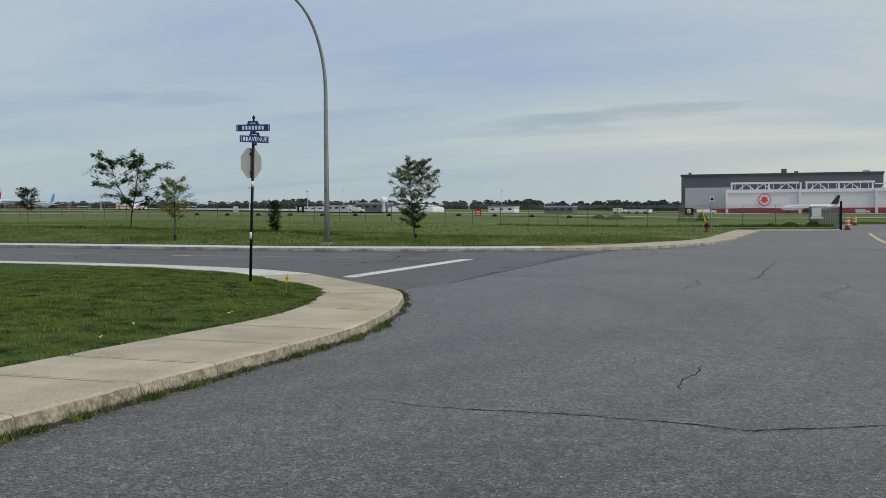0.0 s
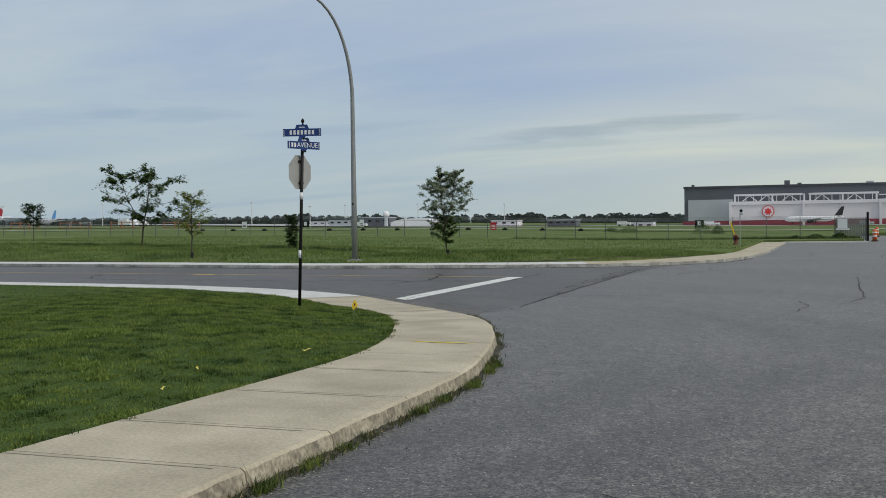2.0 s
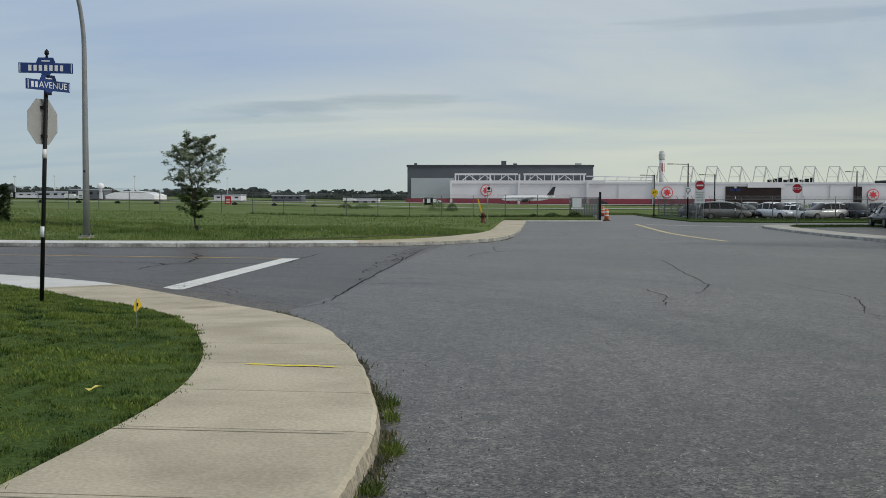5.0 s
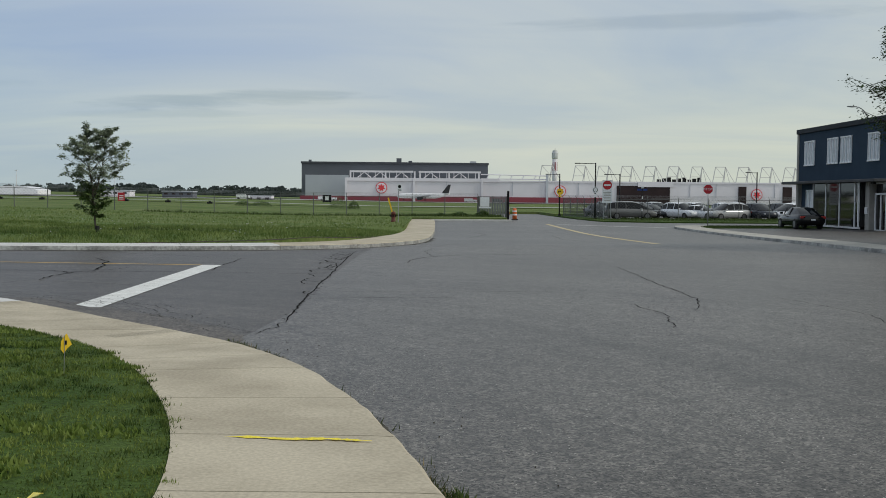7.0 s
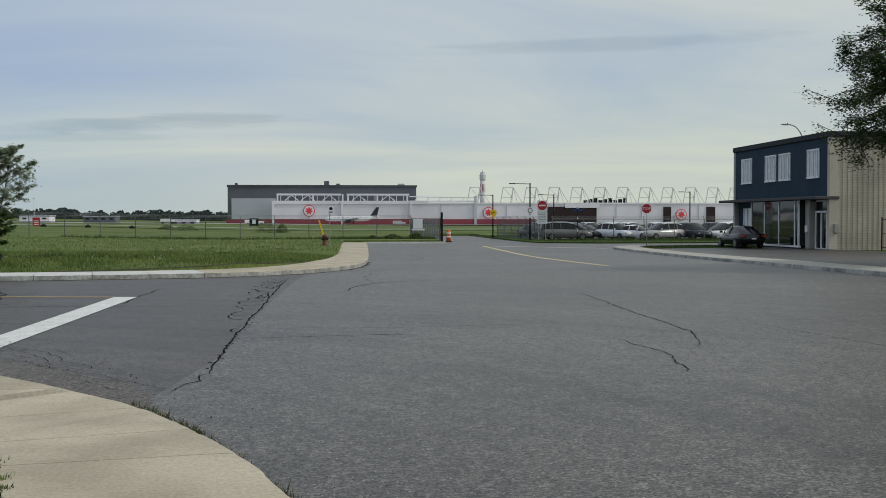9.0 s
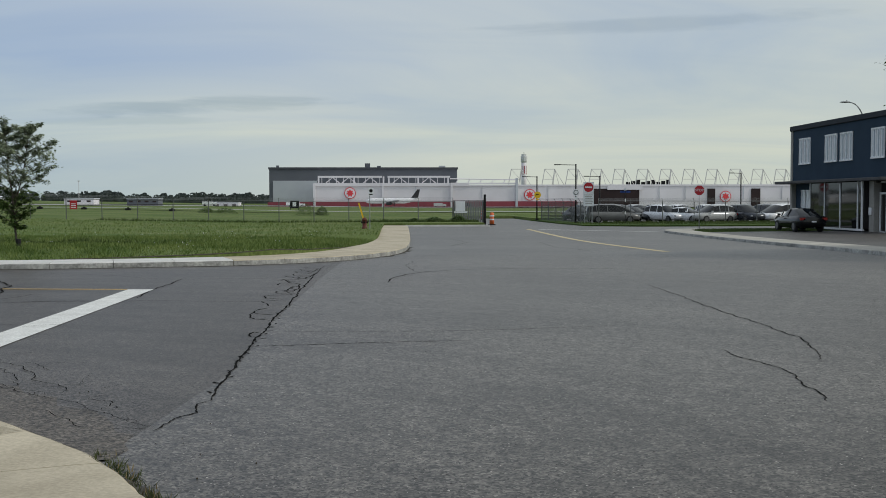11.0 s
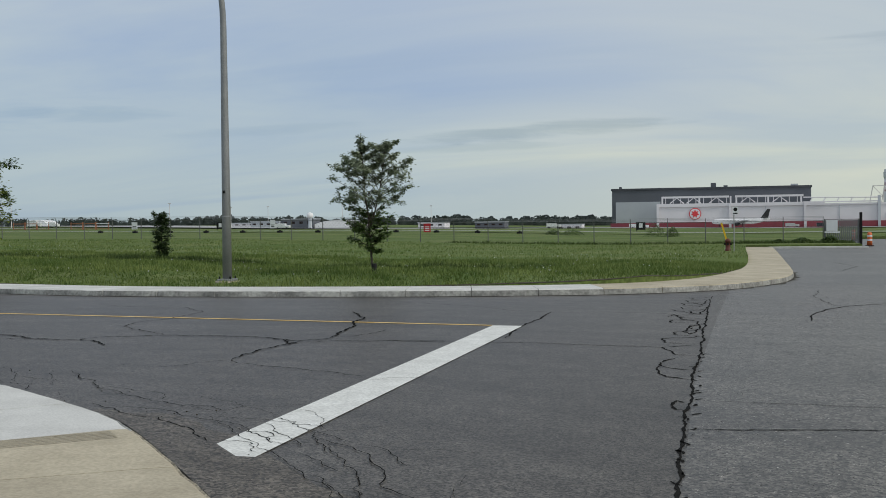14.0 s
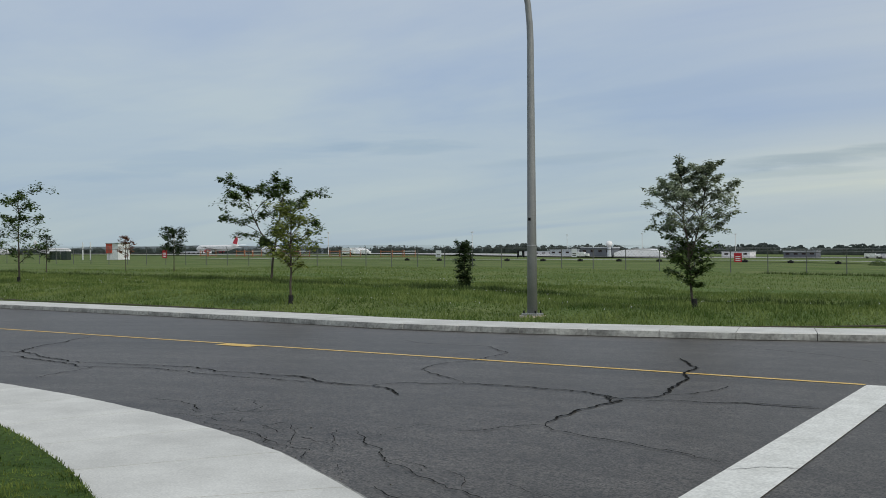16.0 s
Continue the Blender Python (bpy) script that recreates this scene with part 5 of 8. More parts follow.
blades("east_grass", strew(9000, 13, 23.2, 78, 87, [(13.75, 78.4), (23.2, 80.8), (23.2, 86.3), (18.6, 85.9), (15.3, 84.7), (14.2, 82)], right_z) + strew(12000, 10, 60, 99, 109.5, [(10.1, 110), (10.75, 101.5), (15, 99.0), (60, 101.2), (60, 109.5), (13.4, 108.5)], right_z), 0.08, 0.016, GRASS_DITCH, "rough grass by the car park")
rank = []
while len(rank) < 3800:
    x, y = random.uniform(-30, 2.3), random.gauss(105.6, 0.9)
    if y < 106.9 and random.random() < 0.25 + 0.6 * smooth01((x + 12) / 10):
        rank.append((x, y, field_z(x, y) - 0.02))
blades("fence_weeds", rank, 0.24, 0.03, GRASS_DITCH, "rank weeds along the foot of the fence")
hedge = []
while len(hedge) < 5000:
    x = random.uniform(13.6, 45)
    hedge.append((x, 108.4 + 0.031 * (x - 13.4) + random.gauss(0, 0.12), right_z(x, 108.5) - 0.06))
blades("fence_foot_weeds", hedge, 0.20, 0.03, GRASS_DITCH, "dark weeds along the foot of the car park fence")
# small white flowers in the verge
clover = []
while len(clover) < 380:
    x, y = random.uniform(-50, -8), random.uniform(43, 75)
    if noise.noise(Vector((x * 0.3, y * 0.3, 9))) > 0.12:
        clover.append((x, y, field_z(x, y) + 0.10))
blades("clover_flowers", clover, 0.022, 0.014, SIGN_WHITE, "scattered small white clover flowers")
# weeds in the joint between kerb and road
weed, stalk = [], []
kerb = [p for p in near_o if 3 < p.y < 20.5]
for a, b in zip(kerb, kerb[1:]):
    for _ in range(max(1, int(20 * (b - a).length))):
        c = a.lerp(b, random.random())
        dens = noise.noise(Vector((c.x * 1.3, c.y * 1.3, 2))) + 0.28
        if dens < 0:
            continue
        for _ in range(int(46 * dens)):
            weed.append((c.x + random.gauss(0.03, 0.04), c.y + random.gauss(0, 0.06), 0.0))
dirt = Shape()
kd = [p for p in near_o if -4 < p.y < 20.0]
fine_k = []
for a, b in zip(kd, kd[1:]):
    n = max(1, int((b - a).length / 0.06))
    fine_k += [a.lerp(b, q / n) for q in range(n)]
for k, p in enumerate(fine_k):
    w = 0.03 + 0.10 * max(0, noise.noise(Vector((p.x * 2.2, p.y * 2.2, 4))) + 0.15) + 0.02 * random.random()
    top_ = 0.014 + 0.024 * noise.noise(Vector((p.x * 3.1, p.y * 3.1, 11))) + 0.02 * random.random()
    dirt.v += [(p.x - 0.012, p.y, max(top_, 0.012)), (p.x + w * 0.4, p.y, 0.5 * max(top_, 0.012) * random.random() + 0.006), (p.x + w, p.y, 0.003)]
    if k:
        for c in range(2):
            dirt.f.append((3 * k - 3 + c, 3 * k - 2 + c, 3 * k + 1 + c, 3 * k + c))
            dirt.mi.append(0)
solid("kerb_dirt", dirt, mat("gutter dirt", (0.022, 0.020, 0.014), (0.085, 0.078, 0.062), 9, 70, 0.95, bump=0.9, spots=0.9), "dark dirt and grit gathered along the kerb", "dirt", "stuff")
fd = Shape()
fk = []
fo_ = [p for p in far_o if p.x > -75 and p.y < 60]
for a, b in zip(fo_, fo_[1:]):
    n = max(1, int((b - a).length / 0.2))
    fk += [a.lerp(b, q / n) for q in range(n)]
for k, p in enumerate(fk):
    d = (fk[min(k + 1, len(fk) - 1)] - fk[max(k - 1, 0)]).normalized()
    nn = Vector((-d.y, d.x, 0))
    for sg_ in (1, -1):
        q = p + nn * sg_ * (0.05 + 0.28 * max(0, noise.noise(Vector((p.x * 1.1, p.y * 1.1, 6)))) * (sg_ < 0) + random.uniform(0, 0.05))
        fd.v.append((q.x, q.y, road_z(q.x, q.y) + 0.006))
    if k:
        fd.f.append((2 * k - 2, 2 * k - 1, 2 * k + 1, 2 * k))
        fd.mi.append(0)
solid("kerb_dirt", fd, MATS["gutter dirt"], "dark line of dirt along the far kerb", "dirt", "stuff")
soil_line = Shape()
si = []
fi_ = [p for p in far_i if p.x > -75 and p.y < 60]
for a, b in zip(fi_, fi_[1:]):
    n = max(1, int((b - a).length / 0.15))
    si += [a.lerp(b, q / n) for q in range(n)]
for k, p in enumerate(si):
    d = (si[min(k + 1, len(si) - 1)] - si[max(k - 1, 0)]).normalized()
    nn = Vector((-d.y, d.x, 0))
    w = 0.06 + 0.16 * max(0, 0.3 + noise.noise(Vector((p.x * 0.9, p.y * 0.9, 8)))) + 0.03 * random.random()
    for off, dz in ((-0.005, 0.012), (w * 0.5, 0.028), (w, 0.016)):
        q = p + nn * off
        soil_line.v.append((q.x, q.y, field_z(q.x, q.y) - 0.02 + dz))
    if k:
        for c in range(2):
            soil_line.f.append((3 * k - 3 + c, 3 * k + c, 3 * k + 1 + c, 3 * k - 2 + c))
            soil_line.mi.append(0)
solid("soil_edge", soil_line, SOIL, "bare dark soil line between footway and verge grass", "dirt", "stuff")
straw = [(x + random.gauss(0, 0.03), y + random.gauss(0, 0.05), 0.02) for x, y, *_ in random.sample(weed, min(500, len(weed)))]
blades("dry_weeds", straw, 0.04, 0.005, mat("dry stalks", (0.22, 0.17, 0.08), (0.30, 0.24, 0.12), 3, 40, 0.8, 0, 0.0), "dry brown stalks among the kerb weeds")
seed = [(-5.36 + random.gauss(0, 0.04), y + random.gauss(0, 0.08), 0.0) for y in (6.6, 7.3, 8.3, 8.7) for _ in range(2)]
blades("seed_stalks", seed, 0.20, 0.004, MATS["dry stalks"], "thin tall seed stalks by the kerb")
blades("kerb_weeds", weed, 0.052, 0.0060, leaf_mat("kerb weeds grey green", (0.030, 0.048, 0.016), (0.12, 0.135, 0.055), 2.0), "tufts of weeds growing along the kerb")
tall = []
for x, y, n in [(-5.42, 7.3, 60), (-5.42, 6.4, 50), (-5.4, 8.3, 70), (-5.4, 8.9, 50), (-5.4, 9.5, 40), (-5.4, 11.07, 50), (-5.4, 11.66, 70), (-5.38, 12.61, 120), (-5.5, 13.6, 60), (-5.57, 14.1, 80)]:
    tall += [(x + random.gauss(0.03, 0.035), y + random.gauss(0, 0.07), 0.0) for _ in range(int(n * 1.3))]
blades("kerb_weeds_tall", tall, 0.070, 0.009, GRASS_LAWN, "taller weeds growing out of the kerb joint")

# ---- marker flag and litter ----
fl = thing("marker_flag", pose(-8.63, 17.2, lawn_z(-8.63, 17.2)), "small yellow plastic marker flag on a wire in the lawn", "flag")
part("wire", Shape().tube([(0, 0, -0.02), (0.01, 0, 0.32)], 0.0025, 5), STEEL, fl)
fs = Shape()
fs.prism([(0, 0.10), (0.05, 0.16), (0.10, 0.20), (0.07, 0.27), (0.04, 0.33), (0.005, 0.30), (-0.03, 0.24), (-0.035, 0.15)], pose(0, 0, 0, 0, 0, 35) @ Matrix.Translation((0, 0, 0.10)) @ Matrix.Diagonal((0.66, 1, 0.70, 1)), 0.006)
part("sheet", fs, FLAG_YELLOW, fl, "crumpled yellow sheet with dark mark")
part("mark", Shape().box((0.008, -0.004, 0.24), (0.025, -0.001, 0.275), m=pose(0, 0, 0, 0, 0, 35)), BLACK_PAINT, fl)
for x, y, r in [(-7.6, 13.5, 20), (-7.6, 10.6, 70), (-7.9, 11.65, 140)]:
    s = Shape()
    k = 0.06 if r == 20 else 0.03
    pts = [(-1, 0.3), (-0.4, 0.15), (0.2, 0.55), (1, 0.5), (0.7, 0.0), (0.5, -0.4), (0.0, -0.2), (-0.5, -0.35)]
    s.face([(px * k, py * k, 0.045 + 0.015 * math.sin(3 * px)) for px, py in pts])
    s.face([(px * k, py * k, 0.042 + 0.015 * math.sin(3 * px)) for px, py in pts[::-1]])
    o = solid("yellow_scrap", s, SCRAP, "torn yellow plastic scrap lying on the lawn", "litter", group="yellow scraps")
    o.matrix_world = pose(x, y, lawn_z(x, y), 8, 0, r)
# spray mark along a footway joint
sp = Shape()
n = 0
for k in range(31):
    u = k / 30
    x, y = -6.96 + 0.92 * u, 15.02 - 0.09 * u + 0.014 * math.sin(11 * u)
    w = 0.030 * random.uniform(0.3, 1.35) * min(1, 6 * u, 6 * (1 - u) + 0.2)
    z = near_top(Vector((x, y, 0))) + 0.012
    sp.v += [(x, y - w, z), (x, y + w, z)]
    if k:
        sp.f.append((2 * k - 2, 2 * k, 2 * k + 1, 2 * k - 1))
        sp.mi.append(0)
solid("spray_mark", sp, SPRAY, "yellow spray-painted line across the footway", "road marking", "structure")
# grooves scored across the footway at the crossing: flat strips in the shadowed colour
gv = Shape()
for (ax, ay), (bx, by), n in (((-11.62, 24.62), (-12.85, 23.5), 6), ((-8.6, 21.35), (-9.35, 20.55), 5)):
    d = Vector((bx - ax, by - ay, 0)).normalized()
    q = Vector((-d.y, d.x, 0)) * -0.055
    for k in range(n):
        a, b = Vector((ax, ay, 0)) + d * 0.12 - q * k, Vector((bx, by, 0)) - d * 0.1 - q * k
        z = near_top(a) + 0.007
        w = q.normalized() * 0.007
        gv.face([(*(a - w).xy, z), (*(b - w).xy, z + 0.009), (*(b + w).xy, z + 0.009), (*(a + w).xy, z)])
part("groove", gv, GROOVE_SHADE, bpy.data.objects["pavement_corner"])
# grit on the footway and in the gutter
grit = Shape()
for _ in range(260):
    t = random.random()
    p = near_o[int(t * (len(near_o) - 1))]
    if not (5 < p.y < 27 and p.x > -15):
        continue
    x, y = p.x + random.uniform(-1.3, 0.9), p.y + random.uniform(-0.4, 0.9)
    on = inside(x, y, [(q.x, q.y) for q in near_o] + [(q.x, q.y) for q in reversed(near_i)])
    if on:
        continue
    z = road_z(x, y) + 0.006
    r = random.uniform(0.002, 0.006)
    grit.box((x - r, y - r, z - 0.004), (x + r * 0.8, y + r * 1.2, z + r), bev=r * 0.4)
solid("grit", grit, SOIL, "loose dark grit and small stones", "grit", "stuff")
# stone chippings standing proud of the coarse road surface
CHIPS = bpy.data.materials.new("asphalt stones")
CHIPS.use_nodes = True
cn_, cl_ = CHIPS.node_tree.nodes, CHIPS.node_tree.links
c_rp, c_gi = cn_.new("ShaderNodeValToRGB"), cn_.new("ShaderNodeNewGeometry")
ee = c_rp.color_ramp.elements
ee[0].color, ee[1].color = (0.036, 0.034, 0.031, 1), (0.56, 0.535, 0.50, 1)
for q, c in ((0.22, 0.062), (0.65, 0.12)):
    ee.new(q).color = (c * 1.02, c, c * 0.95, 1)
cl_.new(c_gi.outputs["Random Per Island"], c_rp.inputs[0])
cl_.new(c_rp.outputs[0], cn_["Principled BSDF"].inputs["Base Color"])
cn_["Principled BSDF"].inputs["Roughness"].default_value = 0.75
n = 380000
cy = 2.0 + 46.5 * np.random.uniform(0, 1, n) ** 2.1
cx = np.random.uniform(-7.4, 10.5, n)
kx = sorted((p.y, p.x) for p in near_o if p.y < 21)
keep = cx > np.maximum(np.interp(cy, [q[0] for q in kx], [q[1] for q in kx]) + 0.05, -7.4)
cx, cy = cx[keep], cy[keep]
n = len(cx)
cz = np.array([road_z(a, b) for a, b in zip(cx.tolist(), cy.tolist())])
r = np.random.uniform(0.0035, 0.0120, n)
ph = np.random.uniform(0, 6.283, n)
V = np.empty((n, 4, 3))
for k in range(3):
    V[:, k] = np.stack([cx + r * np.cos(ph + 2.1 * k), cy + r * np.sin(ph + 2.1 * k), cz - 0.001], 1)
V[:, 3] = np.stack([cx + r * 0.3, cy, cz + r * np.random.uniform(0.15, 0.42, n)], 1)
me = bpy.data.meshes.new("stone_chippings")
me.vertices.add(n * 4)
me.vertices.foreach_set("co", V.ravel())
me.loops.add(n * 9)
me.loops.foreach_set("vertex_index", (np.arange(n)[:, None] * 4 + np.array([0, 1, 3, 1, 2, 3, 2, 0, 3])).ravel())
me.polygons.add(n * 3)
me.polygons.foreach_set("loop_start", np.arange(0, n * 9, 3))
me.materials.append(CHIPS)
me.update()
tagged(new("stone_chippings", me), "dark and pale stone chippings in the coarse road surface", "gravel", "", "stuff")

# ---- street furniture ----
def text_shape(word, size, m, thick=0.004):
    """Letters of the built-in font as a mesh, in the x-z plane."""
    cu = bpy.data.curves.new("letters", "FONT")
    cu.body, cu.size, cu.align_x, cu.align_y, cu.extrude = word, size, "CENTER", "CENTER", thick
    tmp = new("letters", cu)
    me = bpy.data.meshes.new_from_object(tmp.evaluated_get(bpy.context.evaluated_depsgraph_get()))
    s = Shape()
    t = m @ pose(0, 0, 0, 90, 0, 0)
    s.v = [tuple(t @ v.co) for v in me.vertices]
    s.f = [tuple(p.vertices) for p in me.polygons]
    s.mi = [0] * len(s.f)
    bpy.data.objects.remove(tmp)
    bpy.data.meshes.remove(me)
    return s


def octagon(r):
    return [(r / math.cos(math.pi / 8) * math.cos(math.pi / 8 + k * math.pi / 4), r / math.cos(math.pi / 8) * math.sin(math.pi / 8 + k * math.pi / 4)) for k in range(8)]


def disc(r, n=24):
    return [(r * math.cos(2 * math.pi * k / n), r * math.sin(2 * math.pi * k / n)) for k in range(n)]


def rounded(w, h, r=0.02):
    out = []
    for cx, cz, a0 in ((w / 2 - r, h / 2 - r, 0), (-w / 2 + r, h / 2 - r, 90), (-w / 2 + r, -h / 2 + r, 180), (w / 2 - r, -h / 2 + r, 270)):
        out += [(cx + r * math.cos(radians(a0 + k * 30)), cz + r * math.sin(radians(a0 + k * 30))) for k in range(4)]
    return out


sg = thing("street_sign_post", pose(-11.24, 20.66, 0.30), "black sign post with blue street name blades and stop sign back", "sign post")
lean = Vector((0.10, 0.06, 3.22))
part("post", Shape().tube([Vector((0, 0, -0.2)), lean], 0.030, 12), BLACK_PAINT, sg, smooth=True)
for z0, z1 in ((1.82, 1.95), (0.72, 0.87)):
    part("band", Shape().tube([lean * (z0 / 3.22), lean * (z1 / 3.22)], 0.0325, 12), SIGN_WHITE, sg, "white reflective band", True)
fin = Shape().tube([lean, lean + Vector((0, 0, 0.03)), lean + Vector((0, 0, 0.05)), lean + Vector((0, 0, 0.085)), lean + Vector((0, 0, 0.12))], [0.02, 0.014, 0.032, 0.03, 0.004], 10)
part("finial", fin, BLACK_PAINT, sg, smooth=True)
BLADE = [(-0.36, -0.07), (-0.07, -0.07), (-0.03, -0.11), (0.03, -0.11), (0.07, -0.07), (0.36, -0.07), (0.36, 0.07), (0.13, 0.07), (0.10, 0.145), (-0.10, 0.145), (-0.13, 0.07), (-0.36, 0.07)]
for z, yaw, words in ((3.07, 14, 0), (2.83, 62, 1)):
    pm = Matrix.Translation(lean * (z / 3.22)) @ Matrix.Rotation(radians(yaw), 4, 'Z') @ pose(0, -0.058, 0)
    bl = part("name_blade", Shape().prism(BLADE, pm, 0.024), SIGN_BLUE, sg, "dark blue street name blade")
    part("border", Shape().box((-0.345, -0.006, -0.058), (-0.335, 0.03, 0.058), m=pm), SIGN_WHITE, bl)
    part("border", Shape().box((0.335, -0.006, -0.058), (0.345, 0.03, 0.058), m=pm), SIGN_WHITE, bl)
    part("small_bar", Shape().box((-0.055, -0.004, 0.088), (0.055, 0.0, 0.105), m=pm), SIGN_WHITE, bl)
    if words == 0:
        for k in range(7):
            x = -0.21 + k * 0.07
            part("letter_bar", Shape().box((x - 0.021, -0.004, -0.040), (x + 0.021, 0.0, 0.040), m=pm), SIGN_WHITE, bl)
    else:
        for k in range(2):
            x = -0.27 + k * 0.065
            part("letter_bar", Shape().box((x - 0.020, -0.004, -0.040), (x + 0.020, 0.0, 0.040), m=pm), SIGN_WHITE, bl)
        part("lettering", text_shape("AVENUE", 0.125, pm @ Matrix.Translation((0.07, -0.002, 0))), SIGN_WHITE, bl)
    part("bracket", Shape().box((-0.04, -0.012, -0.05), (0.04, 0.036, -0.02), m=pm @ pose(0, 0, -0.08)), BLACK_PAINT, sg)
om = Matrix.Translation(lean * (2.33 / 3.22)) @ pose(0, 0, 0, 0, 0, -104) @ pose(0, -0.047, 0)
op = part("stop_sign", Shape().prism(octagon(0.315), om, 0.004), SIGN_BACK, sg, "octagonal sign seen from its bare aluminium back")
part("sign_face", Shape().prism(octagon(0.30), om @ pose(0, -0.003, 0), 0.002), SIGN_RED, op)
for z in (0.2, -0.2):
    part("clamp", Shape().box((-0.05, 0.004, z - 0.02), (0.05, 0.045, z + 0.02), m=om), BLACK_PAINT, sg)


def davit(at, h, reach, d, label, thick=0.105, group="street lamps"):
    """A tapered pole that bows over into an arm with a flat luminaire."""
    ob = thing("street_lamp", pose(*at), label, "street lamp", group)
    d = Vector((*d, 0)).normalized()
    pts, rad = [Vector((0, 0, 0.04)), Vector((0, 0, h * 0.25)), Vector((0, 0, h * 0.5)), Vector((0, 0, h * 0.62))], [thick, thick * 0.86, thick * 0.72, thick * 0.66]
    for k in range(1, 13):
        a = k / 12
        pts.append(d * reach * (a ** 2.1) + Vector((0, 0, h * (0.62 + 0.38 * math.sin(a * math.pi / 2) ** 1.15))))
        rad.append(thick * (0.66 - 0.34 * a))
    part("pole", Shape().tube(pts, rad, 14), POLE_GREY, ob, smooth=True)
    m = Matrix.Translation(pts[-1]) @ Vector((1, 0, 0)).rotation_difference(d).to_matrix().to_4x4()
    lum = Shape()
    rings = []
    for x, w, t in ((-0.1, 0.05, 0.05), (0.05, 0.09, 0.06), (0.3, 0.15, 0.07), (0.55, 0.13, 0.05), (0.68, 0.05, 0.02)):
        rings.append([m @ Vector((x, w * math.cos(q), 0.02 + t * math.sin(q))) for q in [k * math.pi / 5 for k in range(10)]])
    part("luminaire", lum.loft(rings), POLE_GREY, ob, "flat grey lamp head", True)
    part("photocell", Shape().tube([m @ Vector((0.15, 0, 0.08)), m @ Vector((0.15, 0, 0.16))], 0.035, 8), BLACK_PAINT, ob)
    bs = Shape().box((-0.2, -0.2, -0.08), (0.2, 0.2, 0.035), bev=0.01)
    part("base_plate", bs, POLE_GREY, ob)
    for sx in (-1, 1):
        for sy in (-1, 1):
            part("anchor_bolt", Shape().tube([(sx * 0.15, sy * 0.15, 0.03), (sx * 0.15, sy * 0.15, 0.10)], 0.02, 6), BLACK_PAINT, ob)
    ft = Shape().tube([(0, 0, -0.3), (0, 0, -0.02)], 0.33, 16)
    part("footing", ft, CONC_OLD, ob, "round concrete footing")
    part("strap", Shape().tube([(0, 0, 1.64), (0, 0, 1.67)], thick * 0.99, 14), STEEL, ob)
    part("hand_hole", Shape().box((-0.03, -thick * 0.98 - 0.01, 2.25), (0.03, -thick * 0.9, 2.32)), BLACK_PAINT, ob)
    return ob


davit((-19.73, 42.9, field_z(-19.73, 42.9) + 0.02), 10.6, 2.75, (-0.45, -0.89), "tall grey steel street lamp with bowed arm", 0.125)
davit((31.6, 95.0, -0.4), 9.6, 1.5, (-1, 0.1), "grey street lamp behind the blue building", 0.11)


def round_sign(name, at, label, r, material, zc, pole_h, pole_mat=STEEL, yaw=0, group=""):
    ob = thing(name, pose(*at, 0, 0, yaw), label, "road sign", group)
    part("post", Shape().tube([(0, 0, -0.2), (0, 0, pole_h)], 0.032, 8), pole_mat, ob, smooth=True)
    return ob


# stop sign on the east corner
z = right_z(15.4, 85.0)
st = round_sign("stop_sign", (15.4, 85.0, z), "red octagonal stop sign on a thin steel post", 0.37, SIGN_RED, 2.6, 2.9, yaw=-20)
pl = part("plate", Shape().prism(octagon(0.335), pose(0, -0.045, 2.62), 0.006), SIGN_WHITE, st)
part("face", Shape().prism(octagon(0.315), pose(0, -0.049, 2.62), 0.003), SIGN_RED, pl)
part("lettering", text_shape("STOP", 0.24, pose(0, -0.052, 2.62), 0.003), SIGN_WHITE, pl)

# no entry sign with notice panel
z = right_z(12.25, 108)
ne = thing("no_entry_sign", pose(12.25, 107.6, z, 0, 0, -8), "no entry sign above a white notice panel on two posts", "road sign")
for x in (-0.32, 0.32):
    part("post", Shape().box((x - 0.035, 0.0, -0.2), (x + 0.035, 0.07, 3.5)), STEEL, ne)
pl = part("plate", Shape().prism(rounded(0.92, 0.95), pose(0, -0.02, 3.1), 0.015), SIGN_WHITE, ne)
part("disc", Shape().prism(disc(0.42), pose(0, -0.026, 3.12), 0.004), SIGN_RED, pl)
part("bar", Shape().box((-0.31, -0.032, 3.05), (0.31, -0.027, 3.19)), SIGN_WHITE, pl)
pn = part("notice_panel", Shape().prism(rounded(0.92, 1.15), pose(0, -0.02, 2.03), 0.015), SIGN_WHITE, ne)
for k in range(6):
    part("text_bar", Shape().box((-0.38 + 0.05 * (k % 3), -0.026, 2.42 - k * 0.15), (0.36 - 0.06 * (k % 2), -0.021, 2.47 - k * 0.15)), TRIM_GREY, pn)


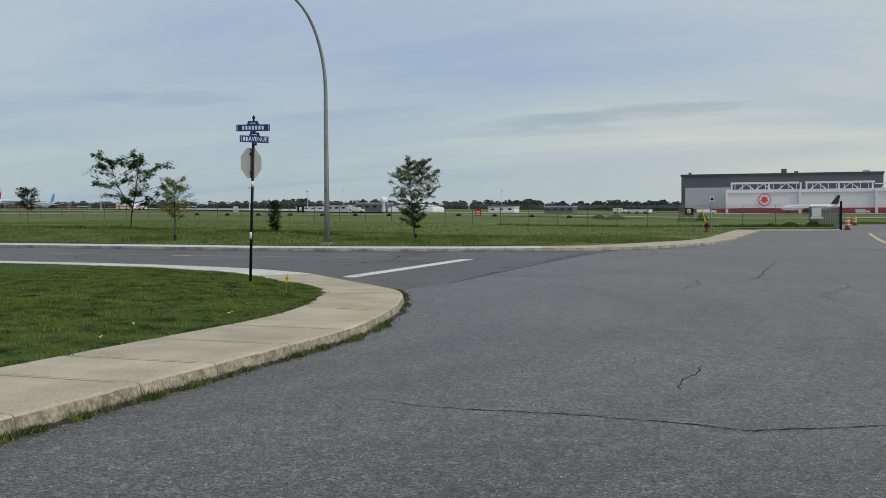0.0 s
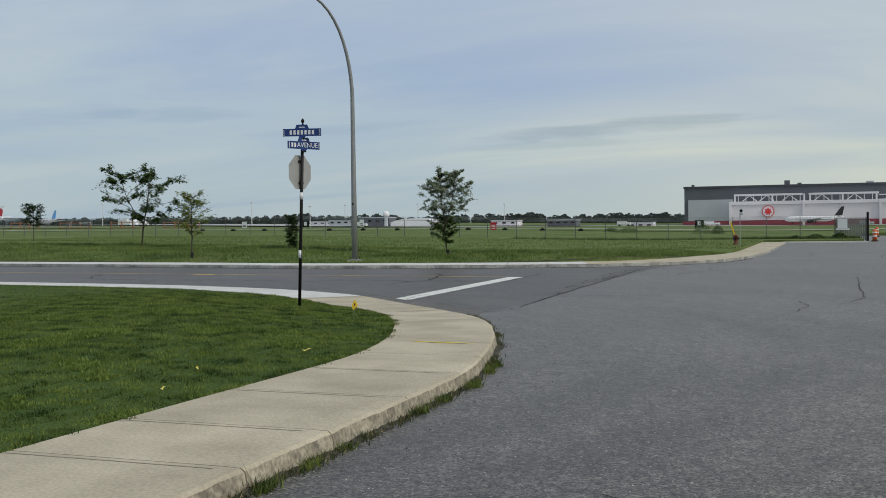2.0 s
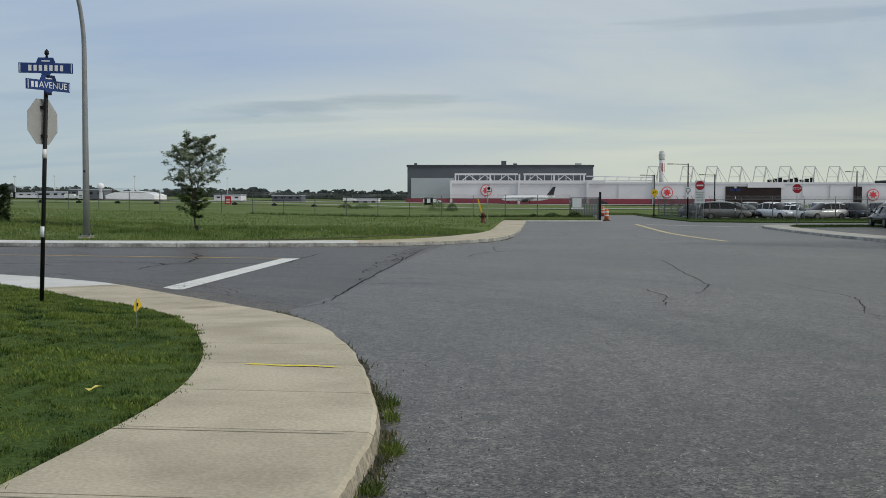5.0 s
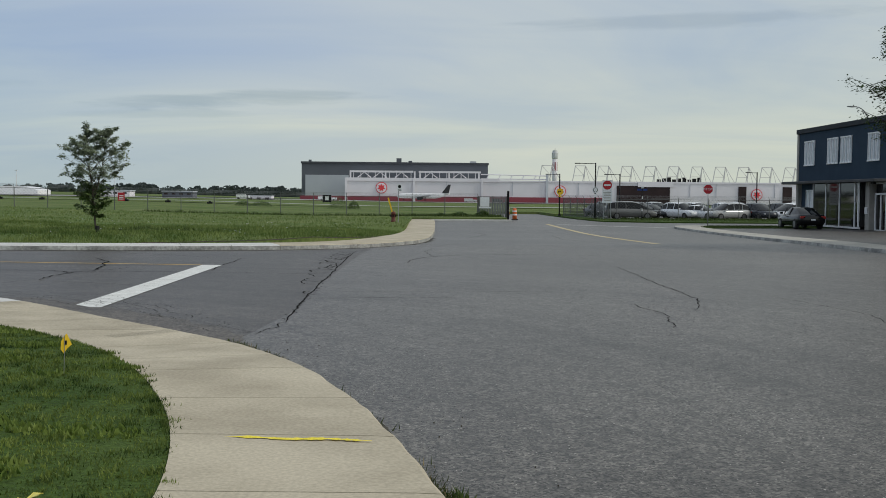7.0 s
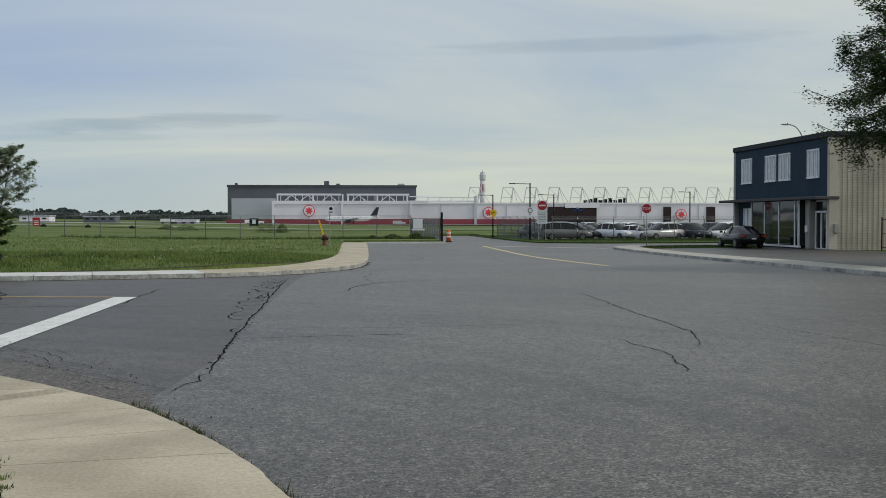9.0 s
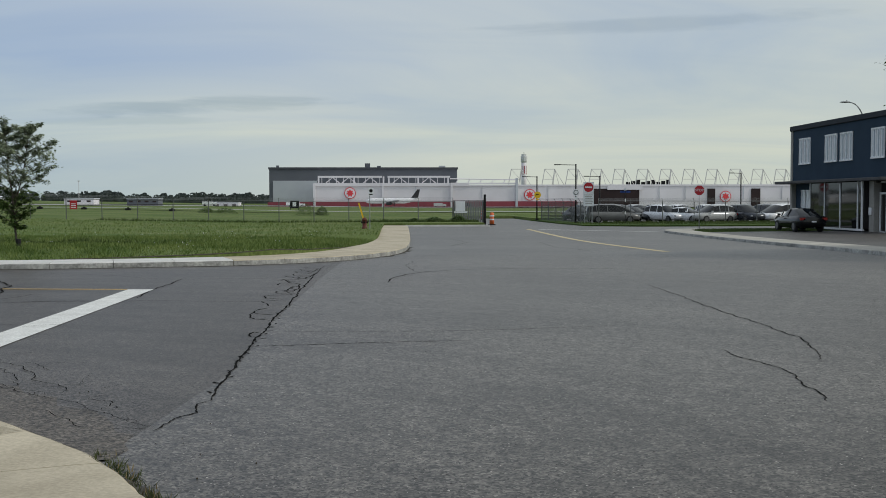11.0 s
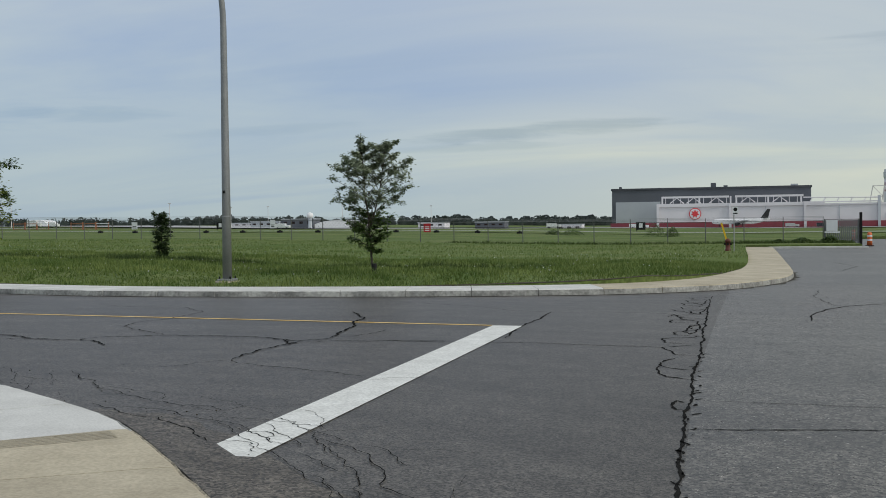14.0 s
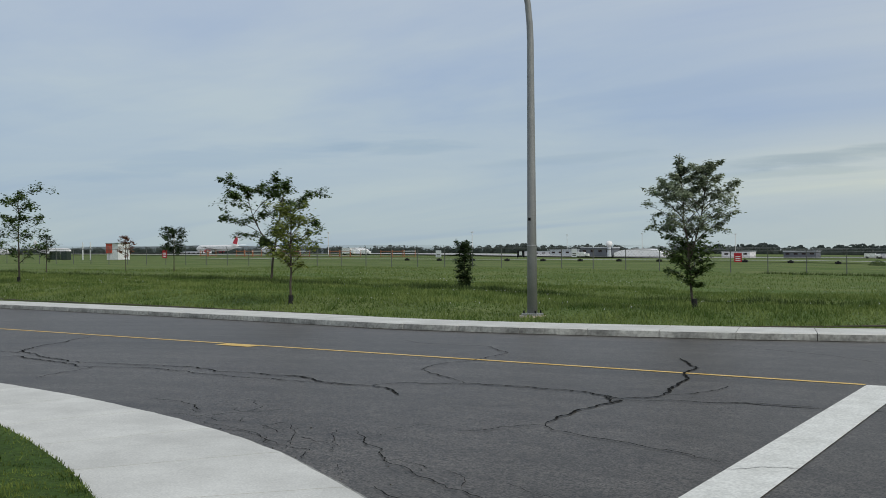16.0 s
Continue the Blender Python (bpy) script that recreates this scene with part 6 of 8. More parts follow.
def gate_lamp(at, h, arm, label, mk):
    ob = thing("gate_lamp", pose(*at), label, "street lamp", "black gate lamps")
    part("pole", Shape().tube([(0, 0, -0.2), (0, 0, h)], [0.075, 0.06], 10), BLACK_PAINT, ob, smooth=True)
    part("arm", Shape().tube([(0, 0, h - 0.08), (-arm, 0, h - 0.05)], 0.03, 8), BLACK_PAINT, ob)
    part("lamp_head", Shape().box((-arm - 0.45, -0.12, h - 0.09), (-arm + 0.1, 0.12, h - 0.01), bev=0.02), BLACK_PAINT, ob)
    part("base", Shape().box((-0.16, -0.16, -0.2), (0.16, 0.16, 0.1), bev=0.02), BLACK_PAINT, ob)
    if mk == "round":
        p = part("plate", Shape().prism(disc(0.30), pose(0, -0.10, 2.68), 0.006), SIGN_WHITE, ob)
        part("ring", Shape().prism(disc(0.22), pose(0, -0.106, 2.68), 0.004), BLACK_PAINT, p)
        part("ring_centre", Shape().prism(disc(0.17), pose(0, -0.112, 2.68), 0.004), SIGN_WHITE, p)
        part("tab", Shape().prism(rounded(0.26, 0.3), pose(0, -0.10, 2.15), 0.006), SIGN_WHITE, ob)
    if mk == "yellow":
        p = part("plate", Shape().prism(disc(0.36), pose(0.05, -0.10, 2.55), 0.006), SIGN_YELLOW, ob, "round yellow sign with black arrow")
        part("arrow", Shape().box((-0.14, -0.108, 2.42), (-0.08, -0.102, 2.62)).box((-0.14, -0.108, 2.58), (0.1, -0.102, 2.64)).prism([(0.08, 2.53), (0.2, 2.61), (0.08, 2.69)], pose(0, -0.108, 0), 0.006), BLACK_PAINT, p)
        part("tab", Shape().prism(rounded(0.3, 0.16), pose(0.05, -0.10, 2.08), 0.006), SIGN_YELLOW, ob)
    return ob


gate_lamp((11.35, 108.9, right_z(11, 109)), 5.2, 1.5, "slim black lamp post with arm and white round sign", "round")
gate_lamp((10.2, 125, right_z(10, 125)), 4.5, 1.1, "slim black lamp post with yellow arrow sign", "yellow")
gate_lamp((16.0, 121, -0.45), 4.6, 1.2, "slim black lamp post in the car park", "")
gate_lamp((31.5, 124, -0.45), 5.0, 0.8, "slim black lamp post in the car park", "")

# street name post at the car park corner
sp_ = thing("name_post", pose(15.3, 106.6, right_z(15.3, 106.6)), "black and white banded post with blue street name blade", "sign post")
part("post", Shape().tube([(0, 0, -0.2), (0, 0, 2.9)], 0.035, 8), BLACK_PAINT, sp_)
for z0 in (0.75, 1.85):
    part("band", Shape().tube([(0, 0, z0), (0, 0, z0 + 0.25)], 0.038, 8), SIGN_WHITE, sp_)
part("name_blade", Shape().box((-0.45, -0.015, 2.62), (0.45, 0.015, 2.80)), SIGN_BLUE, sp_)
part("name_blade", Shape().box((-0.015, -0.4, 2.84), (0.015, 0.4, 3.0)), SIGN_WHITE, sp_)

# hydrant with leaning marker, and small sign post
zh = field_z(-7.1, 83)
hy = thing("fire_hydrant", pose(-7.1, 83, zh), "dark red fire hydrant with leaning yellow marker", "hydrant")
part("barrel", Shape().tube([(0, 0, -0.1), (0, 0, 0.08), (0, 0, 0.1), (0, 0, 0.5), (0, 0, 0.52), (0, 0, 0.62), (0, 0, 0.72)], [0.19, 0.19, 0.14, 0.14, 0.18, 0.16, 0.05], 12), mat("hydrant paint", (0.14, 0.03, 0.02), (0.09, 0.025, 0.02), 6, 50, 0.6, 0, 0.2), hy, smooth=True)
for a in (0, 90, 180):
    c, s_ = math.cos(radians(a)), math.sin(radians(a))
    part("outlet", Shape().tube([(0.1 * c, -0.1 * s_, 0.4), (0.22 * c, -0.22 * s_, 0.4)], 0.065, 8), BLACK_PAINT, hy)
part("marker", Shape().box((-0.05, -0.01, 0), (0.05, 0.01, 1.25), m=pose(-0.02, 0, 0.45, 0, -16, 0)), SIGN_YELLOW, hy, "yellow leaning marker board")
ps = thing("parking_sign", pose(-6.75, 82.2, field_z(-6.75, 82.2)), "thin steel post with small black and white sign", "road sign")
part("post", Shape().tube([(0, 0, -0.2), (0, 0, 2.5)], 0.03, 8), STEEL, ps)
pp = part("plate", Shape().prism(rounded(0.32, 0.46), pose(0.08, -0.045, 2.35), 0.008), SIGN_WHITE, ps)
part("mark", Shape().prism(disc(0.11), pose(0.08, -0.05, 2.42), 0.004), BLACK_PAINT, pp)
part("mark_bar", Shape().box((-0.04, -0.05, 2.16), (0.20, -0.046, 2.22)), BLACK_PAINT, pp)

cn = thing("traffic_barrel", pose(3.55, 106.3, -0.45), "orange plastic traffic marker with white bands", "traffic cone")
part("foot", Shape().box((-0.3, -0.3, 0), (0.3, 0.3, 0.07), bev=0.02), RUBBER, cn)
part("body", Shape().tube([(0, 0, 0.05), (0, 0, 0.55), (0, 0, 1.02), (0, 0, 1.08)], [0.21, 0.19, 0.17, 0.10], 12), ORANGE, cn, smooth=True)
for z0 in (0.42, 0.74):
    part("band", Shape().tube([(0, 0, z0), (0, 0, z0 + 0.12)], [0.206, 0.198], 12), SIGN_WHITE, cn, "white reflective band")
cn2 = copy_thing(cn, pose(5.2, 132, -0.45))


# ---- fences ----
def fence(name, a, b, h, step, z_of, label, dense=0.30, wire=0.0042, slats=False, arms=True):
    ob = thing(name, pose(0, 0, 0), label, "fence")
    a, b = Vector((*a, 0)), Vector((*b, 0))
    d = (b - a).normalized()
    nn = Vector((-d.y, d.x, 0))
    n = max(1, round((b - a).length / step))
    tops = []
    pm = None
    for k in range(n + 1):
        p = a.lerp(b, k / n)
        z = z_of(p.x, p.y)
        tops.append(Vector((p.x, p.y, z)))
        if pm is None:
            s = Shape().tube([(0, 0, -0.2), (0, 0, h)], 0.04, 7)
            if arms:
                s.tube([(0, 0, h - 0.02), tuple(nn * 0.22 + Vector((0, 0, h + 0.30)))], 0.022, 5)
            pm = s.mesh("post", FENCE_POST)
        po = new("post", pm)
        po.parent = ob
        po.location = tops[-1]
    rl = Shape()
    rl.tube([t + Vector((0, 0, h - 0.03)) for t in tops], 0.022, 5)
    part("top_rail", rl, FENCE_POST, ob)
    if arms:
        for q in (0.07, 0.15, 0.22):
            part("barbed_wire", Shape().tube([t + nn * q + Vector((0, 0, h + q * 1.36)) for t in tops], 0.010, 4), STEEL, ob)
    w = Shape()
    L = (b - a).length

    def at(s):
        k = min(int(s / L * n), n - 1)
        return tops[k].lerp(tops[k + 1], s / L * n - k)

    hh = h - 0.05
    cnt = int(L / dense)
    for k in range(-int(hh / dense), cnt):
        for sg_ in (1, -1):
            s0, s1 = k * dense, k * dense + hh
            if s0 < 0 or s1 > L:
                z_lo, z_hi = max(0, -s0), hh - max(0, s1 - L)
            else:
                z_lo, z_hi = 0, hh
            if z_hi - z_lo < 0.05:
                continue
            p0, p1 = at(min(max(s0 + z_lo, 0), L)), at(min(max(s0 + z_hi, 0), L))
            za, zb = (z_lo, z_hi) if sg_ == 1 else (hh - z_lo, hh - z_hi)
            q0, q1 = p0 + Vector((0, 0, 0.04 + za)), p1 + Vector((0, 0, 0.04 + zb))
            o = Vector((0, 0, wire))
            w.face([q0 - o, q1 - o, q1 + o, q0 + o])
    tagged(part("mesh_fabric", w, FENCE_POST, ob), kind="stuff")
    if slats:
        sm = Shape().box((-0.055, -0.006, 0.05), (0.055, 0.006, h - 0.08)).mesh("slat", mat("fence slat grey", (0.16, 0.17, 0.175), (0.21, 0.22, 0.22), 2, 30, 0.6, 0, 0.05))
        yaw = math.atan2(d.y, d.x)
        for k in range(int(L / 0.15)):
            p = at((k + 0.5) * 0.15)
            so = new("slat", sm)
            so.parent = ob
            so.matrix_local = Matrix.Translation(p + nn * 0.03) @ Matrix.Rotation(yaw, 4, "Z")
    return ob


fence("airfield_fence", (0.2, 107), (-150, 107), 1.75, 3.0, field_z, "long galvanised chain-link fence with barbed wire on top", 0.32)
fence("slatted_gate", (2.85, 107), (0.3, 107.05), 2.1, 1.3, lambda x, y: road_z(x, y) + 0.05, "grey slatted gate section in the fence", 0.3, slats=True, arms=False)
gp = Shape().box((2.9, 106.9, -0.7), (3.1, 107.1, 2.2), bev=0.02)
solid("gate_post", gp, BLACK_PAINT, "thick black steel gate post", "post")
gs_ = thing("gate_notice", pose(0.85, 106.88, -0.4), "blank white notice board fixed to the grey gate", "sign")
part("board", Shape().box((-0.42, -0.02, 1.15), (0.42, 0.0, 2.0), bev=0.005), SIGN_WHITE, gs_)
part("lower_board", Shape().box((-0.55, -0.02, 0.98), (0.6, 0.0, 1.13), bev=0.005), SIGN_WHITE, gs_)
fence("car_park_fence", (13.4, 108.75), (60, 110.2), 2.0, 3.0, road_z, "chain-link fence in front of the car park", 0.30, 0.0038)
fence("gate_side_fence", (12.6, 108.9), (10.6, 124.5), 2.0, 2.6, road_z, "dense grey fence beside the gate road", 0.11, 0.016)


def fence_sign(x, y, w, h, z, material, bars, label):
    ob = thing("warning_sign", pose(x, y, field_z(x, y) + z), label, "sign", "signs on the airfield fence")
    part("board", Shape().box((-w / 2, -0.02, 0), (w / 2, 0.0, h), bev=0.005), material, ob)
    for k in range(bars):
        part("text_bar", Shape().box((-w * 0.32, -0.026, h * (0.16 + 0.2 * k)), (w * 0.32, -0.021, h * (0.25 + 0.2 * k))), SIGN_WHITE if material != SIGN_WHITE else BLACK_PAINT, ob)
    return ob


fence_sign(-32.2, 106.9, 0.62, 0.75, 0.85, SIGN_RED, 3, "red warning sign with white text bars on the fence")
fence_sign(-46.6, 106.9, 0.5, 0.75, 1.0, SIGN_WHITE, 2, "small white sign on the fence")
fence_sign(-60.5, 106.9, 0.6, 0.65, 0.9, SIGN_WHITE, 2, "small white sign on the fence")
fence_sign(-96.0, 106.9, 0.7, 0.9, 0.75, SIGN_RED, 3, "red warning sign with white text bars on the fence")

# ---- office building ----
bld = thing("office_building", pose(0, 0, 0), "two-storey office building with navy front and beige brick end wall", "building")
X0, Y0, Y1, ZB, ZT = 23.4, 73.6, 89.4, -0.7, 6.9
part("upper_wall", Shape().box((X0, Y0 + 0.25, 2.95), (X0 + 8, Y1 - 0.35, 6.55)), NAVY, bld, "navy clad upper front wall")
part("core", Shape().box((X0 + 0.7, Y0 + 0.26, ZB), (50, Y1 - 0.4, 6.5)), NAVY, bld)
part("cornice", Shape().box((X0 - 0.12, Y0 - 0.05, 6.55), (50, Y1 + 0.05, ZT), bev=0.03), mat("cornice dark metal", (0.025, 0.03, 0.038), (0.035, 0.04, 0.05), 2, 30, 0.7, 0, 0.0, spec=0.2), bld, "dark metal roof edge")
part("corner_pier", Shape().box((X0 - 0.06, Y1 - 0.35, ZB), (X0 + 0.8, Y1, 6.55), bev=0.02), TRIM_GREY, bld, "grey stone corner pier")
part("corner_pier", Shape().box((X0 - 0.03, Y0 - 0.02, ZB), (X0 + 0.5, Y0 + 0.28, 6.55), bev=0.02), SIDING, bld)
part("canopy", Shape().box((X0 - 1.0, Y0 - 0.1, 2.78), (X0 + 0.6, Y1 + 0.6, 2.97), bev=0.03), mat("canopy metal", (0.06, 0.06, 0.063), (0.09, 0.09, 0.093), 2, 30, 0.7, 0, 0.0, spec=0.2), bld, "thin dark canopy over the ground floor")
for y0, y1 in ((85.9, 87.8), (81.62, 83.4), (79.3, 81.05), (75.0, 76.65)):
    w = part("window", Shape().box((X0 - 0.02, y0, 4.2), (X0 + 0.02, y1, 5.9)), BLIND, bld, "white framed window with pale blinds")
    fr = Shape()
    for q in (y0, y0 + (y1 - y0) / 3, y0 + 2 * (y1 - y0) / 3, y1):
        fr.box((X0 - 0.07, q - 0.035, 4.2), (X0 - 0.01, q + 0.035, 5.9))
    fr.box((X0 - 0.08, y0 - 0.05, 5.86), (X0 - 0.01, y1 + 0.05, 5.95)).box((X0 - 0.10, y0 - 0.06, 4.12), (X0 - 0.01, y1 + 0.06, 4.21))
    part("frame", fr, WIN_FRAME, w)
    gl = Shape()
    for k in range(3):
        q = y0 + (k + 0.22) * (y1 - y0) / 3
        gl.box((X0 - 0.028, q, 4.25), (X0 - 0.018, q + (y1 - y0) / 8, 5.82))
    part("pane", gl, mat("window glass blue grey", (0.16, 0.20, 0.25), (0.22, 0.26, 0.31), 1, 10, 0.08, 0, 0.0, spec=0.7), w)
# ground floor: navy infill, glazed bays, door
part("infill", Shape().box((X0 + 0.25, 84.6, ZB), (X0 + 0.7, Y1 - 0.35, 2.78)), NAVY, bld)
w = part("window", Shape().box((X0 + 0.2, 85.85, 0.7), (X0 + 0.24, 87.85, 2.3)), BLIND, bld)
fr = Shape()
for q in (85.85, 86.5, 87.2, 87.85):
    fr.box((X0 + 0.14, q - 0.04, 0.7), (X0 + 0.19, q + 0.04, 2.3))
fr.box((X0 + 0.13, 85.8, 2.28), (X0 + 0.19, 87.9, 2.36)).box((X0 + 0.13, 85.8, 0.62), (X0 + 0.19, 87.9, 0.70))
part("frame", fr, WIN_FRAME, w)
for y0, y1 in ((82.25, 84.5), (79.85, 82.15), (77.35, 79.75), (76.75, 77.25)):
    w = part("shop_window", Shape().box((X0 - 0.55, y0 + 0.04, -0.12), (X0 - 0.52, y1 - 0.04, 2.74)), SHOP_GLASS, bld, "tall dark reflecting window bay")
    part("mullion", Shape().box((X0 - 0.60, y1 - 0.04, -0.2), (X0 - 0.50, y1 + 0.06, 2.78)), WIN_FRAME, w)
part("mullion", Shape().box((X0 - 0.60, 76.66, -0.2), (X0 - 0.50, 76.76, 2.78)), WIN_FRAME, bld)
part("bay_sill", Shape().box((X0 - 0.62, 76.6, -0.22), (X0 - 0.45, 84.55, -0.10)), WIN_FRAME, bld)
part("bay_plinth", Shape().box((X0 - 0.55, 76.6, ZB), (X0 + 0.7, 84.55, -0.22)), mat("plinth dark", (0.03, 0.032, 0.035), (0.045, 0.047, 0.05), 3, 30, 0.8, 0, 0.1), bld)
# near-black box puts the unlit room's darkness behind the panes
part("bay_back", Shape().box((X0 - 0.45, 76.6, -0.1), (X0 + 0.7, 84.55, 2.77)), mat("unlit interior black", (0.012, 0.012, 0.013), (0.02, 0.02, 0.02), 2, 20, 0.9, 0, 0.0), bld)
part("door_pier", Shape().box((X0 - 0.2, 75.95, ZB), (X0 + 0.5, 76.55, 2.78), bev=0.02), TRIM_GREY, bld, "grey stone pier by the entrance")
dr = part("door", Shape().box((X0 + 0.2, 74.25, -0.35), (X0 + 0.25, 75.8, 2.0)), SHOP_GLASS, bld, "glazed entrance door with pale frame")
df = Shape()
for q in (74.25, 75.0, 75.8):
    df.box((X0 + 0.12, q - 0.05, -0.35), (X0 + 0.19, q + 0.05, 2.05))
df.box((X0 + 0.12, 74.2, 1.98), (X0 + 0.19, 75.85, 2.1)).box((X0 + 0.12, 74.2, -0.36), (X0 + 0.19, 75.85, -0.22)).box((X0 + 0.12, 74.2, 2.66), (X0 + 0.19, 75.85, 2.76))
part("door_frame", df, WIN_FRAME, dr)
part("transom_glass", Shape().box((X0 + 0.2, 74.25, 2.1), (X0 + 0.25, 75.8, 2.7)), SHOP_GLASS, bld)
part("mail_box", Shape().box((X0 - 0.30, 76.1, 0.75), (X0 - 0.2, 76.4, 1.2), bev=0.02), WIN_FRAME, bld)
part("downlight", Shape().box((X0 - 0.4, 75.0, 2.66), (X0 - 0.2, 75.3, 2.77)), BLACK_PAINT, bld)
# ribbed siding on the end wall
part("end_wall", Shape().box((X0 + 0.5, Y0 + 0.02, ZB), (50, Y0 + 0.24, 6.55)), BRICK, bld, "beige brick end wall with upright joints")
rib = Shape().box((0, 0, ZB), (0.035, 0.03, 6.5)).mesh("joint_rib", mat("joint strip brown", (0.34, 0.30, 0.24), (0.40, 0.355, 0.285), 2, 30, 0.9, 0, 0.1))
for k in range(45):
    r = new("joint_rib", rib)
    r.parent = bld
    r.location = (X0 + 0.8 + k * 0.33, Y0 - 0.004, 0)
part("meter_box", Shape().box((X0 + 0.25, Y0 - 0.18, 0.75), (X0 + 0.55, Y0 - 0.02, 1.3), bev=0.02), TRIM_GREY, bld)
yf = thing("yard_gate", pose(26.0, 72.2, right_z(26, 72)), "dark steel yard gate beside the brick wall", "gate")
for x in (0, 2.6):
    part("post", Shape().tube([(x, 0, -0.2), (x, 0, 2.0)], 0.04, 7), BLACK_PAINT, yf)
for z in (0.2, 1.0, 1.85):
    part("rail", Shape().tube([(0, 0, z), (2.6, 0, z)], 0.022, 6), BLACK_PAINT, yf)

for x, y, r_, h_ in ((29.0, 73.1, 0.55, 0.5), (33.2, 72.9, 0.7, 0.4)):
    bush((x, y, right_z(x, y) - 0.05), r_, h_, 500, "dark weeds at the foot of the brick wall")


# ---- cars ----
def paint(name, c):
    m = mat(name, c, tuple(q * 0.93 for q in c), 1.5, 20, 0.14, 0.05, 0.0, spec=0.45)
    return m


CARS = {"silver": paint("car silver", (0.47, 0.48, 0.47)), "grey": paint("car grey", (0.17, 0.172, 0.165)), "white": paint("car white", (0.85, 0.86, 0.87)), "black": paint("car black", (0.006, 0.0065, 0.008)), "dark": paint("car dark blue", (0.03, 0.035, 0.045))}
LAMP_RED = mat("tail lamp red", (0.35, 0.01, 0.01), (0.28, 0.01, 0.01), 5, 50, 0.2, 0, 0.0)
LAMP_CLEAR = mat("head lamp clear", (0.6, 0.62, 0.64), (0.5, 0.5, 0.52), 5, 50, 0.1, 0.3, 0.0)
SHAPES = {  # length, width, stations of (x, half width, sill, shoulder), roof stations (x, half width, height)
    "suv": (4.7, 0.92, [(-2.35, .66, .45, .75), (-2.28, .82, .33, .95), (-1.9, .90, .26, 1.02), (-0.9, .92, .24, 1.03), (0.4, .92, .24, 1.00), (1.0, .91, .24, 0.98), (1.75, .86, .28, .90), (2.2, .74, .33, .78), (2.35, .58, .40, .66)], [(-2.2, .70, 1.02), (-1.95, .66, 1.52), (-1.2, .66, 1.68), (-0.1, .66, 1.68), (0.35, .64, 1.60), (1.25, .72, 0.98)]),
    "van": (5.0, 0.97, [(-2.5, .80, .42, .90), (-2.45, .92, .30, 1.02), (-1.9, .96, .24, 1.05), (-0.6, .97, .22, 1.05), (0.8, .97, .22, 1.02), (1.4, .95, .24, 0.98), (2.0, .88, .28, .86), (2.4, .75, .33, .74), (2.5, .60, .40, .62)], [(-2.46, .76, 1.05), (-2.3, .72, 1.66), (-1.2, .74, 1.76), (0.1, .74, 1.75), (0.75, .70, 1.62), (1.75, .78, 1.0)]),
    "sedan": (4.7, 0.90, [(-2.35, .66, .45, .82), (-2.28, .80, .33, .95), (-1.8, .88, .26, .98), (-0.9, .90, .22, .96), (0.4, .90, .22, .93), (1.0, .89, .22, .90), (1.75, .84, .26, .80), (2.2, .72, .31, .68), (2.35, .56, .38, .58)], [(-1.75, .68, 0.97), (-0.95, .60, 1.40), (-0.3, .60, 1.46), (0.25, .60, 1.43), (1.15, .70, 0.91)]),
}


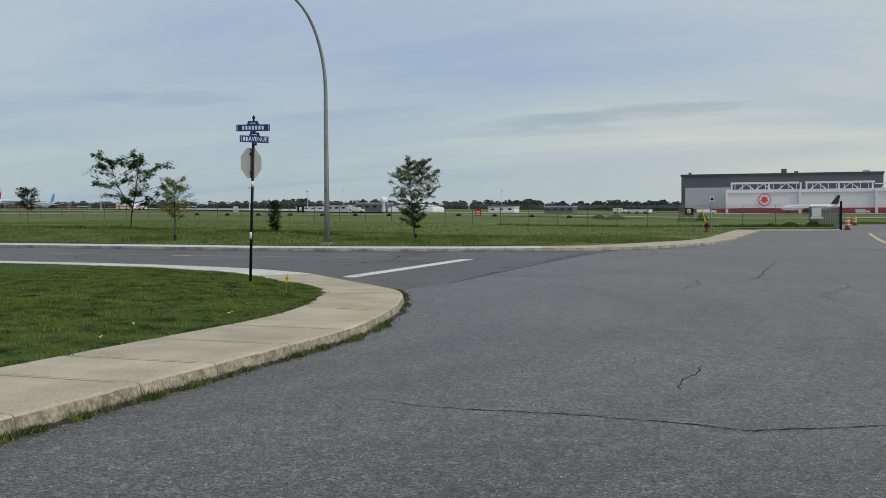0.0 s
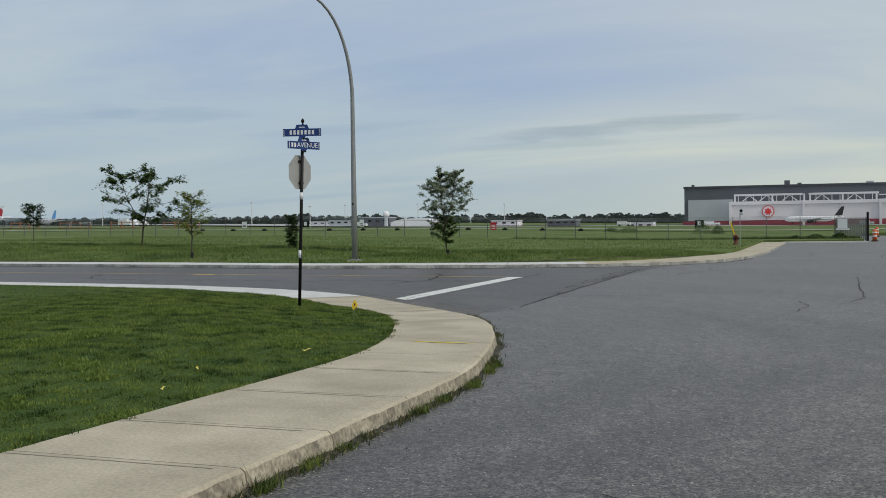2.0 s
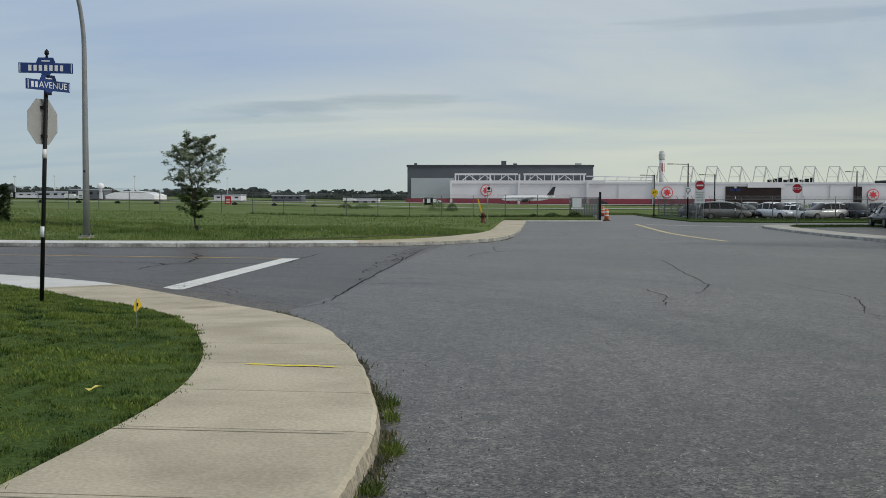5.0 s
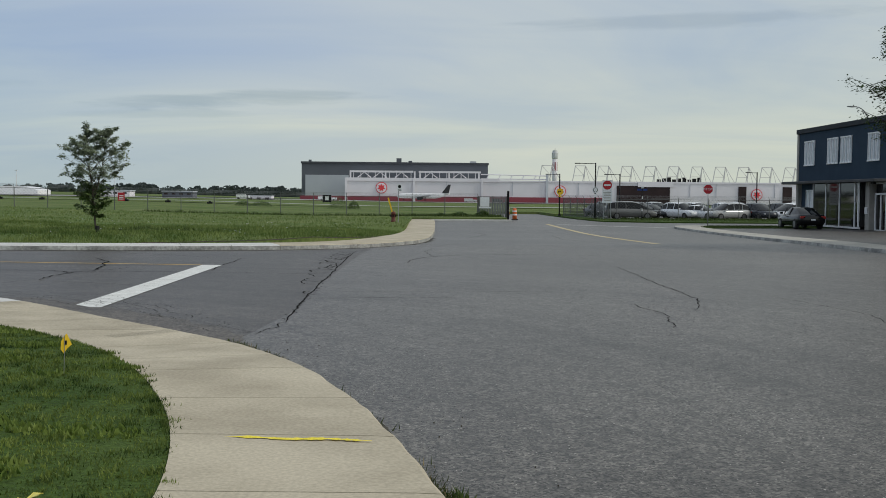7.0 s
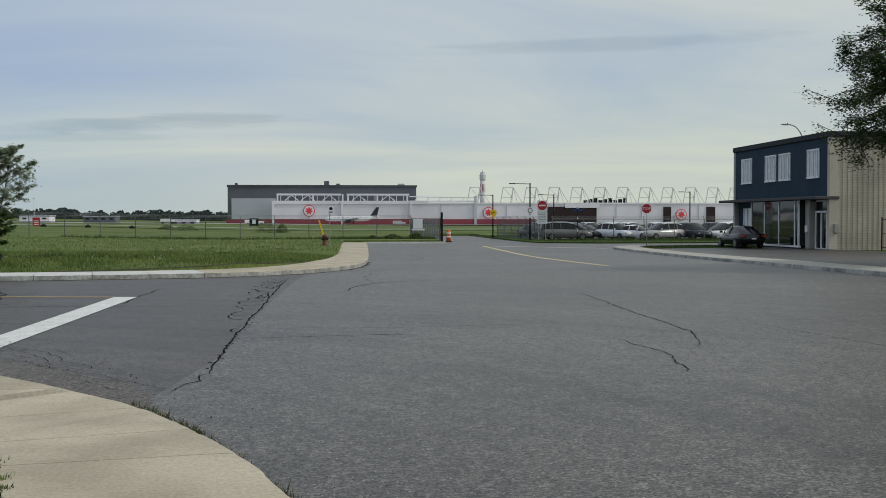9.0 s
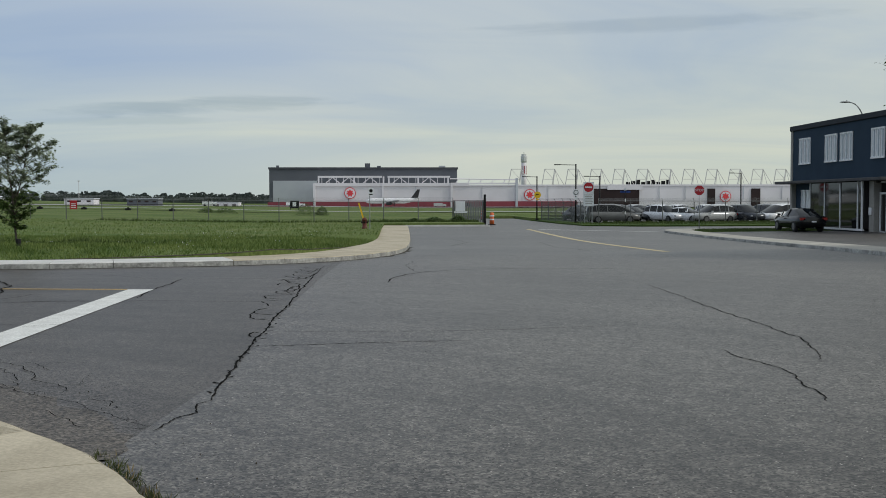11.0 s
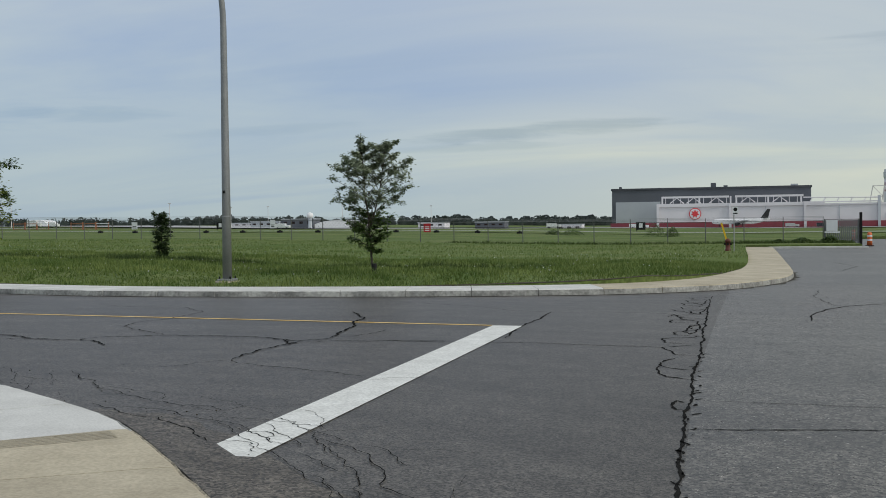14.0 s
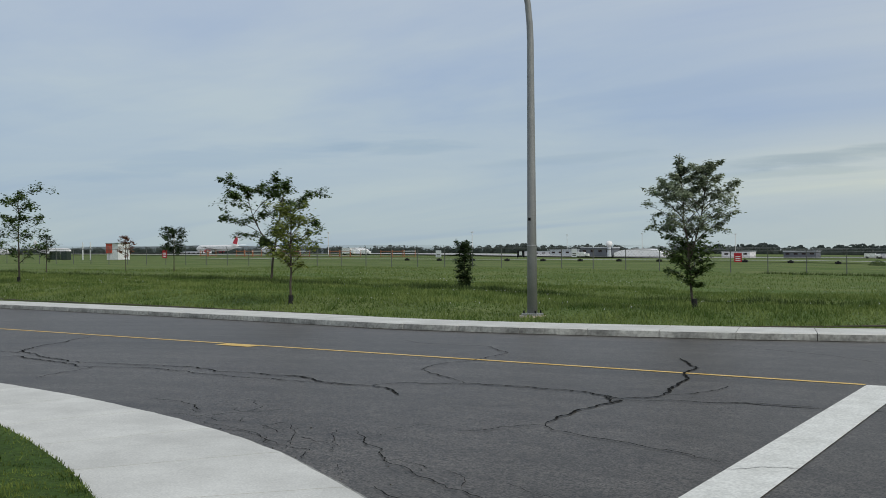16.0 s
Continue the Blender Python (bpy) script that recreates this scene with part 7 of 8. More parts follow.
def car(kind, colour, at, yaw, label):
    L, W, st_, roof = SHAPES[kind]
    ob = thing("parked_car", pose(*at, 0, 0, yaw), label, "car", "parked cars")
    rings = []
    for x, w, lo_, hi_ in st_:
        m_ = (lo_ + hi_) / 2
        rings.append([(x, -w * 0.86, lo_), (x, -w, lo_ + 0.12), (x, -w, m_ + 0.08), (x, -w * 0.93, hi_), (x, w * 0.93, hi_), (x, w, m_ + 0.08), (x, w, lo_ + 0.12), (x, w * 0.86, lo_)])
    part("body", Shape().loft(rings), CARS[colour], ob, smooth=True)
    cab, gl = Shape(), []
    n = len(roof)
    for k, (x, w, h) in enumerate(roof):
        r_ = 0.0 if k in (0, n - 1) else 0.09
        cab.v += [(x, -w, h - r_), (x, -w * 0.84, h - r_ * 0.2), (x, 0, h + r_ * 0.3), (x, w * 0.84, h - r_ * 0.2), (x, w, h - r_)]
    for k in range(n - 1):
        for c in range(4):
            cab.f.append((5 * k + c, 5 * k + c + 1, 5 * k + c + 6, 5 * k + c + 5)[::-1])
            cab.mi.append(1 if k in (0, n - 2) else 0)
    sh_z = roof[0][2] - 0.03
    for sgn in (-1, 1):
        pts = [Vector((x, sgn * w, h - (0.0 if k in (0, n - 1) else 0.09))) for k, (x, w, h) in enumerate(roof)]
        low = [Vector((x, sgn * (W * 0.92), sh_z)) for x, w, h in roof]
        for k in range(n - 1):
            cab.face([low[k], low[k + 1], pts[k + 1], pts[k]][::sgn], 1)
    part("cabin", cab, [CARS[colour], CAR_GLASS], ob, "painted roof over dark glass", True)
    for sgn in (-1, 1):
        for x0_ in (roof[1][0] + 0.75, roof[1][0] + 1.75):
            zt = 1.4 if kind == "sedan" else 1.6
            part("pillar", Shape().tube([(x0_, sgn * W * 0.925, sh_z), (x0_ - 0.04, sgn * (roof[2][1] + 0.02), zt)], 0.035, 5), CARS[colour], ob)
        part("mirror", Shape().box((0.75, sgn * (W + 0.1) - 0.09, 0.98), (0.92, sgn * (W + 0.1) + 0.09, 1.12), bev=0.03), CARS[colour], ob)
        part("tail_lamp", Shape().box((-L / 2 + 0.0, sgn * 0.68 - 0.16, 0.72), (-L / 2 + 0.14, sgn * 0.68 + 0.16, 0.88), bev=0.02), LAMP_RED, ob)
        part("head_lamp", Shape().box((L / 2 - 0.30, sgn * 0.62 - 0.15, 0.58), (L / 2 - 0.09, sgn * 0.62 + 0.13, 0.72), bev=0.02), LAMP_CLEAR, ob)
        for x in (-L * 0.29, L * 0.30):
            wh = part("wheel", Shape().tube([(x, sgn * (W - 0.21), 0.34), (x, sgn * (W - 0.02), 0.34), (x, sgn * (W + 0.012), 0.34)], [0.345, 0.345, 0.30], 18), RUBBER, ob)
            rim = Shape()
            rim.tube([(x, sgn * (W + 0.002), 0.34), (x, sgn * (W + 0.016), 0.34)], [0.225, 0.215], 16)
            part("rim", rim, CHROME, wh)
    part("rear_plate", Shape().box((-L / 2 - 0.02, -0.15, 0.60), (-L / 2 + 0.01, 0.15, 0.68)), SIGN_WHITE, ob)
    return ob


zc = -0.44
car("van", "grey", (15.6, 113.2, zc), -4, "grey minivan parked behind the chain-link fence")
car("suv", "white", (21.0, 114.8, zc), -62, "white car parked nose to the fence")
car("sedan", "white", (22.6, 113.6, zc), -50, "white sedan parked nose to the fence")
car("suv", "silver", (25.0, 112.8, zc), -158, "silver sport utility car behind the fence")
car("suv", "dark", (28.3, 113.4, zc), -75, "dark sport utility car behind the fence")
car("van", "white", (31.6, 113.0, zc), -150, "white minivan at the end of the row")
car("sedan", "dark", (18.6, 117.5, zc), -70, "dark sedan parked in the second row")
car("sedan", "black", (13.6, 120.5, zc), -80, "black sedan behind the grey fence")
car("suv", "grey", (15.2, 124.5, zc), -85, "grey car behind the grey fence")
car("suv", "silver", (20.0, 121.5, zc), -80, "silver car in the second row")
car("suv", "white", (26.6, 119.0, zc), -85, "white car in the second row")
car("suv", "silver", (35.5, 113.8, zc), -60, "silver car behind the fence")
for kind, col, x, y, yw, lb in (("suv", "white", 23.4, 117.8, -70, "white car in the second row"), ("sedan", "silver", 29.6, 118.2, -80, "silver sedan in the second row"), ("suv", "dark", 32.6, 119.0, -82, "dark car in the second row"), ("suv", "black", 17.2, 116.6, -60, "black car parked beside the grey minivan"), ("sedan", "white", 38.5, 114.5, -65, "white sedan behind the fence"), ("suv", "grey", 23.0, 125.0, -80, "grey car in the third row"), ("suv", "white", 30.0, 125.5, -80, "white car in the third row"), ("suv", "silver", 17.6, 128.0, -85, "silver car in the third row")):
    car(kind, col, (x, y, zc), yw, lb)
car("sedan", "black", (20.3, 80.0, right_z(20.3, 80) - 0.01), 90, "black sedan parked in front of the shop windows")


# ---- hangars ----
hg = thing("hangar", pose(0, 0, 0), "large slate grey and white aircraft hangar with red base band", "hangar")
Z0 = -3.4
part("rear_hall", Shape().box((-93, 860, Z0), (54, 940, 27.8)), HANG_DARK, hg, "slate grey clad rear hall")
part("roof_edge", Shape().box((-93.6, 859.2, 26.6), (54.6, 941, 28.2)), mat("hangar roof edge", (0.05, 0.055, 0.065), (0.07, 0.075, 0.085), 0.1, 1, 0.7, 0, 0.0), hg)
part("side_door", Shape().box((-90, 859.3, Z0 + 2), (-56, 859.9, 17.7)), HANG_PALE, hg, "pale sliding hangar door")
part("roof_box", Shape().box((-18.5, 865, 27.8), (-14.5, 869, 31.5)), HANG_DARK, hg)
part("roof_box", Shape().box((-9, 865, 27.8), (-6, 869, 29.5)), HANG_DARK, hg)
part("roof_box", Shape().box((-88, 865, 27.8), (-86, 869, 29.8)), HANG_DARK, hg)
part("roof_box", Shape().box((40, 865, 27.8), (45, 869, 29.6)), HANG_PALE, hg)
part("front_wall", Shape().box((-55, 820, Z0), (420, 850, 12.8)), HANG_WHITE, hg, "white clad front hall")
part("front_beam", Shape().box((-56, 819, 12.8), (60, 851, 15.2)), HANG_WHITE, hg)
part("front_beam", Shape().box((60, 819.4, 12.8), (420, 851, 14.0)), HANG_WHITE, hg)
part("base_band", Shape().box((-90, 818.9, Z0), (142, 819.9, 1.4)), HANG_RED, hg, "dark red band along the base")
for x in (-55.5, -4.4, 47.0, 96, 420):
    part("column", Shape().box((x - 0.9, 818.3, Z0), (x + 0.9, 819.8, 15.0 if x != 96 else 19)), HANG_WHITE if x != 96 else HANG_PALE, hg)
for x in (-30, 20, 70, 120, 165, 205, 225, 270, 300, 340, 380):
    part("panel_joint", Shape().box((x - 0.15, 819.5, 2.6), (x + 0.15, 819.95, 12.6)), HANG_PALE, hg)
for x0, x1 in ((149, 189.5), (242, 248), (276, 283)):
    part("opening", Shape().box((x0, 819.3, Z0 + 0.5), (x1, 819.9, 10.8)), OPENING, hg, "open hangar doorway, its unlit inside a near-black panel")
part("opening_header", Shape().box((165, 818.9, 10.0), (192, 819.3, 13.6)), HANG_WHITE, hg)
# roof trusses over the front beam
tr_m = Shape()
for x in (-52.4, -26, -4, 0, 22, 44.5):
    tr_m.box((x - 0.6, 821, 15.2), (x + 0.6, 822.2, 20.2))
tr_m.box((-53, 820.8, 19.2), (-5, 822.4, 20.6)).box((-1, 820.8, 19.2), (46, 822.4, 20.6)).box((46, 820.8, 14.6), (96, 822, 15.4))
part("truss_frame", tr_m, HANG_WHITE, hg)
for x in (-42, -30, -14, 8, 30):
    part("truss_brace", Shape().tube([(x - 5, 821.6, 15.4), (x, 821.6, 19.4), (x + 5, 821.6, 15.4)], 0.45, 5), HANG_WHITE, hg)
part("truss_rail", Shape().tube([(46, 822, 18.4), (96, 822, 17.6)], 0.4, 5), HANG_WHITE, hg)
for x in range(50, 96, 9):
    part("truss_post", Shape().tube([(x, 822, 14.5), (x + 2, 822, 18.0)], 0.35, 5), HANG_WHITE, hg)
for k in range(18):
    x = -50 + k * 5.4
    if abs(x + 2) > 2.4:
        part("truss_post", Shape().box((x - 0.22, 821.2, 15.2), (x + 0.22, 821.8, 19.4)), HANG_WHITE, hg)
# row of suspension frames on the long roof
fm = Shape()
for s_ in (0, 1):
    fm.tube([(s_ * 8.8 + 1.2, 0, 12.4), (s_ * 4.8 + 3.2, 0, 0), ][::-1] if s_ else [(0, 0, 0), (2.2, 0, 12.4)], 0.34, 5)
fm.tube([(2.0, 0, 12.3), (10.2, 0, 12.3)], 0.28, 5).tube([(10, 0, 12.4), (9, 0, 0)], 0.25, 5).tube([(10, 0, 12.2), (17.5, 0, 0)], 0.28, 5).tube([(2.2, 0, 12.2), (9.5, 0, 4)], 0.2, 4).tube([(10, 0, 12), (13.5, 0, 0)], 0.2, 4).tube([(0.8, 0, 4.5), (9.4, 0, 4.5)], 0.22, 4)
fmesh = fm.mesh("roof_frame", mat("truss pale metal", (0.50, 0.50, 0.47), (0.58, 0.58, 0.55), 0.3, 3, 0.6, 0.1, 0.0))
for k in range(17):
    o = new("roof_frame", fmesh)
    o.parent = hg
    o.location = (92.9 if k == 0 else 100.7 + k * 18.35, 845, 14.0)
ac = Shape()
for k in range(9):
    ac.box((186 + k * 4, 846, 14), (188.6 + k * 4, 849, 16.4 + 0.8 * (k % 3)))
part("roof_units", ac, BLACK_PAINT, hg)
STAR = []
for k in range(14):
    a = math.pi / 2 + 2 * math.pi * k / 14
    STAR.append((math.cos(a) * (3.1 if k % 2 == 0 else 1.7), math.sin(a) * (3.1 if k % 2 == 0 else 1.7)))
for x, z in ((-29, 7.7), (106, 6.3), (256, 4.8)):
    em = part("emblem", Shape().prism(disc(4.3, 32), pose(x, 819.2, z), 0.3), LOGO_RED, hg, "round red emblem with pale ring")
    part("emblem_ring", Shape().prism(disc(3.75, 32), pose(x, 819.0, z), 0.3), HANG_WHITE, em)
    part("emblem_star", Shape().prism(STAR, pose(x, 818.8, z), 0.3), LOGO_RED, em)

tw = thing("control_tower", pose(125.6, 1000, -3), "pale control tower with red bands behind the hangar roof", "tower")
part("shaft", Shape().tube([(0, 0, 0), (0, 0, 41)], [2.6, 2.3], 12), HANG_WHITE, tw, smooth=True)
part("cab", Shape().tube([(0, 0, 40), (0, 0, 41), (0, 0, 45.5), (0, 0, 45.6), (0, 0, 47.8)], [2.4, 2.9, 3.0, 2.5, 2.2], 12), mat("tower cab", (0.62, 0.63, 0.63), (0.70, 0.71, 0.71), 0.5, 3, 0.4, 0, 0.0), tw)
part("band", Shape().tube([(0, 0, 29), (0, 0, 37)], [2.6, 2.5], 6), HANG_RED, tw)
part("mast", Shape().tube([(0, 0, 47.5), (0, 0, 49.6)], 0.25, 5), STEEL, tw)


# ---- aircraft ----
def aircraft(at, yaw, length, tail_mat, label, stripe=None):
    ob = thing("airliner", pose(*at, 0, 0, yaw), label, "aircraft", "parked airliners")
    k = length / 38.0
    r = 1.95 * k
    prof = [(19, .15, -.4), (18.6, .8, -.35), (17.6, 1.35, -.2), (16, 1.8, -.05), (13.5, 1.95, 0), (-8, 1.95, 0), (-12, 1.6, .35), (-16, .95, .9), (-18.8, .3, 1.3)]
    rings = [[(x * k, q * k * math.cos(a), 3.6 * k + dz * k + q * k * math.sin(a)) for a in [2 * math.pi * j / 14 for j in range(14)]] for x, q, dz in prof]
    part("fuselage", Shape().loft(rings), PLANE_WHITE, ob, smooth=True)
    part("tail_fin", Shape().prism([(-12.5 * k, 5.2 * k), (-17.3 * k, 11.6 * k), (-19.2 * k, 11.6 * k), (-17.6 * k, 5.0 * k)], pose(0, -0.2 * k, 0), 0.4 * k), PLANE_WHITE if tail_mat == TAIL_RED else tail_mat, ob, "tail fin in the airline's colour")
    if tail_mat == TAIL_RED:
        part("tail_mark", Shape().prism([(-13.6 * k, 6.4 * k), (-16.6 * k, 10.4 * k), (-18.4 * k, 9.0 * k), (-17.6 * k, 5.6 * k)], pose(0, -0.26 * k, 0), 0.52 * k), TAIL_RED, ob, "red mark on the white fin")
    for s_ in (-1, 1):
        wg = Shape()
        wg.v = [(4 * k, s_ * 1.6 * k, 2.7 * k), (-3 * k, s_ * 1.6 * k, 2.7 * k), (-5.2 * k, s_ * 17 * k, 4.2 * k), (-3.7 * k, s_ * 17 * k, 4.2 * k), (4 * k, s_ * 1.6 * k, 3.1 * k), (-3 * k, s_ * 1.6 * k, 2.9 * k), (-5.2 * k, s_ * 17 * k, 4.3 * k), (-3.7 * k, s_ * 17 * k, 4.35 * k)]
        wg.f, wg.mi = [(0, 1, 2, 3), (7, 6, 5, 4), (0, 3, 7, 4), (1, 5, 6, 2), (2, 6, 7, 3)], [0] * 5
        part("wing", wg, mat("wing grey", (0.5, 0.51, 0.52), (0.56, 0.56, 0.57), 0.3, 3, 0.4, 0.1, 0.0), ob)
        tp = Shape()
        tp.v = [(-14.5 * k, s_ * 0.6 * k, 5 * k), (-17.5 * k, s_ * 0.6 * k, 5 * k), (-18.8 * k, s_ * 6.2 * k, 5.5 * k), (-17.6 * k, s_ * 6.2 * k, 5.5 * k), (-14.5 * k, s_ * 0.6 * k, 5.3 * k), (-17.5 * k, s_ * 0.6 * k, 5.2 * k), (-18.8 * k, s_ * 6.2 * k, 5.6 * k), (-17.6 * k, s_ * 6.2 * k, 5.65 * k)]
        tp.f, tp.mi = [(0, 1, 2, 3), (7, 6, 5, 4), (0, 3, 7, 4), (1, 5, 6, 2), (2, 6, 7, 3)], [0] * 5
        part("tailplane", tp, PLANE_WHITE, ob)
        part("engine", Shape().tube([(4.6 * k, s_ * 5.7 * k, 1.7 * k), (4.4 * k, s_ * 5.7 * k, 1.7 * k), (2 * k, s_ * 5.7 * k, 1.7 * k), (0.2 * k, s_ * 5.7 * k, 1.8 * k)], [0.95 * k, 1.1 * k, 1.1 * k, 0.6 * k], 12), tail_mat if stripe else PLANE_WHITE, ob, smooth=True)
        part("main_gear", Shape().tube([(-1 * k, s_ * 3 * k, 0), (-1 * k, s_ * 3 * k, 2.6 * k)], 0.35 * k, 6), BLACK_PAINT, ob)
    part("nose_gear", Shape().tube([(14 * k, 0, 0), (14 * k, 0, 2.4 * k)], 0.3 * k, 6), BLACK_PAINT, ob)
    wn_ = Shape()
    for j in range(26):
        wn_.box(((12 - j * 0.9) * k, -1.98 * k, 4.1 * k), ((12.3 - j * 0.9) * k, 1.98 * k, 4.4 * k))
    tagged(part("cabin_windows", wn_, CAR_GLASS, ob), kind="stuff")
    part("cockpit_glass", Shape().box((17.3 * k, -0.95 * k, 4.0 * k), (17.75 * k, 0.95 * k, 4.5 * k)), CAR_GLASS, ob)
    return ob


TAIL_BLACK = mat("tail black", (0.02, 0.02, 0.022), (0.03, 0.03, 0.03), 0.5, 4, 0.4, 0, 0.0)
TAIL_RED = mat("tail red", (0.50, 0.03, 0.05), (0.55, 0.06, 0.08), 0.2, 2, 0.4, 0, 0.0)
TAIL_BLUE = mat("tail blue", (0.15, 0.40, 0.75), (0.2, 0.45, 0.8), 0.2, 2, 0.4, 0, 0.0)
aircraft((2.5, 790, -1.8), 180, 39, TAIL_BLACK, "white airliner with black tail parked by the hangar", True)
aircraft((-630, 700, field_z(-630, 700)), 174, 52, TAIL_RED, "white airliner with red tail on the far apron", True)
aircraft((-586, 720, field_z(-586, 720)), 160, 40, TAIL_BLUE, "white airliner with pale blue tail on the apron")
aircraft((-835, 700, field_z(-835, 700)), 5, 46, PLANE_WHITE, "white airliner far out on the apron")
aircraft((-905, 690, field_z(-905, 690)), 5, 44, TAIL_RED, "white airliner far out on the apron")

# ---- airfield and distance ----
def slab_strip(name, x0, x1, y0, y1, label, lift=0.12):
    s = Shape()
    n = 40
    for k in range(n + 1):
        x = x0 + (x1 - x0) * k / n
        for y in (y0, y1):
            s.v.append((x, y, max(field_z(x, y), field_z(x + 8, y), field_z(x - 8, y)) + lift))
        if k:
            s.f.append((2 * k - 2, 2 * k, 2 * k + 1, 2 * k - 1))
            s.mi.append(0)
    return solid(name, s, RUNWAY, label, "runway", "structure")


slab_strip("runway", -1200, 250, 395, 450, "pale concrete runway crossing the airfield", 0.5)
slab_strip("apron", -1200, 420, 640, 815, "pale concrete apron in front of the hangars", 0.6)
slab_strip("service_road", -160, 40, 176, 182, "pale service track across the grass", 0.15)


def shed(name, x0, x1, y, z0, z1, material, label, roof="flat", depth=14):
    ob = thing(name, pose(0, 0, 0), label, "building", "far airport buildings")
    if roof == "arch":
        rings = []
        for yy in (y, y + depth):
            rings.append([(x0 + (x1 - x0) * k / 14, yy, z0 + (z1 - z0) * math.sin(math.pi * min(max(k / 14, 0.02), 0.98)) ** 0.45) for k in range(15)] + [(x1, yy, z0 - 3), (x0, yy, z0 - 3)])
        part("shell", Shape().loft(rings), material, ob)
    else:
        part("wall", Shape().box((x0, y, z0 - 3), (x1, y + depth, z1)), material, ob)
        part("roof", Shape().box((x0 - 0.4, y - 0.4, z1), (x1 + 0.4, y + depth, z1 + 0.5)), HANG_PALE, ob)
        n = max(1, int((x1 - x0) / 5))
        wm = Shape().box((-1.2, -0.12, 0), (1.2, 0.1, (z1 - z0) * 0.35)).mesh("window", OPENING)
        for k in range(n):
            o = new("window", wm)
            o.parent = ob
            o.location = (x0 + (k + 0.5) * (x1 - x0) / n, y, z0 + (z1 - z0) * 0.35)
    return ob


shed("terminal", -324, -303, 700, 2.2, 5.4, HANG_PALE, "low grey terminal building across the airfield")
shed("terminal", -302, -279, 702, 2.2, 6.8, HANG_DARK, "dark grey terminal pier across the airfield")
shed("tent_hangar", -277, -244, 700, 2.2, 6.0, PLANE_WHITE, "white arched tent hangar across the airfield", "arch", 25)
shed("low_shed", -204, -186, 700, 0.4, 3.4, HANG_WHITE, "low white shed across the airfield")
shed("low_shed", -170, -150, 720, 0.2, 3.2, HANG_DARK, "long dark shed with flat canopy")
shed("low_shed", -112, -96, 700, -2.8, 1.0, HANG_WHITE, "low white shed near the hangar")
shed("fuel_dome", -500, -484, 700, 3.6, 9.0, PLANE_WHITE, "white domed tent on the airfield", "arch", 14)
shed("low_shed", -358, -330, 720, 2.6, 4.6, HANG_WHITE, "low white shed across the airfield")
shed("low_shed", -700, -668, 720, 4.8, 7.2, HANG_WHITE, "low white shed across the airfield")
rd = thing("radar_dome", pose(-279.5, 698, 2.5), "white radar dome on a short tower", "radar")
part("tower", Shape().tube([(0, 0, -2), (0, 0, 5)], [1.6, 1.2], 8), HANG_PALE, rd)
part("dome", Shape().tube([(0, 0, 5), (0, 0, 5.6), (0, 0, 7), (0, 0, 8.4), (0, 0, 9)], [1.2, 2.0, 2.4, 1.8, 0.3], 14), PLANE_WHITE, rd, smooth=True)
# glide path shelter: red and white
gh = thing("equipment_shelter", pose(-161, 160, field_z(-161, 160)), "red and white painted equipment shelter on the airfield", "shelter")
part("white_wall", Shape().box((-1.5, -1.4, 0), (1.5, 1.4, 3.0), bev=0.03), SIGN_WHITE, gh)
part("red_panel", Shape().box((-1.6, -1.5, 1.2), (-0.1, -1.38, 3.1)), mat("shelter red", (0.55, 0.08, 0.04), (0.48, 0.07, 0.04), 1, 10, 0.6, 0, 0.0), gh)
part("roof", Shape().box((-1.7, -1.6, 3.0), (1.7, 1.6, 3.12)), HANG_PALE, gh)
for x in (-9.5, -7.4):
    part("mast", Shape().tube([(x, 0, 0), (x, 0, 3.3)], 0.12, 6), SIGN_WHITE, gh)
for x, y in ((-173.5, 156), (-170.5, 156)):
    o = thing("cabinet_box", pose(x, y, field_z(x, y)), "dark green equipment cabinet in the grass", "cabinet", "airfield cabinets")
    part("case", Shape().box((-0.9, -0.5, 0), (0.9, 0.5, 1.6), bev=0.04), mat("cabinet green", (0.02, 0.035, 0.028), (0.03, 0.045, 0.036), 2, 20, 0.6, 0, 0.0), o)
    part("door", Shape().box((-0.8, -0.53, 0.15), (0.8, -0.5, 1.5)), MATS["cabinet green"], o)
# dark guidance signs
for x, y in ((-23.3, 230), (-118.0, 240)):
    o = thing("guidance_sign", pose(x, y, field_z(x, y)), "black airfield guidance sign with white mark", "sign", "airfield signs")
    part("board", Shape().box((-0.9, -0.1, 0.3), (0.9, 0.1, 1.8)), BLACK_PAINT, o)
    part("mark", Shape().box((-0.35, -0.13, 0.7), (0.35, -0.1, 1.6)), SIGN_WHITE, o)
    for q in (-0.8, 0.8):
        part("leg", Shape().tube([(q, 0, -0.2), (q, 0, 0.35)], 0.06, 5), BLACK_PAINT, o)
# runway light boxes in a row
lb = thing("runway_light", pose(-36, 170, field_z(-36, 170)), "small dark runway light box in the grass", "light", "runway light boxes")
part("box", Shape().box((-0.4, -0.2, 0), (0.4, 0.2, 0.3), bev=0.04), BLACK_PAINT, lb)
part("cap", Shape().box((-0.15, -0.1, 0.3), (0.15, 0.1, 0.42), bev=0.03), BLACK_PAINT, lb)
for k in range(1, 12):
    x = -36 - k * 6.2
    copy_thing(lb, pose(x, 170, field_z(x, 170)))
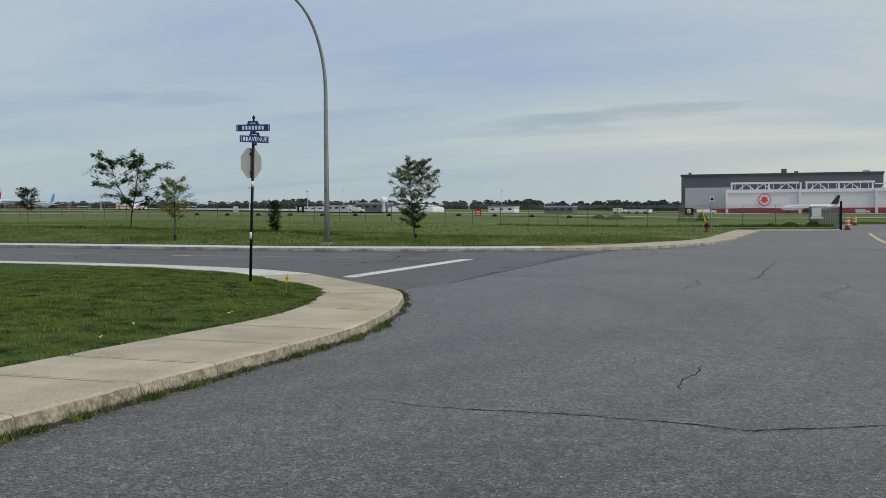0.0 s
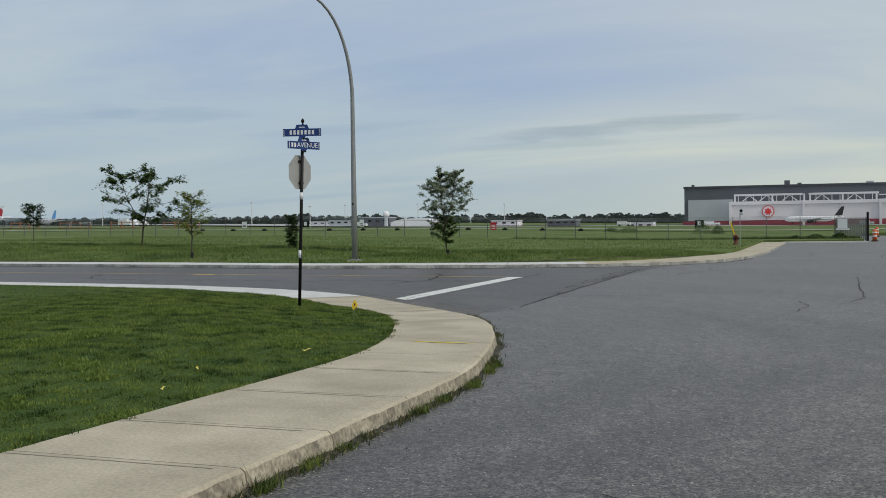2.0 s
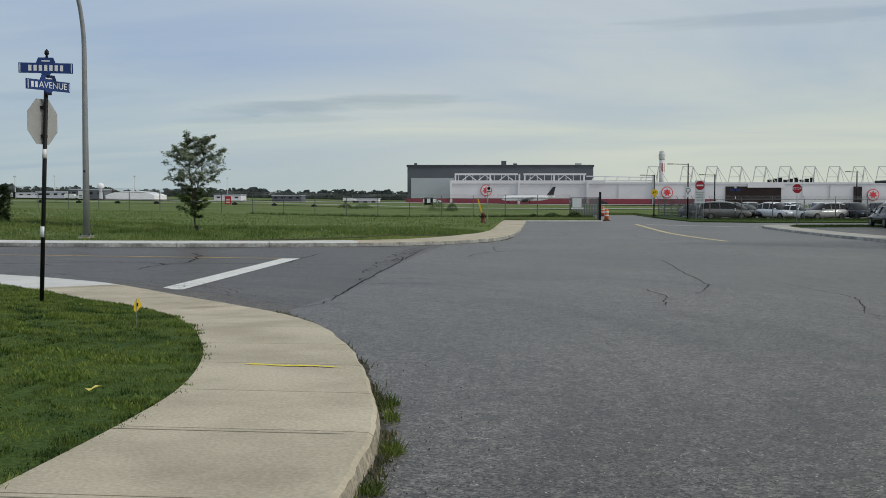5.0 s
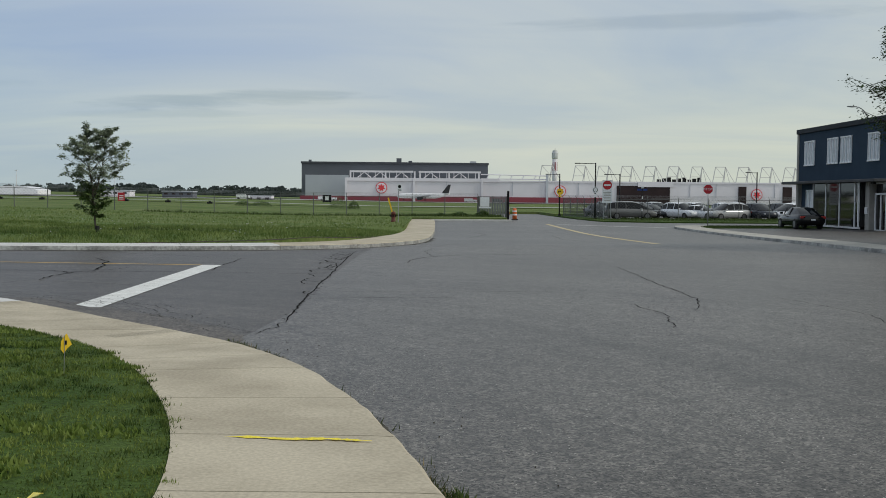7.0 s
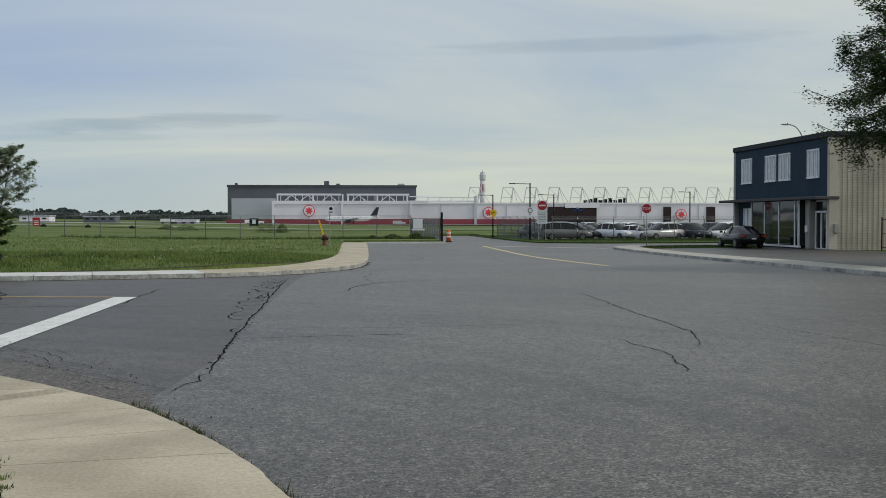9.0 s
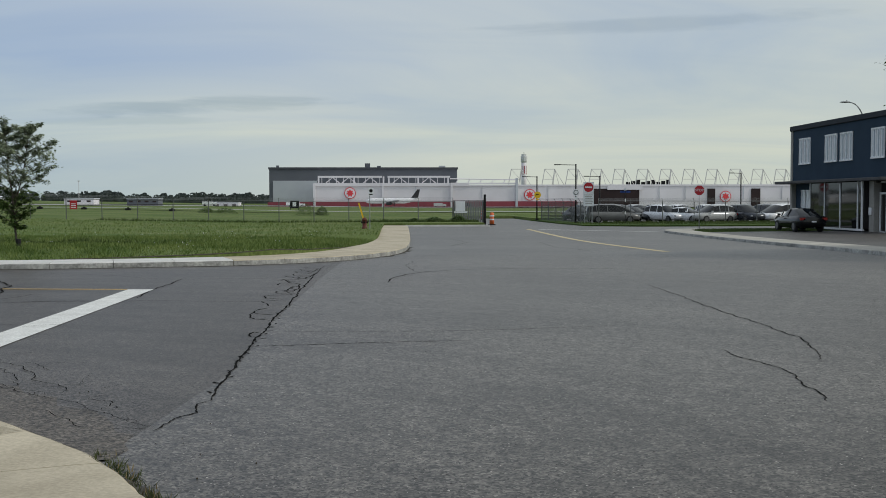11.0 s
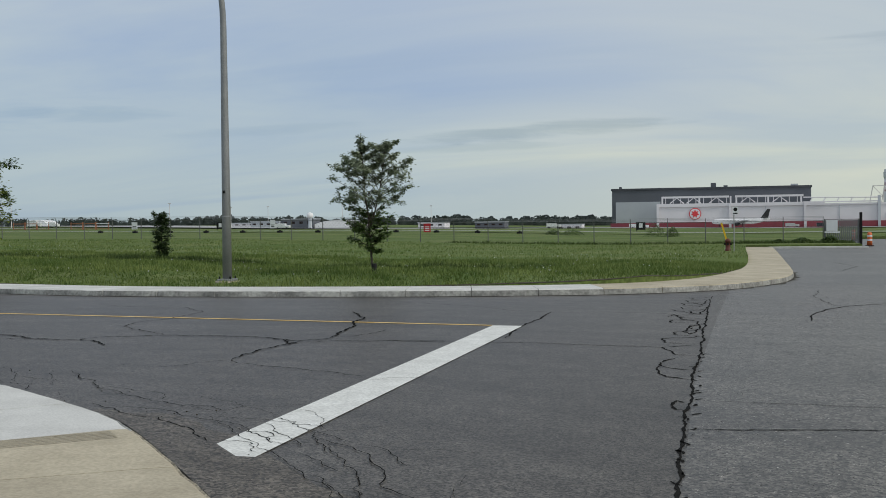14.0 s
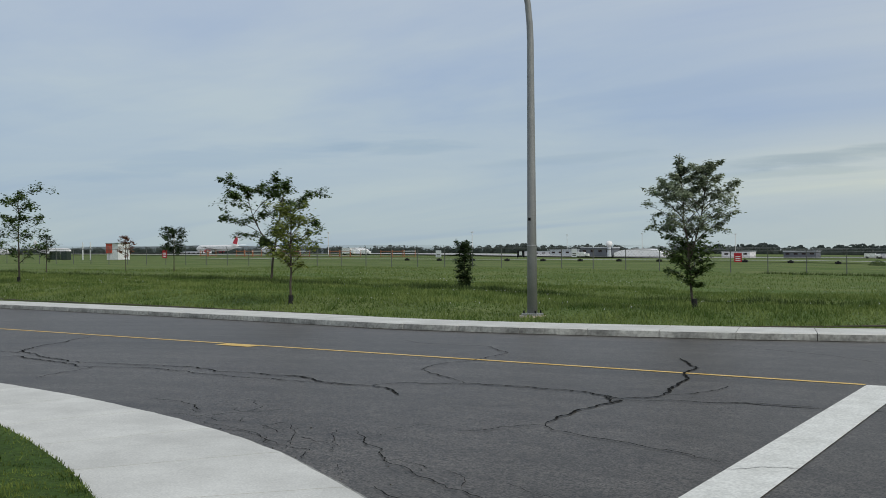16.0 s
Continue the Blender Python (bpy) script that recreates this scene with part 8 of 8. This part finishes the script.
# orange barriers and masts on the building site
SITE_ORANGE = mat("site barrier faded orange", (0.42, 0.17, 0.09), (0.36, 0.15, 0.08), 0.5, 6, 0.7, 0, 0.0)
for k in range(14):
    x, y = -205 - k * 7.5, 330 + 4 * (k % 3)
    o = thing("site_barrier", pose(x, y, field_z(x, y)), "orange and white site barrier on the airfield", "barrier", "site barriers")
    for q in (-2.2, 2.2):
        part("leg", Shape().box((q - 0.1, -0.1, 0), (q + 0.1, 0.1, 2.6)), SITE_ORANGE, o)
    part("board", Shape().box((-2.4, -0.15, 2.0), (2.4, 0.0, 2.25)), SITE_ORANGE if k % 3 else SIGN_WHITE, o)
    part("foot_rail", Shape().box((-2.4, -0.15, 0.3), (2.4, 0.0, 0.5)), SITE_ORANGE, o)
for x, y, h in ((-358, 650, 22), (-470, 640, 21), (-250, 900, 26), (-330, 900, 26), (-400, 900, 24), (-620, 640, 20), (-300, 620, 18)):
    o = thing("light_mast", pose(x, y, field_z(x, y)), "tall slim pale light mast on the apron", "mast", "apron light masts")
    part("mast", Shape().tube([(0, 0, -1), (0, 0, h * 0.72)], [0.30, 0.18], 6), HANG_WHITE, o)
    part("lamp_bar", Shape().box((-1.0, -0.3, h * 0.72), (1.0, 0.3, h * 0.72 + 0.6)), HANG_WHITE, o)
# vehicles far out on the apron
for x, y, w, h, m_ in ((-395, 560, 9, 4.2, "white"), (-382, 560, 6, 3.2, "white"), (-240, 560, 8, 3, "white"), (-92, 560, 7, 2.6, "white"), (-60, 700, 12, 2.8, "white"), (36, 780, 9, 3, "silver"), (55, 780, 7, 3, "dark")):
    o = thing("service_truck", pose(x, y, field_z(x, y) + 0.4), "white airport service truck far away", "truck", "airport trucks")
    part("box", Shape().box((-w / 2, -1.2, 0.7), (w / 5, 1.2, h), bev=0.1), CARS[m_], o)
    part("cab", Shape().box((w / 5 + 0.1, -1.1, 0.6), (w / 2, 1.1, h * 0.7), bev=0.2), CARS[m_], o)
    for q in (-w / 3, w / 3):
        part("wheel", Shape().tube([(q, -1.3, 0.5), (q, 1.3, 0.5)], 0.5, 10), RUBBER, o)


def woods(name, x0, x1, y, h, n, label, zb=0.0, slope=0.0):
    """A far belt of trees: many uneven crowns of leaf clumps, joined."""
    s = Shape()
    for k in range(n):
        x = random.uniform(x0, x1)
        tall = h * (0.55 + 0.5 * abs(noise.noise(Vector((x * 0.012, 3.3, y * 0.01)))) + 0.35 * random.random() ** 2)
        r = tall * random.uniform(0.35, 0.6)
        z = zb + slope * (x1 - x) / max(1, x1 - x0)
        yy = y + random.uniform(-30, 30)
        for _ in range(34):
            a, e = random.uniform(0, 6.283), random.uniform(-0.9, 1.5)
            c = Vector((x + math.cos(a) * math.cos(e) * r, yy + math.sin(a) * math.cos(e) * r, z + tall * 0.52 + math.sin(e) * tall * 0.46))
            d = r * random.uniform(0.16, 0.34)
            t1 = Vector((random.uniform(-1, 1), random.uniform(-1, 1), random.uniform(-1, 1))).normalized()
            t2 = t1.cross(Vector((0.3, 1, 0.2))).normalized()
            s.face([c - t1 * d, c - t2 * d * 0.8, c + t1 * d, c + t2 * d * 0.8])
        s.face([(x - r * 0.75, yy, z - 4), (x + r * 0.75, yy, z - 4), (x + r * 0.85, yy, z + tall * 0.45), (x + r * 0.3, yy, z + tall * 0.82), (x - r * 0.35, yy, z + tall * 0.8), (x - r * 0.85, yy, z + tall * 0.42)])
    return solid(name, s, WOODS, label, "woods", "stuff")


woods("far_woods", -640, 20, 1500, 13.5, 420, "distant belt of trees in hazed grey-green", -1.0, 2.5)
woods("far_woods_west", -2900, -640, 1600, 15, 700, "western belt of distant trees in hazed grey-green", 4.0, 12.0)
hill = Shape()
for k in range(60):
    u = k / 59
    x = -3600 + 2300 * u
    z = 10 + 30 * math.sin(math.pi * u) ** 1.3 + 5 * noise.noise(Vector((u * 9, 0, 0)))
    hill.v += [(x, 2400, -5), (x, 2400, z), (x, 2800, z * 0.9), (x, 2800, -5)]
    if k:
        for c in range(3):
            hill.f.append((4 * k - 4 + c, 4 * k + c, 4 * k + c + 1, 4 * k - 3 + c))
            hill.mi.append(0)
solid("far_hills", hill, mat("hazy hills", (0.16, 0.19, 0.21), (0.19, 0.22, 0.24), 0.004, 0.03, 0.95, 0, 0.0), "low hazy blue hills on the horizon", "hill", "structure", True)
